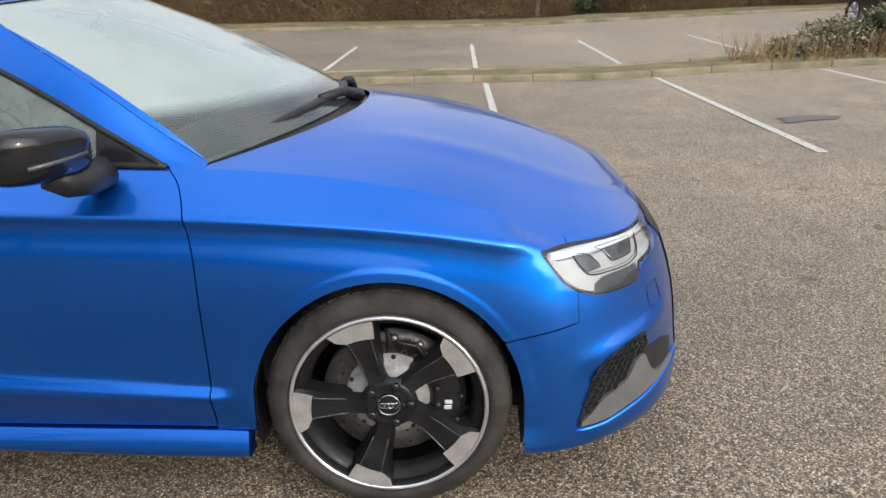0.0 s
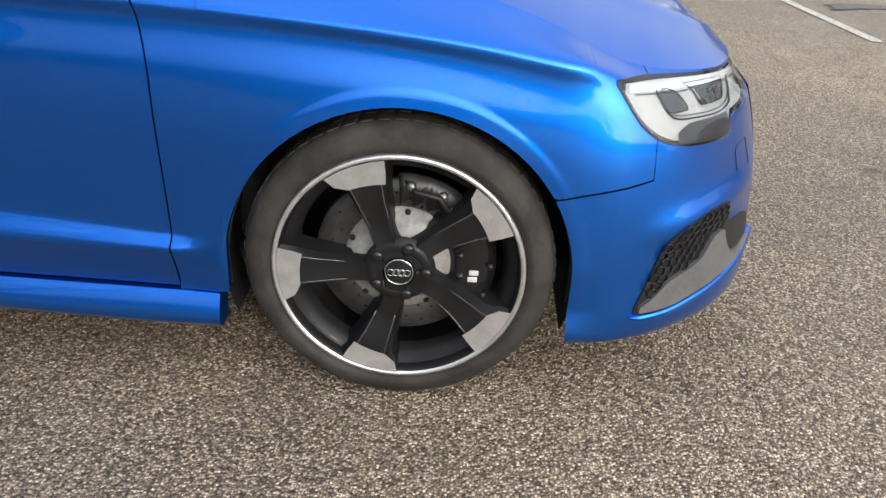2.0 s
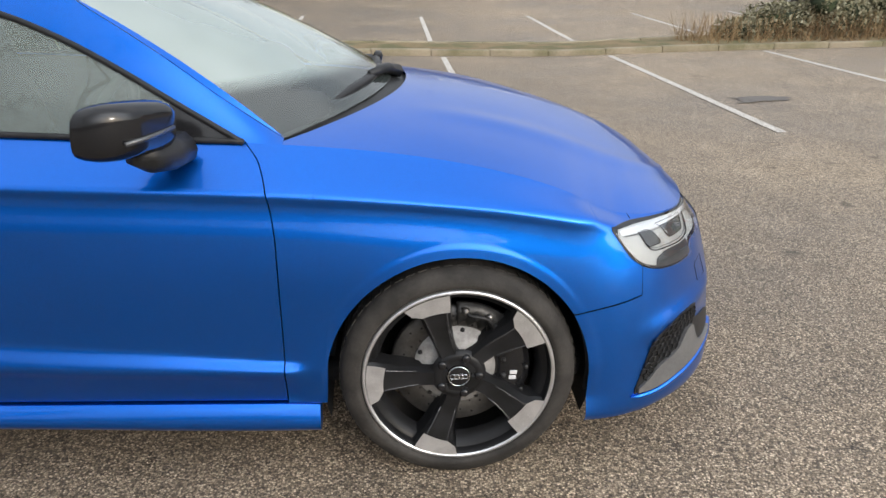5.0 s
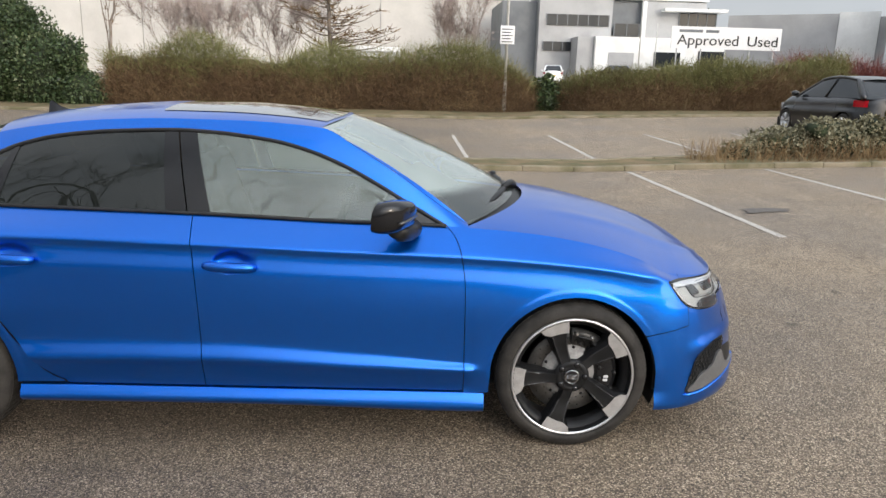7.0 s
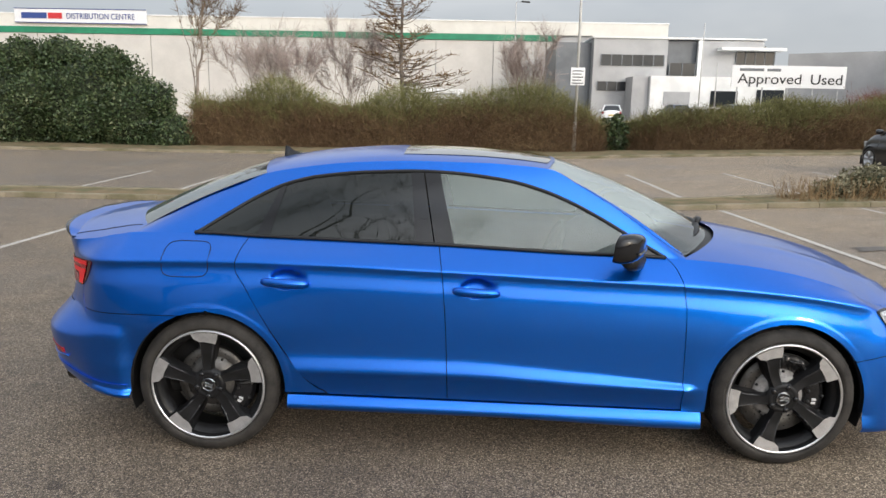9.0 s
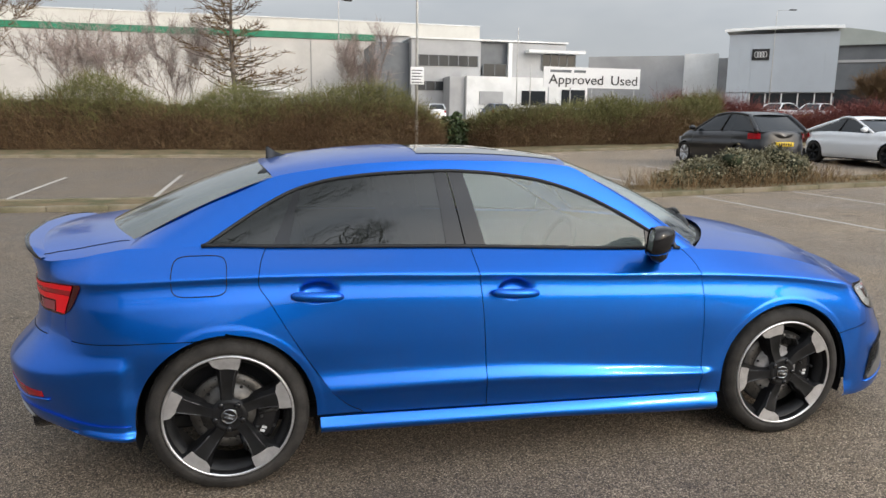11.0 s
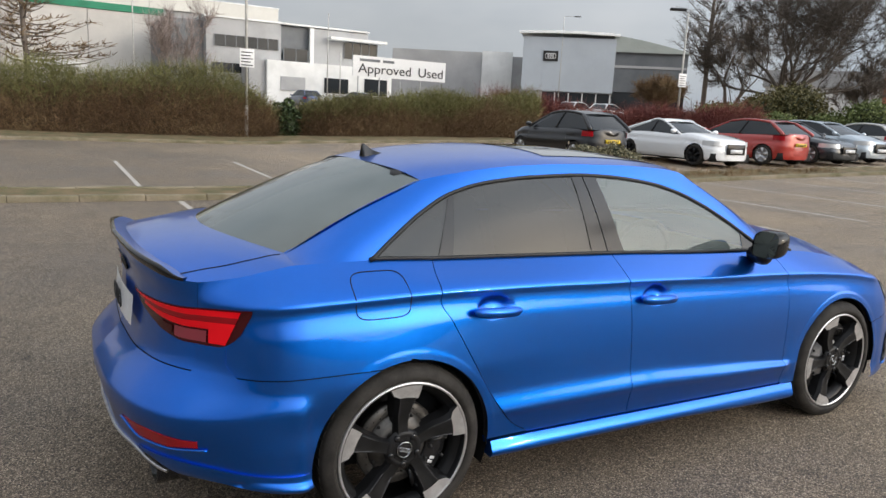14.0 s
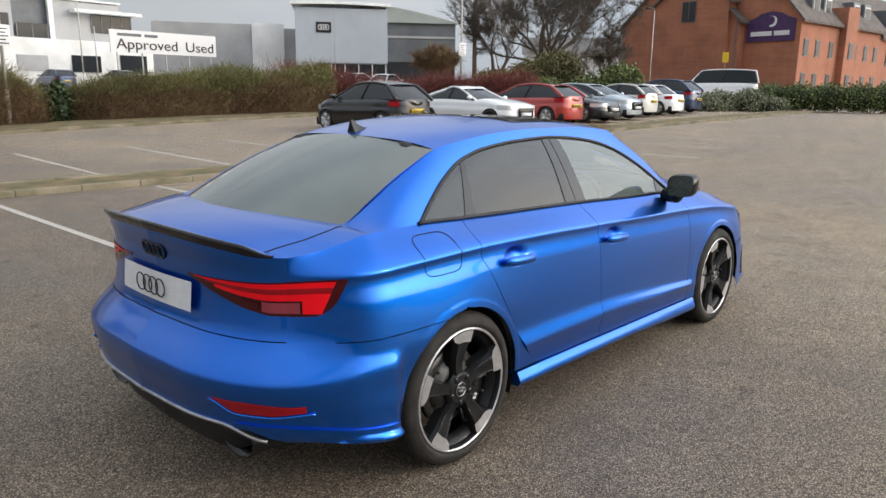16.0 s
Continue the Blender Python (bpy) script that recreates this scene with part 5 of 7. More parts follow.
kerb_run(-16, 40, isl_near, 0.13, 1, "kerb_front")
kerb_run(-16, 40, lambda x: isl_far(x) - 0.13, 0.13, 1, "kerb_back")
bm = bmesh.new()
xs = [-16 + 0.5 * k for k in range(113)]
rows = [[bm.verts.new((x, isl_near(x) + 0.12 + (isl_far(x) - isl_near(x) - 0.24) * t, ground_z(x, isl_near(x)) + 0.075 + 0.05 * noise.noise((x * 1.3, t * 3, 0)) + 0.03 * math.sin(math.pi * t))) for t in [0, 0.25, 0.5, 0.75, 1]] for x in xs]
for p, q in zip(rows, rows[1:]):
    for t in range(4):
        bm.faces.new((p[t], q[t], q[t + 1], p[t + 1]))
solid("planting_strip", bm, SOIL, "mossy soil strip with dead leaves", "soil", kind="structure")
# far kerb and verge
far_edge = lambda x: 20.6 + 0.03 * x
kerb_run(-30, 34, far_edge, 0.14, 1, "kerb_verge")
bm = bmesh.new()
xs = [-60 + 1.5 * k for k in range(101)]
rows = [[bm.verts.new((x, far_edge(x) + 0.13 + d, ground_z(x, far_edge(x)) + 0.09 + 0.06 * smooth(0, 2, d) + 0.05 * noise.noise((x, d, 3)))) for d in (0, 0.6, 1.5, 3, 6, 12)] for x in xs]
for p, q in zip(rows, rows[1:]):
    for t in range(5):
        bm.faces.new((p[t], q[t], q[t + 1], p[t + 1]))
solid("verge", bm, SOIL, "bare soil verge under the hedges", "verge", kind="structure")


# damp stain on the bays
def stain(nm, cx, cy, rx, ry, seed, lift, material, label):
    bm = bmesh.new()
    c0 = bm.verts.new((cx, cy, ground_z(cx, cy) + lift))
    ring = []
    for k in range(56):
        a = 2 * math.pi * k / 56
        r = 1 + 0.8 * noise.noise((math.cos(a) * 2.1, math.sin(a) * 2.1, seed)) + 0.35 * noise.noise((math.cos(a) * 6, math.sin(a) * 6, seed + 4))
        x, y = cx + rx * r * math.cos(a), cy + ry * r * math.sin(a)
        ring.append(bm.verts.new((x, y, ground_z(x, y) + lift)))
    for k in range(56):
        bm.faces.new((c0, ring[k], ring[(k + 1) % 56]))
    return solid(nm, bm, material, label, "puddle", kind="structure")


stain("puddle", 3.75, 4.75, 0.30, 0.15, 5.0, 0.006, DAMP, "small dark damp patch on the asphalt")


# ---- plants ----
def island_mat(name, stops, rough=0.85, hue_scale=0.35):
    """Leaves or twigs: each piece takes its own tone from the ramp, with slow drifts across the plant."""
    m = mat(name, rough, 0, stops[0][1], 0, 0.3)
    g = node(m, "ShaderNodeNewGeometry")
    v = coords(m)
    n = noise_tex(m, v, hue_scale, 3)
    add = node(m, "ShaderNodeMath")
    add.operation = "MULTIPLY_ADD"
    link(m, n, add.inputs[0])
    add.inputs[1].default_value = 0.9
    sub = node(m, "ShaderNodeMath")
    sub.operation = "MULTIPLY_ADD"
    link(m, g.outputs["Random Per Island"], sub.inputs[0])
    sub.inputs[1].default_value, sub.inputs[2].default_value = 0.75, -0.35
    link(m, sub.outputs[0], add.inputs[2])
    colour(m, ramp(m, add.outputs[0], *stops))
    return m


TWIG_BROWN = island_mat("brown_twigs", [(0.0, (0.075, 0.045, 0.026)), (0.45, (0.155, 0.095, 0.052)), (0.8, (0.225, 0.155, 0.080)), (1.0, (0.30, 0.23, 0.13))])
TWIG_OLIVE = island_mat("olive_twigs", [(0.0, (0.075, 0.066, 0.028)), (0.45, (0.155, 0.150, 0.056)), (0.8, (0.215, 0.215, 0.085)), (1.0, (0.30, 0.285, 0.14))])
TWIG_RED = island_mat("red_dogwood_twigs", [(0.0, (0.085, 0.020, 0.024)), (0.5, (0.205, 0.065, 0.055)), (1.0, (0.31, 0.135, 0.095))])
LEAF_DARK = island_mat("dark_evergreen_leaves", [(0.0, (0.015, 0.026, 0.009)), (0.5, (0.038, 0.060, 0.020)), (0.85, (0.075, 0.100, 0.038)), (1.0, (0.115, 0.130, 0.060))], 0.6)
LEAF_HOLLY = island_mat("holly_leaves", [(0.0, (0.016, 0.026, 0.010)), (0.45, (0.040, 0.066, 0.024)), (0.75, (0.080, 0.105, 0.045)), (1.0, (0.17, 0.18, 0.10))], 0.5, 0.9)
LEAF_OLIVE = island_mat("olive_leaves", [(0.0, (0.050, 0.048, 0.018)), (0.5, (0.115, 0.105, 0.040)), (1.0, (0.21, 0.17, 0.075))], 0.6)
LEAF_SAGE = island_mat("sage_leaves", [(0.0, (0.085, 0.095, 0.050)), (0.5, (0.20, 0.21, 0.13)), (1.0, (0.34, 0.35, 0.25))], 0.8)
LEAF_HEDGE = island_mat("green_hedge_leaves", [(0.0, (0.045, 0.062, 0.018)), (0.5, (0.115, 0.145, 0.045)), (1.0, (0.22, 0.25, 0.10))], 0.7)
LEAF_GREY = island_mat("grey_green_leaves", [(0.0, (0.085, 0.078, 0.042)), (0.5, (0.20, 0.185, 0.115)), (1.0, (0.36, 0.34, 0.24))], 0.8, 2.0)
DRY_GRASS = island_mat("dry_stalks", [(0.0, (0.09, 0.055, 0.028)), (0.5, (0.20, 0.13, 0.065)), (1.0, (0.33, 0.24, 0.13))], 0.9)
BARK = stained("grey_brown_bark", (0.20, 0.165, 0.135), (0.115, 0.092, 0.074), 0.9, 0, 3.0, 30, 0, 0.6)
BARK_DARK = stained("dark_oak_bark", (0.115, 0.095, 0.078), (0.062, 0.050, 0.040), 0.9, 0, 3.0, 30, 0, 0.6)
BARK_PALE = stained("pale_bark", (0.30, 0.25, 0.21), (0.18, 0.14, 0.11), 0.9, 0, 3.0, 30, 0, 0.6)
# darkened plant colours: the shade inside hedges and bushes, put into the colour
SHADE_BROWN = stained("hedge_inner_shade", (0.075, 0.054, 0.030), (0.035, 0.026, 0.015), 0.95, 0, 1.5, 20, 0, 0.8)
SHADE_GREEN = stained("foliage_inner_shade", (0.030, 0.042, 0.016), (0.012, 0.018, 0.008), 0.95, 0, 1.5, 20, 0, 0.8)
PINK_TWIG = island_mat("pinkish_twigs", [(0.0, (0.20, 0.15, 0.135)), (0.5, (0.33, 0.265, 0.24)), (1.0, (0.45, 0.375, 0.34))])


def ribbons(p0, p1, width, rng):
    """Thin flat strips from p0 to p1 (arrays), turned at random."""
    d = p1 - p0
    side = np.cross(d, rng.normal(size=d.shape))
    side /= np.linalg.norm(side, axis=1, keepdims=True) + 1e-9
    w = np.asarray(width).reshape(-1, 1) * side / 2
    v = np.stack([p0 - w, p0 + w, p1 + w * 0.4, p1 - w * 0.4], axis=1).reshape(-1, 3)
    return v


def quads_mesh(name, verts, material):
    n = len(verts) // 4
    me = bpy.data.meshes.new(name)
    me.vertices.add(len(verts))
    me.vertices.foreach_set("co", np.asarray(verts, dtype=np.float32).ravel())
    me.loops.add(4 * n)
    me.loops.foreach_set("vertex_index", np.arange(4 * n, dtype=np.int32))
    me.polygons.add(n)
    me.polygons.foreach_set("loop_start", np.arange(0, 4 * n, 4, dtype=np.int32))
    me.update()
    me.validate()
    me.materials.append(material)
    return me


def leaves(pts, size, rng, droop=0.0):
    """A small folded-looking leaf quad at each point."""
    n = len(pts)
    d = rng.normal(size=(n, 3))
    d[:, 2] -= droop
    d /= np.linalg.norm(d, axis=1, keepdims=True)
    s = np.cross(d, rng.normal(size=(n, 3)))
    s /= np.linalg.norm(s, axis=1, keepdims=True)
    L = (size * rng.uniform(0.6, 1.4, n)).reshape(-1, 1)
    a, b = d * L, s * L * 0.36
    return np.stack([pts, pts + a * 0.5 + b, pts + a, pts + a * 0.5 - b], axis=1).reshape(-1, 3)


def path_at(path, t):
    """Points along a polyline of (x, y, half depth, top z)."""
    path = np.array(path, float)
    seg = np.r_[0, np.cumsum(np.hypot(np.diff(path[:, 0]), np.diff(path[:, 1])))]
    u = t * seg[-1]
    return [np.interp(u, seg, path[:, k]) for k in range(path.shape[1])]


def core_mesh(bm, path, shrink, seed):
    n = 60
    rows = []
    for i in range(n + 1):
        x, y, h, top = path_at(path, i / n)
        g = ground_z(x, y)
        tp = g + (top - g) * shrink * (1 + 0.13 * noise.noise((i * 0.5, seed, 0)))
        h = h * shrink
        row = [(x, y - h, g - 0.05), (x, y - h * 1.0, g + (tp - g) * 0.5), (x, y - h * 0.75, g + (tp - g) * 0.9), (x, y, tp), (x, y + h, g)]
        rows.append([bm.verts.new((a + 0.10 * noise.noise((i * 0.7, k, seed)), b + 0.22 * noise.noise((i * 0.9, k * 1.7, seed + 3)), c)) for k, (a, b, c) in enumerate(row)])
    for p, q in zip(rows, rows[1:]):
        for k in range(4):
            bm.faces.new((p[k], q[k], q[k + 1], p[k + 1]))


def twig_hedge(nm, path, count, material, label, seed, width=0.020, length=(0.35, 0.9), tuft=0.3, crest=None):
    """A clipped-looking bank of bare twigs over a solid core coloured as inner shade."""
    rng = np.random.default_rng(seed)
    t = rng.uniform(0, 1, count)
    x, y, h, top = path_at(path, t)
    wob = np.array([noise.noise((a * 0.42, seed, 0)) for a in x]) * tuft * 1.5
    a = rng.uniform(-1, 1, count)
    b = rng.uniform(0, 1, count) ** 0.8
    g = np.array([ground_z(p, q) for p, q in zip(x, y)])
    zz = g + (top + wob - g) * b * (1 - 0.18 * a * a)
    face = rng.uniform(0, 1, count) < 0.65
    off = np.where(face, -np.sqrt(np.clip(1 - (b * 0.85) ** 4, 0, 1)) * rng.uniform(0.75, 1.08, count), a) * h
    p0 = np.stack([x, y + off, np.maximum(zz - 0.3, g)], 1)
    ln = rng.uniform(*length, count)
    dr = np.stack([rng.normal(0, 0.55, count), rng.normal(-0.15, 0.5, count), rng.uniform(0.0, 1.0, count)], 1)
    dr /= np.linalg.norm(dr, axis=1, keepdims=True)
    p1 = p0 + dr * ln[:, None]
    hedge = thing(nm, label, "hedge")
    wd = rng.uniform(0.5, 1.3, count) * width
    high = b + 0.22 * wob / max(tuft, 0.1) + rng.normal(0, 0.10, count) > 0.70
    for nm2, sel, m in (("twig_mass", ~high, material), ("crest", high, crest or material)):
        tw = new(nm2, quads_mesh(nm2, ribbons(p0[sel], p1[sel], wd[sel], rng), m))
        tw.parent = hedge
        tagged(tw, kind="stuff")
    # added solid core, coloured dark for the shade between the twigs
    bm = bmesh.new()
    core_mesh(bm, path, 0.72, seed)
    part("hedge_shade_core", bm, SHADE_BROWN, hedge)
    return hedge


def leafy_shrub(nm, blobs, count, size, material, label, seed, core=True, category="shrub"):
    """An evergreen bush: overlapping lumps of leaves with a ragged outline over cores coloured as inner shade."""
    rng = np.random.default_rng(seed)
    bush = thing(nm, label, category)
    pts = []
    vol = np.array([b[3] * b[4] * b[5] for b in blobs]) ** 0.66
    for b, k in zip(blobs, np.maximum(1, (count * vol / vol.sum()).astype(int))):
        d = rng.normal(size=(k, 3))
        d /= np.linalg.norm(d, axis=1, keepdims=True)
        r = rng.uniform(0.72, 1.06, k)
        lump = np.array([1 + 0.28 * noise.noise((q[0] * 2.6 + seed, q[1] * 2.6, q[2] * 2.6)) for q in d])
        pts.append(np.array(b[:3]) + d * np.array(b[3:6]) * (r * lump)[:, None])
    pts = np.concatenate(pts)
    g = np.array([ground_z(p[0], p[1]) for p in pts])
    pts = pts[pts[:, 2] > g + 0.02]
    lv = new("foliage", quads_mesh("foliage", leaves(pts, size, rng), material))
    lv.parent = bush
    tagged(lv, kind="stuff")
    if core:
        # added solid lumps, coloured dark for the shade behind the leaves
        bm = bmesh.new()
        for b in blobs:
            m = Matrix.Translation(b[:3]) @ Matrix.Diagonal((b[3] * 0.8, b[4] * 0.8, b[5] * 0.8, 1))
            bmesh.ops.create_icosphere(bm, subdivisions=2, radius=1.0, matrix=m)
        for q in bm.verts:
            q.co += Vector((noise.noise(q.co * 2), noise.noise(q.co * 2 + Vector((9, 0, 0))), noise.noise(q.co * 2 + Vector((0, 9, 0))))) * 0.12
        part("bush_shade_core", bm, SHADE_GREEN, bush)
    return bush


def bare_tree(nm, at, height, spread, seed, bark, twig, label, stems=1, first=0.3, levels=5, twigs=9, twig_len=0.9, up=0.25, twig_w=0.02, droop=0.0, girth=0.028, boughs=0, reach=0.85, twist=0.16, rises=(14, 24, 38, 60)):
    """A leafless tree: forking tapered limbs ending in sprays of fine twigs."""
    rng = random.Random(seed)
    nrng = np.random.default_rng(seed)
    tree = thing(nm, label, "tree")
    bm = bmesh.new()
    ends = []

    def limb(p, d, length, r, level):
        n = 4 if level < 3 else 3
        pts, q, dd = [p.copy()], p.copy(), d.copy()
        for k in range(n):
            dd = (dd + Vector((rng.gauss(0, twist), rng.gauss(0, twist), rng.gauss(0.02, 0.6 * twist) + up * 0.12 - droop * 0.1 * level))).normalized()
            q = q + dd * length / n
            pts.append(q.copy())
            if level >= 2:
                ends.append((q.copy(), dd.copy(), level))
        rs = [max(0.006, r * (1 - 0.5 * k / n)) for k in range(n + 1)]
        tube(bm, pts, rs, 7 if level == 0 else (5 if level < 3 else 3), False)
        if level < levels:
            kids = rng.choice((2, 3, 3)) if level else rng.choice((3, 4))
            if boughs and level == 0:
                for c in range(boughs):
                    az, el = 2 * math.pi * c / boughs + rng.uniform(-0.3, 0.3), radians(rng.choice(rises))
                    nd = Vector((math.cos(az) * math.cos(el), math.sin(az) * math.cos(el), math.sin(el)))
                    limb(pts[rng.choice((n - 1, n, n))], nd, length * reach * rng.uniform(0.85, 1.15), rs[-1] * rng.uniform(0.55, 0.75), 1)
                kids = 0
            for c in range(kids):
                t = 1.0 if c == 0 else rng.uniform(0.45, 1.0)
                base = pts[min(n, max(1, round(t * n)))]
                ax = Vector((rng.gauss(0, 1), rng.gauss(0, 1), rng.gauss(0, 0.5))).normalized()
                nd = (dd + ax * rng.uniform(0.55, 1.0) * spread + Vector((0, 0, up * 0.4))).normalized()
                limb(base, nd, length * rng.uniform(0.6, 0.82), rs[-1] * (0.95 if c == 0 else rng.uniform(0.5, 0.8)), level + 1)

    base = Vector((at[0], at[1], ground_z(at[0], at[1]) - 0.1))
    for s in range(stems):
        d = Vector((rng.gauss(0, 0.06 + 0.12 * (stems > 1)), rng.gauss(0, 0.06 + 0.12 * (stems > 1)), 1)).normalized()
        limb(base + Vector((0.12 * s, 0.05 * s, 0)), d, height * first, height * girth / stems ** 0.5, 0)
    part("trunk", bm, bark, tree)
    k = len(ends) * twigs
    p0 = np.repeat(np.array([e[0] for e in ends]), twigs, axis=0)
    d = np.repeat(np.array([e[1] for e in ends]), twigs, axis=0) + nrng.normal(0, 0.55, (k, 3))
    d /= np.linalg.norm(d, axis=1, keepdims=True)
    p1 = p0 + d * nrng.uniform(0.3, 1.0, (k, 1)) * twig_len
    tw = new("twig_spray", quads_mesh("twig_spray", ribbons(p0, p1, np.full(k, twig_w), nrng), twig))
    tw.parent = tree
    tagged(tw, kind="stuff")
    return tree


def larch_tree(at, height, seed, nm="larch_tree", label="sparse brown larch tree with level side branches", reach=3.1, thick=1.0, rise=(-0.05, 0.30), twig=TWIG_BROWN, swell=1.0):
    """A straight bare conifer: whorls of level side branches, each hung with short twigs and cones."""
    rng = random.Random(seed)
    nrng = np.random.default_rng(seed)
    g = ground_z(*at)
    tree = thing(nm, label, "tree")
    bm = bmesh.new()
    top = Vector((at[0] - 0.1, at[1], g + height))
    base = Vector((at[0], at[1], g - 0.1))
    tube(bm, [base.lerp(top, k / 8) + Vector((0.05 * math.sin(k * 1.3), 0, 0)) for k in range(9)], [thick * (0.13 - 0.0145 * k) for k in range(9)], 7, False)
    p0, p1 = [], []
    for k in range(84):
        f = 0.26 + 0.74 * (k + rng.random()) / 84
        c = base.lerp(top, f)
        a = rng.uniform(0, 2 * math.pi)
        ln = (1.05 - f) ** swell * reach * rng.uniform(0.55, 1.15) + 0.3
        d = Vector((math.cos(a), math.sin(a), rng.uniform(*rise)))
        pts = [c + d * ln * t + Vector((0, 0, 0.18 * ln * t * t - 0.10 * math.sin(3 * t))) for t in (0, 0.33, 0.66, 1)]
        tube(bm, pts, [thick * 0.042 * (1.2 - f), thick * 0.030 * (1.2 - f), thick * 0.020 * (1.2 - f), 0.007], 4, False)
        for t in nrng.uniform(0.15, 1.0, int(24 * ln)):
            q = pts[0].lerp(pts[3], t) + Vector((0, 0, 0.02))
            p0.append(tuple(q))
            w = Vector((rng.gauss(0, 0.5), rng.gauss(0, 0.5), rng.uniform(-0.2, 0.7))) * rng.uniform(0.15, 0.45) * thick
            p1.append(tuple(q + w + d * 0.1))
    part("trunk", bm, BARK, tree)
    p0, p1 = np.array(p0), np.array(p1)
    tw = new("twig_spray", quads_mesh("twig_spray", ribbons(p0, p1, np.full(len(p0), 0.034), nrng), twig))
    tw.parent = tree
    tagged(tw, kind="stuff")
    return tree


# hedges beyond the far kerb
twig_hedge("hedge", [(-11.6, 24.3, 1.3, 2.7), (-8, 24.4, 1.4, 2.8), (-4, 24.4, 1.4, 2.5), (-0.6, 24.4, 1.5, 2.9), (1.8, 24.3, 1.4, 3.05), (3.5, 24.2, 1.2, 2.5), (4.1, 24.2, 0.9, 1.8)], 56000, TWIG_BROWN, "tall olive-brown leafless hedge behind the far kerb", 3, 0.013, (0.2, 0.65), 0.6, TWIG_OLIVE)
leafy_shrub("laurel_bush", [(4.55, 23.7, 0.9, 0.55, 0.5, 0.75), (5.2, 23.8, 0.75, 0.4, 0.4, 0.5)], 2600, 0.16, LEAF_DARK, "small dark green laurel bush between two hedges", 5)
twig_hedge("hedge", [(5.0, 24.4, 0.9, 1.8), (6.2, 24.3, 1.3, 2.25), (9.5, 24.2, 1.4, 2.52), (12.5, 24.0, 1.4, 2.72), (15.5, 23.6, 1.4, 2.95)], 42000, TWIG_BROWN, "thick rusty brown hedge with olive top behind kerb", 7, 0.016, (0.2, 0.5), 0.22, TWIG_OLIVE)
twig_hedge("hedge", [(14.5, 25.5, 1.2, 3.1), (17.3, 25.0, 1.5, 2.75), (19.4, 23.9, 1.4, 2.12), (20.4, 23.1, 1.3, 2.2), (21.8, 22.0, 1.3, 2.75), (23.4, 20.6, 1.2, 2.85), (25.5, 19.4, 1.0, 2.3)], 26000, TWIG_RED, "dark red dogwood hedge with bare stems", 9, 0.016, (0.3, 0.8), 0.35)
leafy_shrub("holly_shrub", [(-15.6, 23.6, 1.9, 2.2, 1.7, 2.1), (-18.6, 23.8, 1.8, 2.3, 1.6, 2.2), (-13.6, 23.2, 1.4, 1.3, 1.3, 1.6), (-12.4, 22.9, 0.7, 1.0, 0.9, 0.9), (-21.5, 24, 1.7, 2.4, 1.8, 2.2), (-14.6, 23.4, 3.2, 0.7, 0.7, 0.75), (-16.6, 23.5, 3.6, 0.9, 0.7, 0.7), (-18.0, 23.4, 3.5, 0.7, 0.7, 0.8), (-15.2, 22.3, 1.4, 0.8, 0.6, 0.8), (-17.2, 22.4, 2.2, 0.8, 0.6, 0.7), (-12.6, 22.7, 2.0, 0.6, 0.6, 0.6)], 78000, 0.105, LEAF_HOLLY, "large dark green holly shrub at the car park edge", 11)
bare_tree("alder_tree", (-12.0, 24.6), 8.6, 0.6, 21, BARK_PALE, TWIG_BROWN, "slender leafless tree with pale bark and brown twigs", 1, 0.36, 5, 6, 0.6, 0.4, 0.018, 0.0, 0.011)
bare_tree("cherry_tree", (-9.3, 27.5), 6.4, 0.9, 22, BARK_PALE, PINK_TWIG, "leafless cherry with a haze of pink twigs", 3, 0.3, 4, 5, 0.8, 0.4, 0.014, 0.0, 0.012)
bare_tree("birch_tree", (-6.6, 28.5), 6.6, 0.7, 27, BARK_PALE, PINK_TWIG, "thin leafless birch above the hedge", 3, 0.32, 4, 5, 0.7, 0.5, 0.013, 0.0, 0.011)
larch_tree((-3.85, 27.0), 8.6, 23)
bare_tree("young_tree", (0.9, 29.5), 5.4, 0.6, 29, BARK_PALE, PINK_TWIG, "young leafless tree behind the hedge", 2, 0.35, 4, 5, 0.6, 0.5, 0.013, 0.0, 0.011)
# evergreen bank and hedges to the right of the parked cars
leafy_shrub("evergreen_shrub", [(35.6, 26.2, 2.3, 1.8, 1.6, 1.5), (37.3, 25.2, 2.6, 2.0, 1.8, 1.9), (33.0, 27.3, 1.9, 1.6, 1.4, 1.2)], 19000, 0.17, LEAF_OLIVE, "rounded olive-green evergreen shrub", 13)
leafy_shrub("laurel_shrub", [(30.5, 25.0, 1.9, 2.0, 1.2, 1.1), (33.0, 23.5, 1.6, 2.0, 1.2, 1.0), (38.4, 21.0, 2.2, 1.8, 1.4, 1.4), (36.8, 22.4, 1.7, 1.6, 1.2, 1.1)], 15000, 0.17, LEAF_HEDGE, "green laurel shrubs behind parked cars", 14)
leafy_shrub("rounded_bush", [(36.3, 13.6, 1.15, 1.4, 1.0, 0.75), (37.8, 12.4, 1.25, 1.2, 1.0, 0.8), (34.8, 13.6, 1.05, 1.0, 0.8, 0.6), (38.6, 11.4, 1.05, 1.0, 0.9, 0.55)], 9000, 0.12, LEAF_SAGE, "grey-green rounded bushes on the kerbed island end", 15)
leafy_shrub("low_hedge", [(41.0 + 0.35 * k, 12.3 - 1.5 * k, 1.55, 1.1, 1.1, 0.85) for k in range(12)], 20000, 0.13, LEAF_HEDGE, "low green hedge along the far end of the car park", 16, True, "hedge")
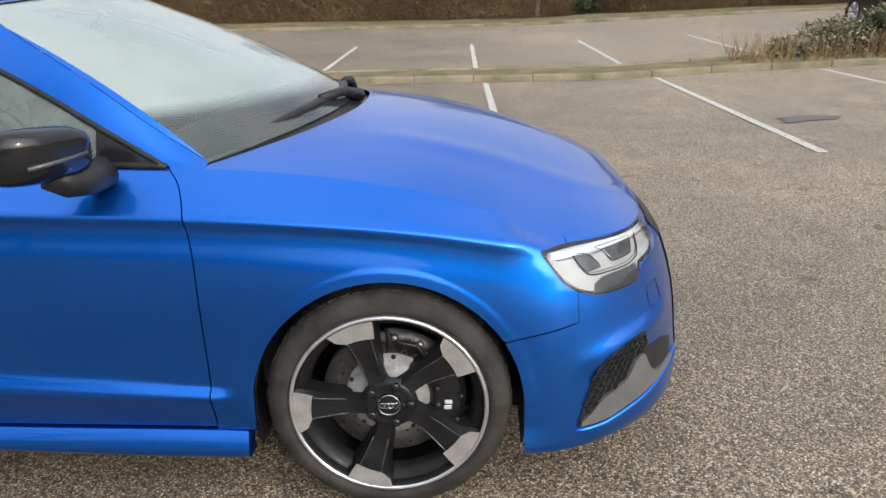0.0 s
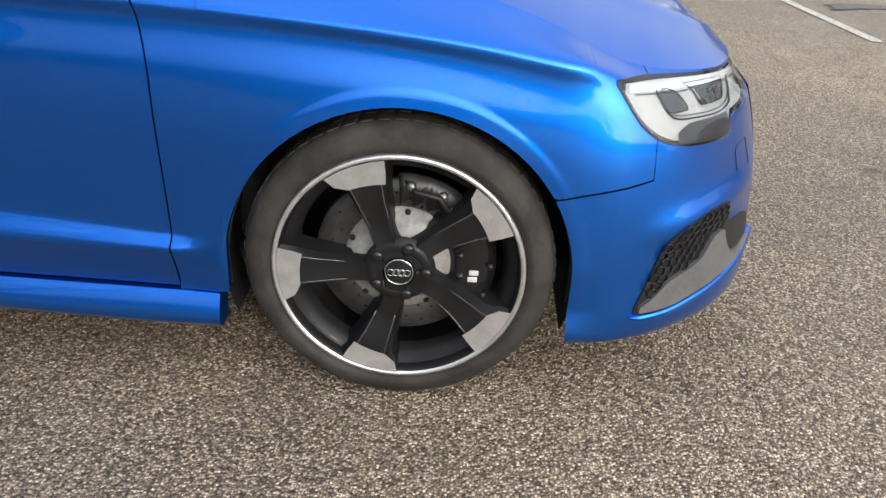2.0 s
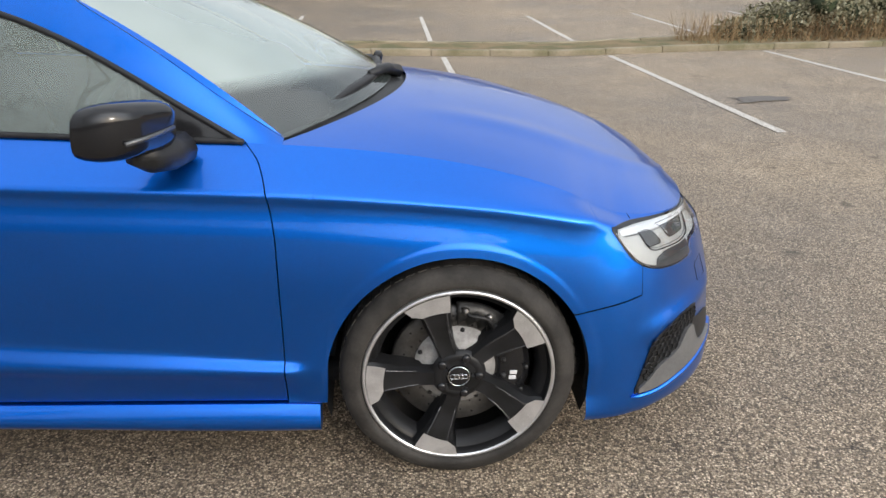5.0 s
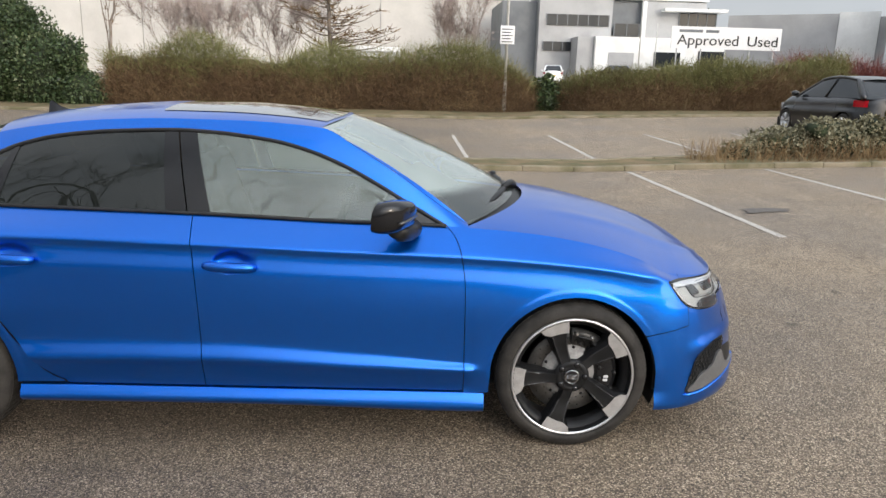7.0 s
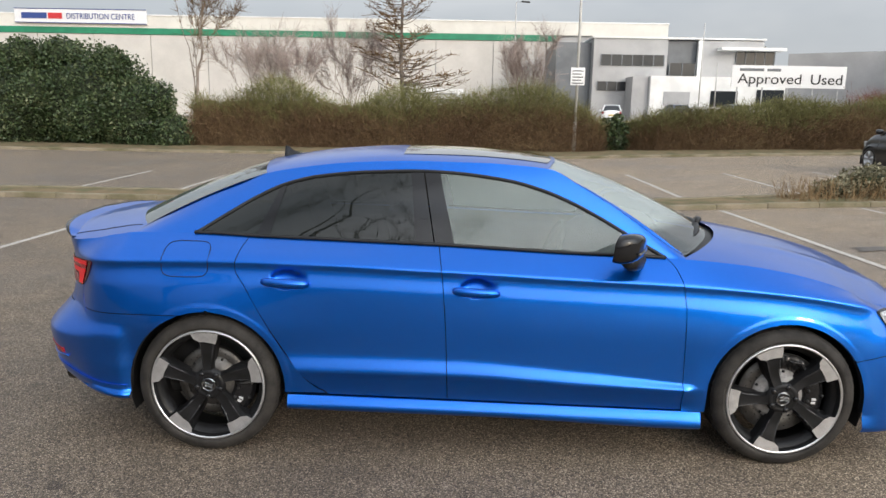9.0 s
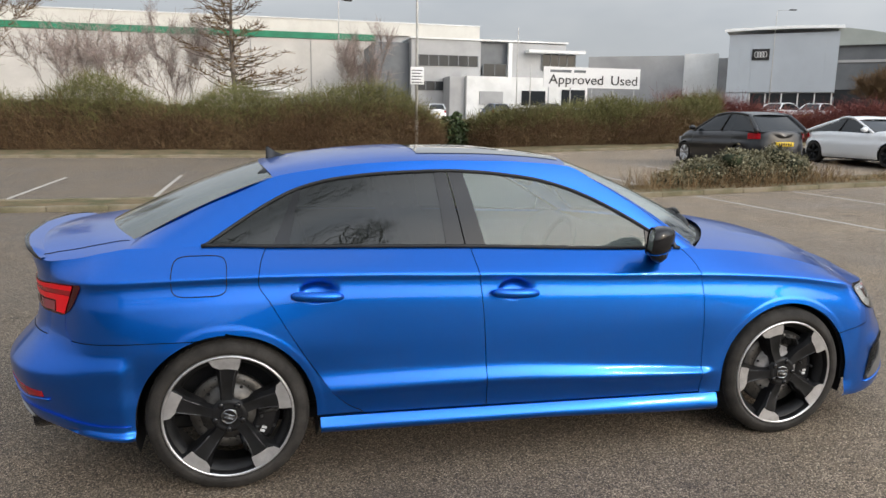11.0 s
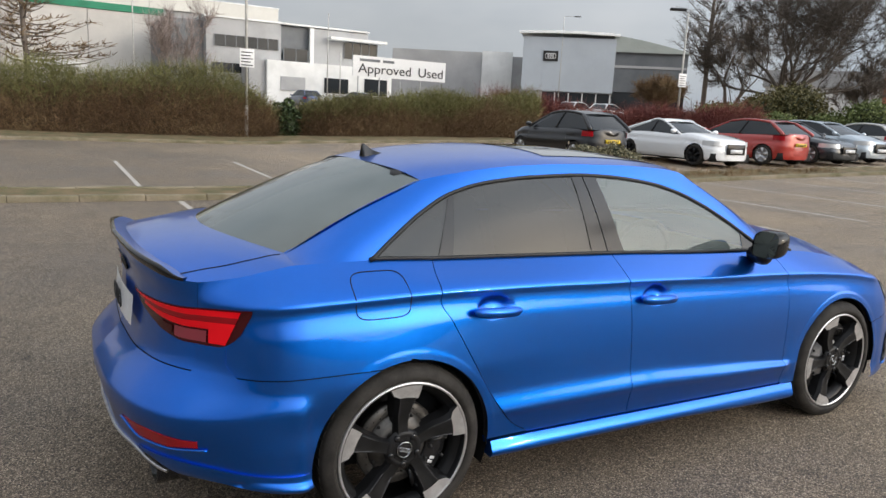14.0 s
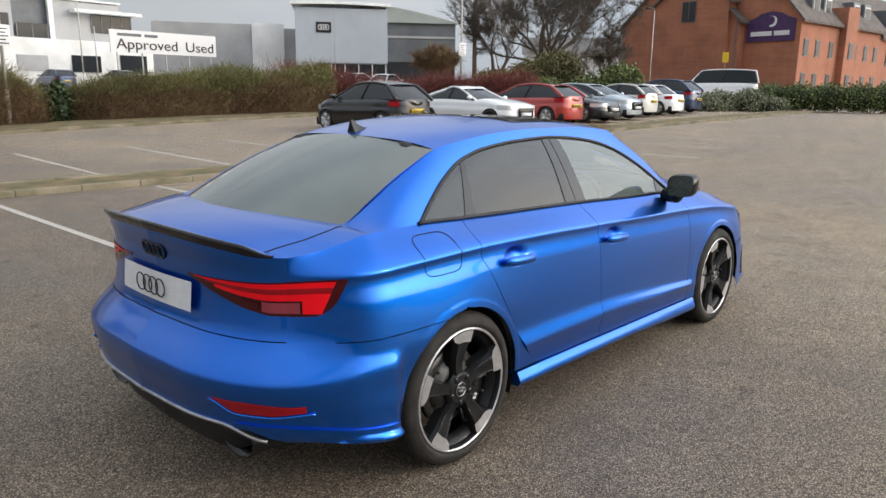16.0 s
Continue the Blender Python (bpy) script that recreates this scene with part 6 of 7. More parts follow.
# lavender-like bush and dry stalks on the island
leafy_shrub("island_bush", [(6.5, 9.75, 0.45, 0.75, 0.35, 0.36), (7.5, 9.75, 0.55, 0.8, 0.38, 0.42), (8.5, 9.8, 0.55, 0.75, 0.38, 0.38), (5.8, 9.7, 0.32, 0.5, 0.3, 0.22), (7.1, 9.6, 0.78, 0.35, 0.28, 0.22), (8.2, 9.7, 0.82, 0.3, 0.28, 0.24)], 15000, 0.058, LEAF_GREY, "wild grey-green lavender bush on the planting strip", 17)
rng = np.random.default_rng(31)
for nm, x0, x1, cnt, hh, lab in (("dry_stalks", 4.6, 9.6, 1500, 0.5, "brown dead stalks round the island bush"), ("leaf_litter", 9.5, 16.5, 1300, 0.26, "low tangle of dead stems on the strip")):
    x = rng.uniform(x0, x1, cnt)
    y = np.array([isl_near(a) + 0.2 for a in x]) + rng.uniform(0, 0.8, cnt)
    p0 = np.stack([x, y, np.array([ground_z(a, b) for a, b in zip(x, y)]) + 0.05], 1)
    p1 = p0 + np.stack([rng.normal(0, 0.14, cnt), rng.normal(0, 0.10, cnt), rng.uniform(0.15, 1, cnt) * hh], 1)
    tagged(new(nm, quads_mesh(nm, ribbons(p0, p1, np.full(cnt, 0.010), rng), DRY_GRASS)), lab, "stalks", kind="stuff")
# trees by the hotel and those mirrored in the windows
bare_tree("oak_tree", (52.6, 37.9), 19.6, 0.95, 137, BARK_DARK, BARK_DARK, "spreading leafless oak tree with twisted limbs", 1, 0.26, 5, 10, 1.15, 0.26, 0.026, 0.0, 0.030, 15, 0.82, 0.22, (8, 18, 36, 56, 80))
bare_tree("lime_tree", (57.5, 46.0), 15.5, 0.7, 43, BARK, BARK_PALE, "tall leafless lime tree with fine twigs", 2, 0.28, 5, 6, 1.0, 0.5, 0.024)
larch_tree((53.2, 46.0), 20.5, 44, "lime_tree", "tall straight leafless lime tree with fine side branches", 4.6, 2.2, (0.15, 0.9), BARK_DARK, 0.55)
bare_tree("ash_tree", (40.4, 40.2), 5.5, 0.8, 47, BARK, TWIG_BROWN, "small leafless ash tree behind the hedge", 3, 0.28, 4, 7, 0.9, 0.4, 0.035)
bare_tree("ash_tree", (64.0, 36.5), 9.0, 0.8, 48, BARK, BARK, "small leafless ash tree beside the brick hotel", 3, 0.28, 4, 7, 0.9, 0.4, 0.035)
bare_tree("plane_tree", (-8.4, -13.2), 15.5, 0.85, 51, BARK_DARK, BARK_DARK, "tall leafless plane tree beside the car park", 1, 0.42, 5, 4, 0.7, 0.3, 0.02, 0.0, 0.018, 6, 0.55)
# unseen hedge, added so the car's flank mirrors a dark band
twig_hedge("hedge", [(-45, -19, 1.5, 3.2), (-20, -20, 1.6, 3.4), (0, -20, 1.6, 3.1), (20, -20, 1.6, 3.0), (45, -17, 1.5, 3.2)], 9000, TWIG_BROWN, "unseen brown leafless hedge added as a dark band for the car's reflections", 61, 0.05, (0.6, 1.4), 0.5)
leafy_shrub("conifer_tree", [(71.5, 171.7, 1.6 + 1.9 * k, 4.6 - 0.48 * k, 4.6 - 0.48 * k, 2.2) for k in range(9)], 4500, 0.9, LEAF_DARK, "small dark pointed conifer behind the showroom", 71, True, "tree")


# ---- street furniture ----
GALV = stained("galvanised_steel", (0.42, 0.43, 0.44), (0.33, 0.34, 0.35), 0.5, 0.6, 4, 60)
PALE_POST = stained("pale_grey_post", (0.55, 0.54, 0.51), (0.42, 0.41, 0.38), 0.6, 0, 4, 60)


def lamp_column(x, y, h, arm, heading, sign_z, label, head=True, wide=0.13):
    g = ground_z(x, y)
    lamp = thing("lamp_column", label, "lamp post", pose(x, y, g, 0, 0, heading))
    bm = bmesh.new()
    tube(bm, [(0, 0, -0.1), (0, 0, 1.2)], 0.075, 10)
    tube(bm, [(0, 0, 1.2), (0, 0, h)], [0.055, 0.04], 10)
    part("column", bm, PALE_POST, lamp)
    if head:
        bm = bmesh.new()
        tube(bm, [(0, 0, h), (0.1, 0, h + 0.06), (arm, 0, h + 0.12)], 0.03, 8)
        part("arm", bm, GALV, lamp)
        bm = bmesh.new()
        box(bm, arm - 0.1 - wide, arm + 0.42 + wide, -wide, wide, h + 0.06, h + 0.18, 0.04)
        part("lantern", bm, SATIN_BLACK, lamp, "dark flat lantern")
    if sign_z:
        bm = bmesh.new()
        box(bm, -0.26, 0.26, -0.095, -0.075, sign_z - 0.32, sign_z + 0.32, 0.006)
        sg = part("notice_board", bm, PLATE_WHITE, lamp, "white parking notice", at=pose(0, 0, 0, 0, 0, -heading))
        bm = bmesh.new()
        for k in range(5):
            box(bm, -0.2, 0.2 - 0.07 * (k % 2), -0.099, -0.096, sign_z + 0.18 - 0.11 * k, sign_z + 0.215 - 0.11 * k)
        part("text_bar", bm, INK, sg)
    return lamp


lamp_column(2.92, 23.1, 8.2, 0.8, 90, 2.85, "tall pale steel lamp column with white notice")
lamp_column(24.05, 22.4, 6.2, 0.35, 150, 3.0, "steel lamp column with flat head and notice")
lamp_column(50.9, 25.2, 7.2, 0.3, 160, 0, "thin lamp column in front of the hotel")
lamp_column(19.7, 60.0, 8.4, 0.0, 0, 0, "tall slim mast beside the showroom", False)
lamp_column(3.4, 60.0, 10.3, 0.7, 20, 0, "tall street lamp in front of the warehouse")
lamp_column(55.2, 71.0, 13.2, 1.6, -20, 0, "street lamp beside the blue-grey showroom")
lamp_column(6.0, -8.0, 5.6, 0.4, -60, 0, "steel lamp column with a flat dark head", True, 0.34)
lamp_column(22.5, 64.0, 5.4, 0.0, 0, 0, "short mast in the dealer's yard", False)

# ---- buildings ----
RENDER_WHITE = stained("offwhite_cladding", (0.56, 0.535, 0.495), (0.48, 0.46, 0.425), 0.7, 0, 0.15, 3.0, 0, 0.05, grain=0.12)
PARAPET = stained("cream_parapet", (0.66, 0.64, 0.58), (0.60, 0.575, 0.52), 0.7, 0, 0.3, 4, grain=0.12)
GREY_PANEL = stained("grey_panel", (0.40, 0.40, 0.40), (0.33, 0.33, 0.33), 0.6, 0, 0.3, 5, grain=0.12)
DARK_PANEL = stained("dark_grey_panel", (0.15, 0.16, 0.17), (0.11, 0.12, 0.13), 0.5, 0, 0.4, 5, grain=0.12)
WHITE_WALL = stained("white_wall", (0.80, 0.80, 0.78), (0.68, 0.68, 0.66), 0.7, 0, 0.4, 5, grain=0.12)
BLUE_GREY = stained("blue_grey_cladding", (0.50, 0.545, 0.59), (0.46, 0.50, 0.545), 0.5, 0.1, 0.2, 0.6, grain=0.12)
WING_ROOF = stained("pale_green_grey_roof", (0.42, 0.45, 0.42), (0.36, 0.39, 0.36), 0.5, 0.2, 0.3, 4, grain=0.12)
GREEN_BAND = stained("green_fascia", (0.02, 0.22, 0.115), (0.015, 0.17, 0.09), 0.6, 0, 0.5, 5, grain=0.12)
PURPLE = stained("purple_sign", (0.075, 0.030, 0.115), (0.055, 0.022, 0.09), 0.5, 0, 2, 20)
ROOF_TILE = stained("brown_roof_tiles", (0.14, 0.115, 0.10), (0.09, 0.075, 0.065), 0.85, 0, 1.2, 12, 0, 0.5)
BRICK = mat("orange_red_brick", 0.85, 0, (0.35, 0.14, 0.08))
v = coords(BRICK)
br = node(BRICK, "ShaderNodeTexBrick", Scale=1.0)
mpb = node(BRICK, "ShaderNodeMapping", Rotation=(radians(90), 0, 0))
link(BRICK, v, mpb.inputs["Vector"])
link(BRICK, mpb.outputs[0], br.inputs["Vector"])
for k, val in (("Brick Width", 0.225), ("Row Height", 0.075), ("Mortar Size", 0.010), ("Color1", (0.43, 0.160, 0.085, 1)), ("Color2", (0.33, 0.118, 0.065, 1)), ("Mortar", (0.36, 0.18, 0.12, 1))):
    br.inputs[k].default_value = val
colour(BRICK, blend(BRICK, br.outputs[0], ramp(BRICK, noise_tex(BRICK, v, 0.5), (0.3, (0.8, 0.8, 0.8)), (0.7, (1.12, 1.1, 1.08))), 1.0, "MULTIPLY"))


def bpart(nm, parent, m, x0, x1, y0, y1, z0, z1, label="", bevel=0.0):
    bm = bmesh.new()
    box(bm, x0, x1, y0, y1, z0, z1, bevel)
    return part(nm, bm, m, parent, label, True)


def lettering(nm, text, size, material, parent, at, label=""):
    cu = bpy.data.curves.new(nm, "FONT")
    cu.body, cu.size, cu.extrude, cu.align_x = text, size, 0.02, "LEFT"
    ob = new(nm, cu)
    dg = bpy.context.evaluated_depsgraph_get()
    me = bpy.data.meshes.new_from_object(ob.evaluated_get(dg))
    bpy.data.objects.remove(ob)
    me.materials.append(material)
    o2 = new(nm, me)
    o2.parent, o2.matrix_basis = parent, at
    if label:
        o2["label"] = label
    return o2


def grown(k):
    """A pose that carries a far building outwards from the car park and enlarges it."""
    return Matrix.Translation((-2, -3.6, 1.55)) @ Matrix.Scale(k, 4) @ Matrix.Translation((2, 3.6, -1.55))


# warehouse
wh = thing("warehouse", "long cream distribution warehouse with green fascia stripe", "building", grown(1.5))
for k in range(12):
    x0 = -70 + 97.7 * k / 12
    bpart("wall_panel", wh, RENDER_WHITE, x0 + 0.05, x0 + 97.7 / 12 - 0.05, 100, 100.4, -1, 12.4)
bpart("wall", wh, GREY_PANEL, -70, 27.7, 100.35, 140, -1, 14.2)
bpart("fascia_stripe", wh, GREEN_BAND, -70, 12.3, 99.85, 100.3, 12.45, 13.3, "green stripe")
bpart("parapet", wh, PARAPET, -70, 27.7, 99.9, 100.3, 13.3, 15.0)
bpart("parapet_cap", wh, WHITE_WALL, -70, 27.8, 99.8, 100.5, 15.0, 15.15)
ban = bpart("banner", wh, PLATE_WHITE, -64.6, -45.8, 99.5, 99.8, 13.75, 15.75, "white banner with blue border")
BLUE_INK = mat("blue_ink", 0.5, 0, (0.03, 0.06, 0.22))
RED_INK = mat("red_ink", 0.5, 0, (0.5, 0.03, 0.03))
for z0, z1 in ((13.75, 13.85), (15.65, 15.75)):
    bpart("banner_border", ban, BLUE_INK, -64.6, -45.8, 99.44, 99.49, z0, z1)
bpart("name_bar", ban, BLUE_INK, -63.6, -60.0, 99.44, 99.49, 14.35, 15.15)
bpart("name_bar", ban, RED_INK, -59.8, -57.8, 99.44, 99.49, 14.35, 15.15)
lettering("lettering", "DISTRIBUTION CENTRE", 1.12, BLUE_INK, ban, pose(-57.2, 99.44, 14.36, 90, 0, 0) @ Matrix.Diagonal((0.82, 1, 1, 1)), "blue capital lettering")

# grey office block
of = thing("office_block", "grey and white two-storey office block with dark windows", "building", grown(1.5))
bpart("wall", of, GREY_PANEL, 14.7, 23.6, 85, 97, -1, 11.4)
bpart("wall", of, DARK_PANEL, 10.4, 14.65, 86.5, 98, -1, 11.0)
bpart("wall", of, DARK_PANEL, 23.6, 27.3, 85.6, 97, -1, 11.3)
bpart("wall", of, GREY_PANEL, 27.3, 35.1, 85.0, 97, -1, 11.3)
bpart("roof_edge", of, WHITE_WALL, 14.5, 35.3, 84.8, 97.2, 11.4, 11.6)
bpart("canopy", of, WHITE_WALL, 29.5, 37.2, 83.5, 86, 10.1, 10.45, "white flat canopy")
bpart("column", of, WHITE_WALL, 27.2, 27.7, 84.7, 85.2, 0, 11.3)
for x0, x1, z0, z1 in ((15.6, 23.2, 8.2, 9.5), (15.3, 18.9, 5.2, 6.3), (19.4, 23.2, 5.2, 6.3), (23.9, 27.0, 5.9, 8.6), (31.8, 36.4, 8.0, 10.1)):
    w = bpart("window", of, GLASS_FAR, x0, x1, 84.9, 85.1, z0, z1)
    n = max(2, round((x1 - x0) / 1.3))
    for k in range(n + 1):
        xx = x0 + (x1 - x0) * k / n
        bpart("window_bar", w, DARK_PANEL, xx - 0.05, xx + 0.05, 84.84, 84.9, z0, z1)

# low white showroom with the sales sign
sh = thing("showroom", "low white showroom with dark openings", "building", grown(1.72))
bpart("wall", sh, WHITE_WALL, 17.8, 33.5, 70, 80, -1, 6.15)
bpart("wall", sh, GREY_PANEL, 16.1, 17.75, 70.6, 80, -1, 6.1)
bpart("wall", sh, WHITE_WALL, 33.5, 38.0, 71, 80, -1, 5.6)
for x0, x1, z0, z1, m in ((19.2, 21.8, 3.2, 4.6, GREY_PANEL), (23.9, 26.6, 3.2, 4.75, GLASS_FAR), (28.5, 31.2, 3.2, 4.95, GLASS_FAR), (34.2, 36.9, 3.0, 4.8, GLASS_FAR)):
    bpart("window", sh, m, x0, x1, 69.9, 70.15 if x0 < 33 else 71.1, z0, z1)
sg = thing("sales_sign", "white hoarding with black lettering on posts", "sign", pose(24.65, 66.0, 0, 0, 0, 0))
bpart("panel", sg, PLATE_WHITE, 0, 10.8, 0, 0.12, 5.0, 7.05)
for k in range(5):
    bpart("post", sg, GALV, 0.6 + 2.4 * k, 0.7 + 2.4 * k, 0.15, 0.25, 0, 6.8)
for word, x in (("Approved", 0.55), ("Used", 7.4)):
    lettering("lettering", word, 1.35, INK, sg, pose(x, -0.03, 5.35, 90, 0, 0) @ Matrix.Diagonal((1.12, 1, 1, 1)), "black lettering")
bpart("name_bar", sg, DARK_PANEL, 0.7, 3.0, -0.02, 0.0, 6.50, 6.76)
bpart("name_bar", sg, DARK_PANEL, 3.3, 4.6, -0.02, 0.0, 6.50, 6.76)
sg2 = thing("small_sign", "small white roadside sign above the hedge", "sign", pose(-3.75, 40, 0))
bpart("panel", sg2, PLATE_WHITE, 0, 2.6, 0, 0.1, 2.7, 3.3)
bpart("post", sg2, GALV, 0.3, 0.4, 0.1, 0.2, 0, 3.2)
bpart("text_bar", sg2, GREY_PANEL, 0.3, 2.2, -0.03, 0, 2.9, 3.05)


def wall_frame(ax, ay, bx, by):
    """A pose whose x axis runs from a to b along a facade, seen from its front (-y)."""
    return Matrix.Translation((ax, ay, 0)) @ Matrix.Rotation(math.atan2(by - ay, bx - ax), 4, "Z"), math.hypot(bx - ax, by - ay)


# grey unit and blue-grey showroom
m1, L1 = wall_frame(43.4, 96.3, 62.2, 84.8)
un = thing("trade_unit", "long pale grey trade unit with white end", "building", m1)
bpart("wall", un, GREY_PANEL, 0, 13.4, 0, 15, -1, 11.0)
bpart("wall", un, WHITE_WALL, 13.45, 18.0, -0.1, 15, -1, 11.2)
bpart("wall", un, GREY_PANEL, 18.05, L1 + 3, 0.2, 15, -1, 10.6)
m2, L2 = wall_frame(51.4, 74.1, 60.4, 66.7)
sr = thing("metal_showroom", "blue-grey metal showroom with curved roof and glazed base", "building", m2)
for k in range(9):
    bpart("cladding_panel", sr, BLUE_GREY, L2 * k / 9 + 0.003, L2 * (k + 1) / 9 - 0.003, 0, 0.3, 5.3, 12.0)
bpart("wall", sr, BLUE_GREY, 0.0, L2, 0.25, 14, 5.2, 11.9)
bm = bmesh.new()
n = 16
rows = [[bm.verts.new((-0.6 + (L2 + 1.0) * k / n, y, 12.1 + 0.35 * math.sin(math.pi * (0.2 + 0.6 * k / n)) - 0.05 * k / n + dz)) for y, dz in ((-0.5, 0), (-0.5, 0.35), (14.5, 0.35))] for k in range(n + 1)]
for p, q in zip(rows, rows[1:]):
    for j in range(2):
        bm.faces.new((p[j], q[j], q[j + 1], p[j + 1]))
part("curved_roof", bm, WHITE_WALL, sr)
bpart("glazing", sr, GLASS_FAR, 2.6, L2 - 0.2, 0.4, 13, 0, 5.2)
for k in range(6):
    bpart("mullion", sr, WHITE_WALL, 2.6 + (L2 - 2.9) * k / 5, 2.75 + (L2 - 2.9) * k / 5, 0.3, 0.45, 0, 5.2)
bpart("wall", sr, BLUE_GREY, 0, 2.55, 0.1, 13, -1, 5.2)
bpart("side_wing", sr, DARK_PANEL, L2 + 0.05, L2 + 9, 1.0, 14, 5.6, 10.6)
bpart("side_wing", sr, GREY_PANEL, L2 + 0.05, L2 + 9, 0.9, 1.3, 8.6, 8.9)
bm = bmesh.new()
grid(bm, lambda u, w: Vector((L2 - 0.2 + 9.6 * u, 0.6 + 13.6 * w, 12.5 - 1.9 * u ** 1.3)), 8, 1)
grid(bm, lambda u, w: Vector((L2 - 0.2 + 9.6 * u, 0.6, 10.5 + (2.0 - 1.9 * u ** 1.3) * w)), 8, 1)
part("wing_roof", bm, WING_ROOF, sr)
bpart("side_glazing", sr, GLASS_FAR, L2 + 0.05, L2 + 9, 1.2, 13, -1, 5.6)
lg = bpart("logo_board", sr, INK, 2.6, 4.5, -0.08, 0.0, 9.0, 10.3, "black square board with white rings")
bm = bmesh.new()
for k in range(4):
    tube(bm, [(3.10 + 0.30 * k + 0.22 * math.cos(a), -0.11, 9.65 + 0.32 * math.sin(a)) for a in [2 * math.pi * q / 20 for q in range(21)]], 0.045, 5, False)
part("logo_ring", bm, PLATE_WHITE, lg)
un2 = thing("far_unit", "far white industrial unit between bare trees", "building", pose(92, 68, 0, 0, 0, -57))
bpart("wall", un2, WHITE_WALL, 0, 16, 0, 10, 0, 8.2)
bpart("roof", un2, GREY_PANEL, -0.4, 16.4, -0.4, 10.4, 8.2, 10.6)

# brick hotel
m3 = Matrix(((0.99, 0.14, 0, 71.8), (-0.14, 0.99, 0, 20.9), (0, 0, 1, 0.8), (0, 0, 0, 1)))
ho = thing("brick_hotel", "orange-red brick hotel with steep gables and tiled roof", "building", m3)


def gable(parent, t0, t1, u0, u1, eave, apex, over=0.45):
    """A gabled brick block: end wall at u0 facing -u, ridge along u."""
    tm = (t0 + t1) / 2
    bm = bmesh.new()
    a = [bm.verts.new((u0, t, z)) for t, z in ((t0, -1), (t1, -1), (t1, eave), (tm, apex), (t0, eave))]
    b = [bm.verts.new((u1, t, z)) for t, z in ((t0, -1), (t1, -1), (t1, eave), (tm, apex), (t0, eave))]
    bm.faces.new(a[::-1])
    bm.faces.new(b)
    for i in range(5):
        bm.faces.new((a[i], a[(i + 1) % 5], b[(i + 1) % 5], b[i]))
    part("wall", bm, BRICK, parent, "", True)
    sl = (apex - eave) / (tm - t0)
    for s in (-1, 1):
        bm = bmesh.new()
        te = tm + s * ((tm - t0) + over)
        ze = eave - sl * over
        for dz in (0.03, 0.28):
            grid(bm, lambda u, w: Vector((u0 - over + (u1 - u0 + 2 * over) * u, tm + (te - tm) * w, apex + (ze - apex) * w + dz)), 1, 1)
        vs = bm.verts[:]
        for i, j in ((0, 1), (1, 3), (3, 2), (2, 0)):
            bm.faces.new((vs[i], vs[j], vs[4 + j], vs[4 + i]))
        part("roof", bm, ROOF_TILE, parent, "", True)


HOTEL_GLASS = mat("dark_hotel_glass", 0.35, 0, (0.045, 0.042, 0.042), 0, 0.25)


def hotel_window(parent, u, t, z, w, h, face="t"):
    if face == "t":
        wd = bpart("window", parent, DARK_PANEL, u - 0.06, u + 0.05, t - w / 2, t + w / 2, z, z + h)
        for k in range(2):
            bpart("pane", wd, HOTEL_GLASS, u - 0.09, u - 0.06, t - w / 2 + 0.08 + k * w / 2, t - 0.04 + k * w / 2, z + 0.08, z + h - 0.08)
    else:
        wd = bpart("window", parent, DARK_PANEL, u - w / 2, u + w / 2, t - 0.06, t + 0.05, z, z + h)
        bpart("pane", wd, HOTEL_GLASS, u - w / 2 + 0.08, u + w / 2 - 0.08, t - 0.09, t - 0.06, z + 0.08, z + h - 0.08)
    return wd


gable(ho, 5.6, 20.2, 0, 16, 8.6, 15.4)
gable(ho, -0.2, 9.5, 1.2, 22, 8.6, 14.2)
gable(ho, -0.05, 8.6, 22, 46, 8.0, 13.0)
gable(ho, 6.7, 15.7, -0.5, 1.0, 10.6, 13.9, 0.3)
hotel_window(ho, -0.5, 11.3, 8.7, 1.7, 2.2)
bpart("downpipe", ho, DARK_PANEL, -0.1, 0.0, 5.85, 5.95, -0.5, 8.6)
bm = bmesh.new()
arc = [(0.35, 6.4), (5.35, 6.4), (5.35, 8.5), (4.6, 8.75), (3.9, 9.15), (2.85, 9.35), (1.8, 9.15), (1.1, 8.75), (0.35, 8.5)]
prism(bm, arc, 0.0, 0.15)
for q in bm.verts:
    q.co = Vector((1.05 + q.co.y, q.co.x, q.co.z))
bmesh.ops.recalc_face_normals(bm, faces=bm.faces[:])
ps = part("name_board", bm, PURPLE, ho, "purple arched name board with moon emblem", True)
bm = bmesh.new()
pts = [(2.75 + 0.55 * math.cos(a), 8.35 + 0.55 * math.sin(a)) for a in [radians(-110 + 220 * k / 14) for k in range(15)]] + [(2.62 + 0.44 * math.cos(a), 8.45 + 0.44 * math.sin(a)) for a in [radians(100 - 200 * k / 12) for k in range(13)]]
prism(bm, [(2 * 2.75 - a, b) for a, b in pts], 0.0, 0.05)
for q in bm.verts:
    q.co = Vector((0.99 + q.co.y, q.co.x, q.co.z))
bmesh.ops.recalc_face_normals(bm, faces=bm.faces[:])
part("moon_emblem", bm, PLATE_WHITE, ps, "", True)
for a, b in ((0.9, 3.1), (3.35, 4.9)):
    bpart("name_bar", ps, PLATE_WHITE, 0.98, 1.05, 5.75 - b, 5.75 - a, 6.95, 7.4)
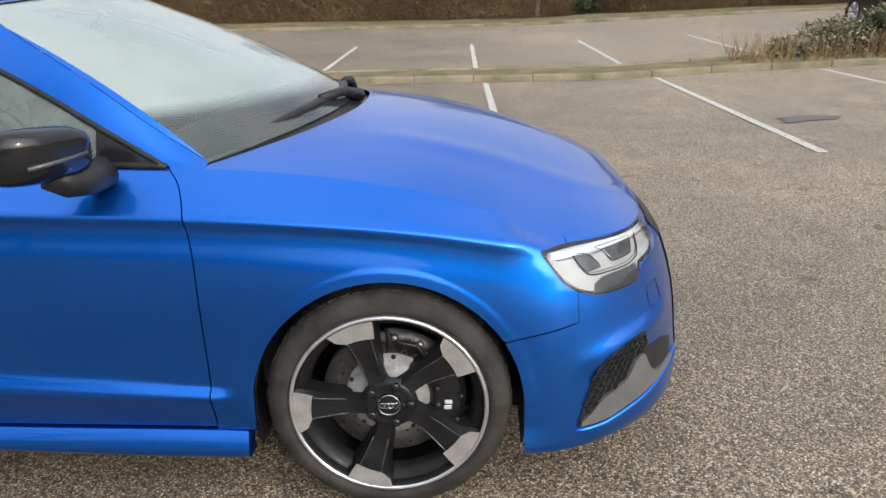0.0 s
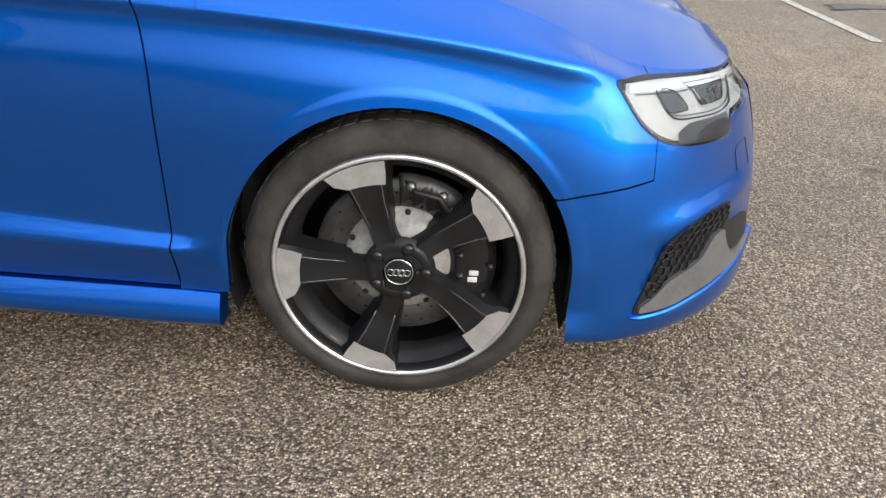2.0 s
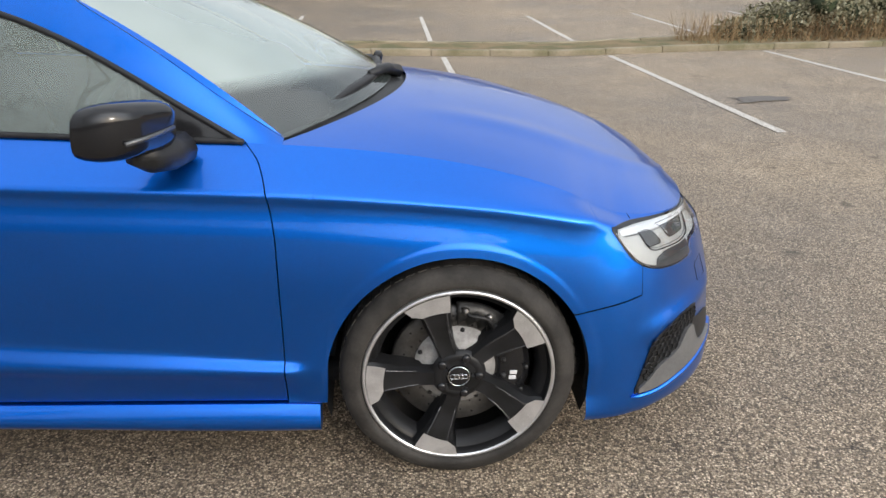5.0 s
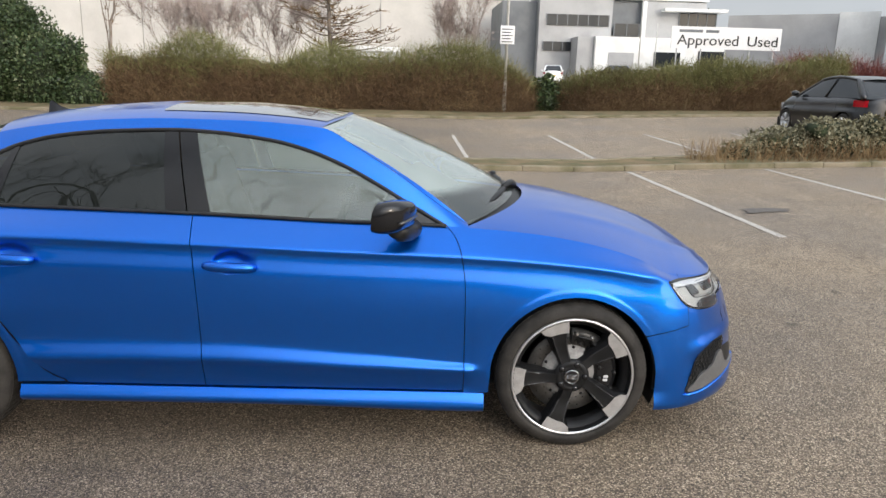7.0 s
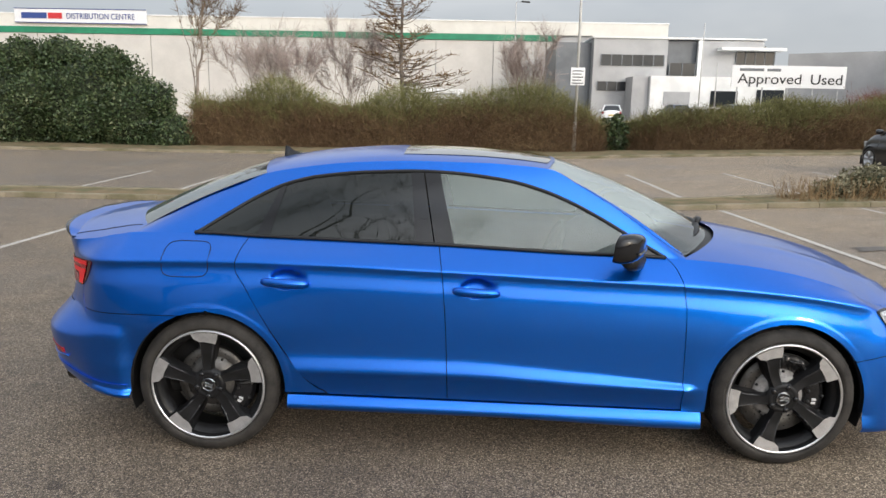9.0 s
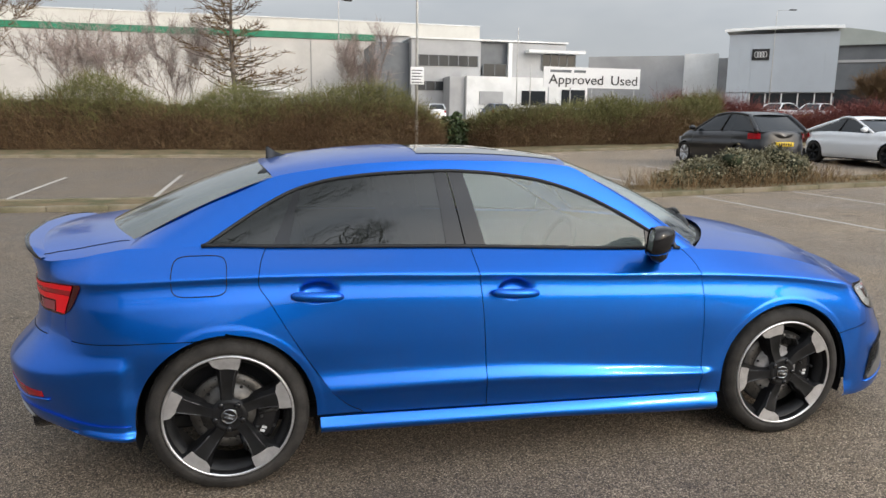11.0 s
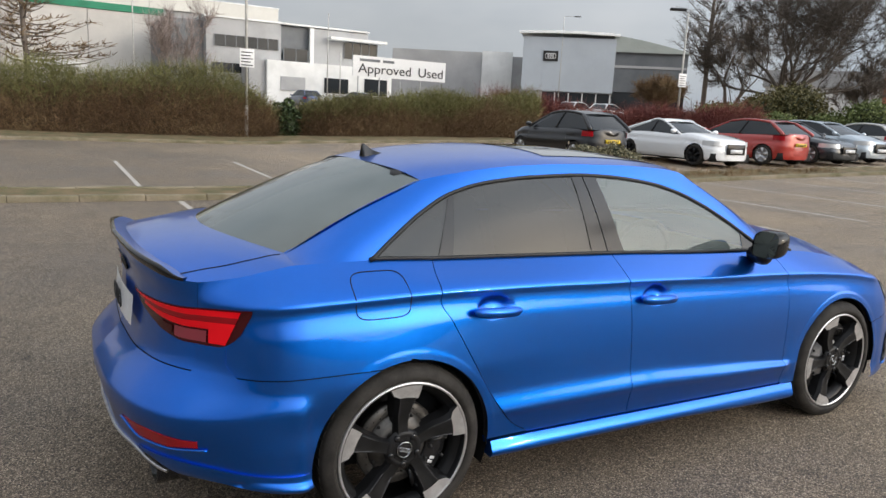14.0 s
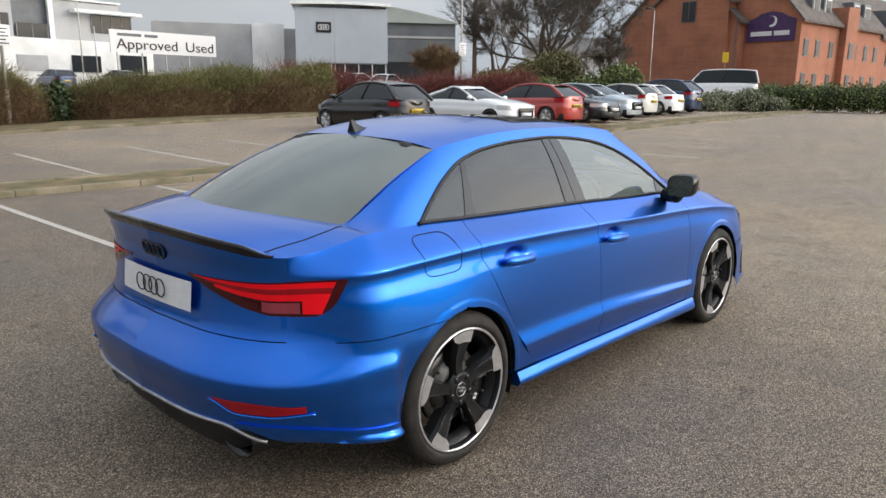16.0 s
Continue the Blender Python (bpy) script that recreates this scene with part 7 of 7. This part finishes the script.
# long wing facing the sun: projecting bay, windows, dormers
for k, u in enumerate((2.6, 5.2, 8.4, 14.5, 17.5, 20.3)):
    for z in (1.6, 4.9):
        hotel_window(ho, u, -0.2, z, 1.0, 1.7, "u")
bay = (10.2, 13.0)
bpart("bay", ho, BRICK, bay[0], bay[1], -0.9, 1.0, -1, 10.2)
for z in (1.6, 4.9):
    hotel_window(ho, 11.6, -0.9, z, 1.0, 1.7, "u")
for k, u in enumerate((24.5, 28, 31.5, 35, 38.5)):
    for z in (1.4, 4.6):
        hotel_window(ho, u, -0.05, z, 1.0, 1.7, "u")
for u in (5.5, 8.2, 15.5, 18.5, 26, 30, 34):
    bm = bmesh.new()
    box(bm, u - 0.9, u + 0.9, 0.5, 3.2, 8.6, 11.2)
    dm = part("dormer", bm, DARK_PANEL, ho, "", True)
    bpart("dormer_window", dm, WHITE_WALL, u - 0.7, u + 0.7, 0.42, 0.5, 9.3, 10.9)
    bpart("dormer_pane", dm, HOTEL_GLASS, u - 0.55, u + 0.55, 0.38, 0.42, 9.45, 10.75)
yl = thing("yellow_sign", "small yellow notice on a post beside the hotel", "sign", pose(62.6, 23.7, 1.9, 0, 0, -70))
bpart("panel", yl, PLATE_YELLOW, -0.27, 0.27, 0, 0.05, 2.8, 3.7)
bpart("post", yl, GALV, -0.04, 0.04, 0.05, 0.12, -1.3, 3.6)


# ---- parked cars ----
def parked_car(nm, at, L, W, H, paint, label, hood=0.9, boot=0.95, screen=(0.24, 0.05), tail=(-0.30, -0.46), facing="rear", plate=PLATE_YELLOW, roof_paint=None, belt=0.0, rim=RIM_SILVER, lampy=True, vans=False):
    """A parked car; x forward, centre at the origin. screen and tail: foot and head of front and rear glass as shares of the length."""
    c = thing(nm, label, "car", at, "parked cars")
    hl, hw = L / 2, W / 2
    wr = 0.315
    ax = (hl - 0.80 * L / 4.3, -hl + 0.74 * L / 4.3)
    wplan = lambda x: hw * (1 - min(1, abs(x / hl)) ** 9) ** 0.42
    zb = H * 0.645 + belt
    top = pchip([(-hl, boot * 0.86), (-hl * 0.965, boot), (tail[1] * L if tail[1] > -0.49 else -hl * 0.93, max(boot, zb) if tail[1] < -0.4 else boot), (tail[0] * L + 0.02, zb + 0.02), (screen[0] * L, zb - 0.02), (screen[0] * L + 0.15, hood + 0.02), (hl * 0.80, hood - 0.10), (hl * 0.94, hood - 0.19), (hl, hood - 0.30)])
    arch_r = wr + 0.035

    def low(x):
        for a in ax:
            if abs(x - a) < arch_r:
                return 0.02 + wr + math.sqrt(arch_r ** 2 - (x - a) ** 2) - 0.02
        return 0.20
    nodes = {-hl, hl}
    for k in range(41):
        nodes.add(hl * (1 - (1 - k / 40) ** 2.2))
        nodes.add(-hl * (1 - (1 - k / 40) ** 2.2))
    for a in ax:
        for k in range(25):
            nodes.add(a + arch_r * math.cos(math.pi * k / 24) * 0.9999)
        nodes |= {a - arch_r * 1.003, a + arch_r * 1.003}
    nodes = sorted(nodes)
    bm = bmesh.new()
    prof = pchip([(0, 0.045), (0.12, 0.0), (0.45, -0.012), (0.62, 0.0), (0.66, 0.022), (0.85, 0.045), (1, 0.12)])
    nv = 14
    for sgn in (1, -1):
        rows = []
        for x in nodes:
            lo, hi, w = low(x), top(x), wplan(x)
            col = []
            for j in range(nv + 1):
                z = lo + (hi - lo) * j / nv
                b = (z - 0.2) / max(0.1, hi - 0.2)
                e = max(0.0, (abs(x) / hl - 0.9) / 0.1)
                lean = (0.06 * (b - 0.35) ** 2 + 0.02) * e * L / 4.3
                col.append(bm.verts.new((x - math.copysign(lean, x), sgn * max(0.0, w - prof(b) * min(1, w / (hw * 0.6))), z)))
            mid = hi + 0.035 * (w / hw)
            col.append(bm.verts.new((x, sgn * w * 0.5, mid - 0.008)))
            col.append(bm.verts.new((x, 0, mid)))
            rows.append(col)
        for p, q in zip(rows, rows[1:]):
            for j in range(nv + 2):
                f = (p[j], q[j], q[j + 1], p[j + 1])
                bm.faces.new(f[::-1] if sgn > 0 else f)
    bmesh.ops.remove_doubles(bm, verts=bm.verts[:], dist=0.0008)
    part("body", bm, paint, c)
    # glasshouse
    xf0, xf1, xr1, xr0 = screen[0] * L, screen[1] * L, tail[0] * L, tail[1] * L
    wb, wt = hw - 0.10, hw * (0.70 if not vans else 0.86)
    zr = H - 0.02
    roofz = lambda x: zr - 0.085 * abs((x - (xf1 + xr1) / 2) / ((xf1 - xr1) / 2)) ** 2.2
    bm = bmesh.new()
    def house(u, w, sgn):
        xb, xt = xf0 + (xr0 - xf0) * u, xf1 + (xr1 - xf1) * u
        zbelt = top(xb) - 0.02
        x = xb + (xt - xb) * w
        ct = 1 if 0.02 < u < 0.98 else 0.97
        return Vector((x, sgn * (wb + (wt - wb) * w) * ct, zbelt + (roofz(xt) - zbelt) * (w ** 0.92)))
    for sgn in (1, -1):
        grid(bm, lambda u, w: house(u, w, sgn), 20, 6, sgn > 0)
    for u in (0.0, 1.0):
        grid(bm, lambda a, w: house(u, w, 1).lerp(house(u, w, -1), a) + Vector(((0.10 if u == 0 else -0.03) * math.sin(math.pi * a), 0, 0.0)), 10, 6, u == 1.0)
    bmesh.ops.remove_doubles(bm, verts=bm.verts[:], dist=0.002)
    part("window_glass", bm, GLASS_FAR, c, "dark window glass")
    bm = bmesh.new()
    grid(bm, lambda u, w: Vector((xf1 + 0.10 * math.sin(math.pi * w) * (1 - u) + (xr1 - xf1) * u - 0.06 * math.sin(math.pi * w) * u, -wt * 1.01 + 2.02 * wt * w, roofz(xf1 + (xr1 - xf1) * u) + 0.035 * (1 - abs(2 * w - 1) ** 2.5) + 0.004)), 14, 10, False)
    part("roof", bm, roof_paint or paint, c)
    for sgn in (1, -1):
        for u, r in ((0.005, 0.035), (0.995, 0.06 if tail[1] < -0.4 else 0.045)):
            bm = bmesh.new()
            tube(bm, [house(u, w / 5, sgn) + Vector((0, sgn * 0.004, 0)) for w in range(6)], r, 6)
            part("roof_pillar", bm, paint, c)
        bm = bmesh.new()
        tube(bm, [house(u / 12, 0.97, sgn) + Vector((0, sgn * 0.004, 0.01)) for u in range(13)], 0.035, 6)
        part("roof_rail", bm, paint, c)
        bm = bmesh.new()
        tube(bm, [house(0.48, w / 4, sgn) + Vector((0, sgn * 0.003, 0)) for w in range(5)], 0.03, 5)
        part("door_pillar", bm, GLOSS_BLACK, c)
    bm = bmesh.new()
    box(bm, -hl + 0.15, hl - 0.15, -hw + 0.12, hw - 0.12, 0.16, 0.40)
    part("underbody", bm, GAP_BLACK, c)
    for sgn in (1, -1):
        bm = bmesh.new()
        bmesh.ops.create_icosphere(bm, subdivisions=2, radius=1, matrix=Matrix.Translation((xf0 - 0.18, sgn * (hw + 0.03), zb + 0.06)) @ Matrix.Diagonal((0.08, 0.11, 0.07, 1)))
        part("door_mirror", bm, paint if not roof_paint else roof_paint, c)
    # wheels
    for a in ax:
        for sgn in (1, -1):
            ob = new("wheel", FAR_TYRE)
            ob.parent = c
            ob.matrix_basis = pose(a, sgn * (hw - 0.015), wr, 0, 0, 0 if sgn < 0 else 180)
            o2 = new("rim", FAR_RIM if rim is RIM_SILVER else FAR_RIM_DARK)
            o2.parent = ob
    # lamps, plates, grille
    for end, m, z0, z1 in ((1, LAMP_WHITE, hood - 0.30, hood - 0.16), (-1, RED_REFLECTOR, boot - 0.20, boot - 0.05)):
        for sgn in (1, -1):
            bm = bmesh.new()
            w0 = (0.52, 0.97) if end > 0 else (0.74, 0.95)
            def patch(u, w):
                yy = hw * (w0[0] + (w0[1] - w0[0]) * u)
                r = min(0.9995, (yy / hw))
                xx = hl * (1 - r ** (1 / 0.42)) ** (1 / 9)
                zz = z0 + (z1 - z0) * w
                b = (zz - 0.2) / max(0.1, top(end * xx) - 0.2)
                e = max(0.0, (xx / hl - 0.9) / 0.1)
                return Vector((end * (xx + 0.012 - (0.06 * (b - 0.35) ** 2 + 0.02) * e * L / 4.3), sgn * (yy - 0.01), zz))
            grid(bm, patch, 8, 3, (sgn > 0) != (end > 0))
            part("headlamp" if end > 0 else "tail_lamp", bm, m, c)
    bm = bmesh.new()
    box(bm, hl - 0.03, hl + 0.012, -hw * 0.42, hw * 0.42, 0.38, hood - 0.24, 0.01)
    part("front_grille", bm, GLOSS_BLACK, c)
    bm = bmesh.new()
    box(bm, hl + 0.005, hl + 0.022, -0.26, 0.26, 0.42, 0.53)
    part("front_plate", bm, PLATE_WHITE, c)
    bm = bmesh.new()
    box(bm, -hl - 0.016, -hl + 0.02, -0.26, 0.26, 0.61, 0.72)
    part("rear_plate", bm, plate, c)
    bm = bmesh.new()
    for k in range(6):
        box(bm, -hl - 0.019, -hl - 0.017, -0.20 + 0.07 * k, -0.16 + 0.07 * k, 0.635, 0.695)
    part("plate_bar", bm, INK, c)
    return c


def far_wheel():
    bm = bmesh.new()
    lathe(bm, [(0.20, 0.18), (0.30, 0.19), (0.315, 0.17), (0.315, 0.03), (0.30, 0.0), (0.25, -0.012), (0.225, 0.0), (0.22, 0.03)], 32)
    tyre = to_mesh("wheel", bm, RUBBER)
    rims = []
    for m in (RIM_SILVER, RIM_BLACK):
        bm = bmesh.new()
        lathe(bm, [(0.228, 0.0), (0.215, -0.004), (0.205, 0.02), (0.20, 0.06), (0.0, 0.07)], 32)
        for k in range(5):
            a = radians(72 * k + 90)
            for da in (-0.10, 0.10):
                tube(bm, [(0.03 * math.cos(a), 0.005, 0.03 * math.sin(a)), (0.215 * math.cos(a + da), 0.0, 0.215 * math.sin(a + da))], [0.03, 0.02], 5)
        for f in bm.faces:
            f.material_index = 0
        me = to_mesh("rim", bm, m)
        rims.append(me)
    return tyre, rims[0], rims[1]


FAR_TYRE, FAR_RIM, FAR_RIM_DARK = far_wheel()
P_BLACK = paint_mat("black_car_paint", (0.008, 0.008, 0.010), 0.2, 0.3, 0.45)
P_WHITE = paint_mat("white_car_paint", (0.84, 0.85, 0.86), 0.0, 0.3)
P_RED = paint_mat("red_car_paint", (0.36, 0.022, 0.014), 0.2, 0.3)
P_DARK = paint_mat("charcoal_car_paint", (0.022, 0.026, 0.032), 0.4, 0.3)
P_SILVER = paint_mat("silver_car_paint", (0.46, 0.52, 0.57), 0.5, 0.3)
P_CREAM = paint_mat("cream_car_paint", (0.66, 0.64, 0.60), 0.0, 0.3)
P_NAVY = paint_mat("navy_car_paint", (0.016, 0.034, 0.095), 0.4, 0.3)


def spot(x, y, heading):
    return pose(x, y, ground_z(x, y), 0, 0, heading)


HATCH = dict(hood=0.95, boot=0.99, screen=(0.25, 0.03), tail=(-0.335, -0.468), belt=0.03)
COUPE = dict(hood=0.92, boot=0.93, screen=(0.16, -0.03), tail=(-0.18, -0.44), belt=0.06)
SALOON = dict(hood=0.86, boot=0.92, screen=(0.19, 0.02), tail=(-0.24, -0.37))
parked_car("hatchback_car", spot(10.45, 14.2, 90), 4.0, 1.74, 1.49, P_BLACK, "black three-door hatchback car with yellow rear plate", **HATCH)
parked_car("coupe_car", spot(14.2, 13.1, -90), 4.19, 1.83, 1.35, P_WHITE, "white sports coupe car with dark wheels", rim=RIM_BLACK, **COUPE)
parked_car("hatchback_car", spot(17.3, 13.2, 90), 4.33, 1.77, 1.43, P_RED, "red five-door hatchback car with yellow plate", rim=RIM_SILVER, **HATCH)
parked_car("saloon_car", spot(19.9, 13.3, -90), 4.6, 1.83, 1.42, P_DARK, "charcoal saloon car parked nose out", **SALOON)
parked_car("hatchback_car", spot(22.4, 13.5, -90), 4.3, 1.79, 1.44, P_SILVER, "pale silver-blue hatchback car parked nose out", **HATCH)
parked_car("hatchback_car", spot(25.3, 14.0, 90), 3.85, 1.73, 1.42, P_CREAM, "cream hatchback car with black roof", roof_paint=P_BLACK, **HATCH)
parked_car("saloon_car", spot(27.9, 14.2, 90), 4.4, 1.80, 1.40, P_WHITE, "white saloon car with red rear lamps", **SALOON)
parked_car("estate_car", spot(31.2, 14.8, 90), 4.5, 1.84, 1.66, P_NAVY, "dark blue tall estate car", **dict(HATCH, hood=1.02, boot=1.08))
parked_car("hatchback_car", spot(36.0, 16.5, 90), 3.9, 1.70, 1.45, P_RED, "small red hatchback car behind bushes", **HATCH)
parked_car("panel_van", spot(42.2, 16.2, 112), 5.3, 1.96, 2.42, P_WHITE, "white passenger van with dark side windows", hood=1.12, boot=1.15, screen=(0.30, 0.17), tail=(-0.44, -0.48), vans=True)
for x, y, h, p, lab in ((36.9, 45.3, 20, P_WHITE, "white car on the dealer's forecourt"), (39.6, 44.4, 20, P_WHITE, "white car on the dealer's forecourt"), (12.5, 62, 80, P_WHITE, "white van-like car in the yard"), (18.2, 62, 95, P_NAVY, "blue car in the dealer's yard"), (23.4, 62, 95, P_DARK, "dark car in the dealer's yard")):
    parked_car("hatchback_car", spot(x, y, h), 4.3, 1.82, 1.60, p, lab, **HATCH)
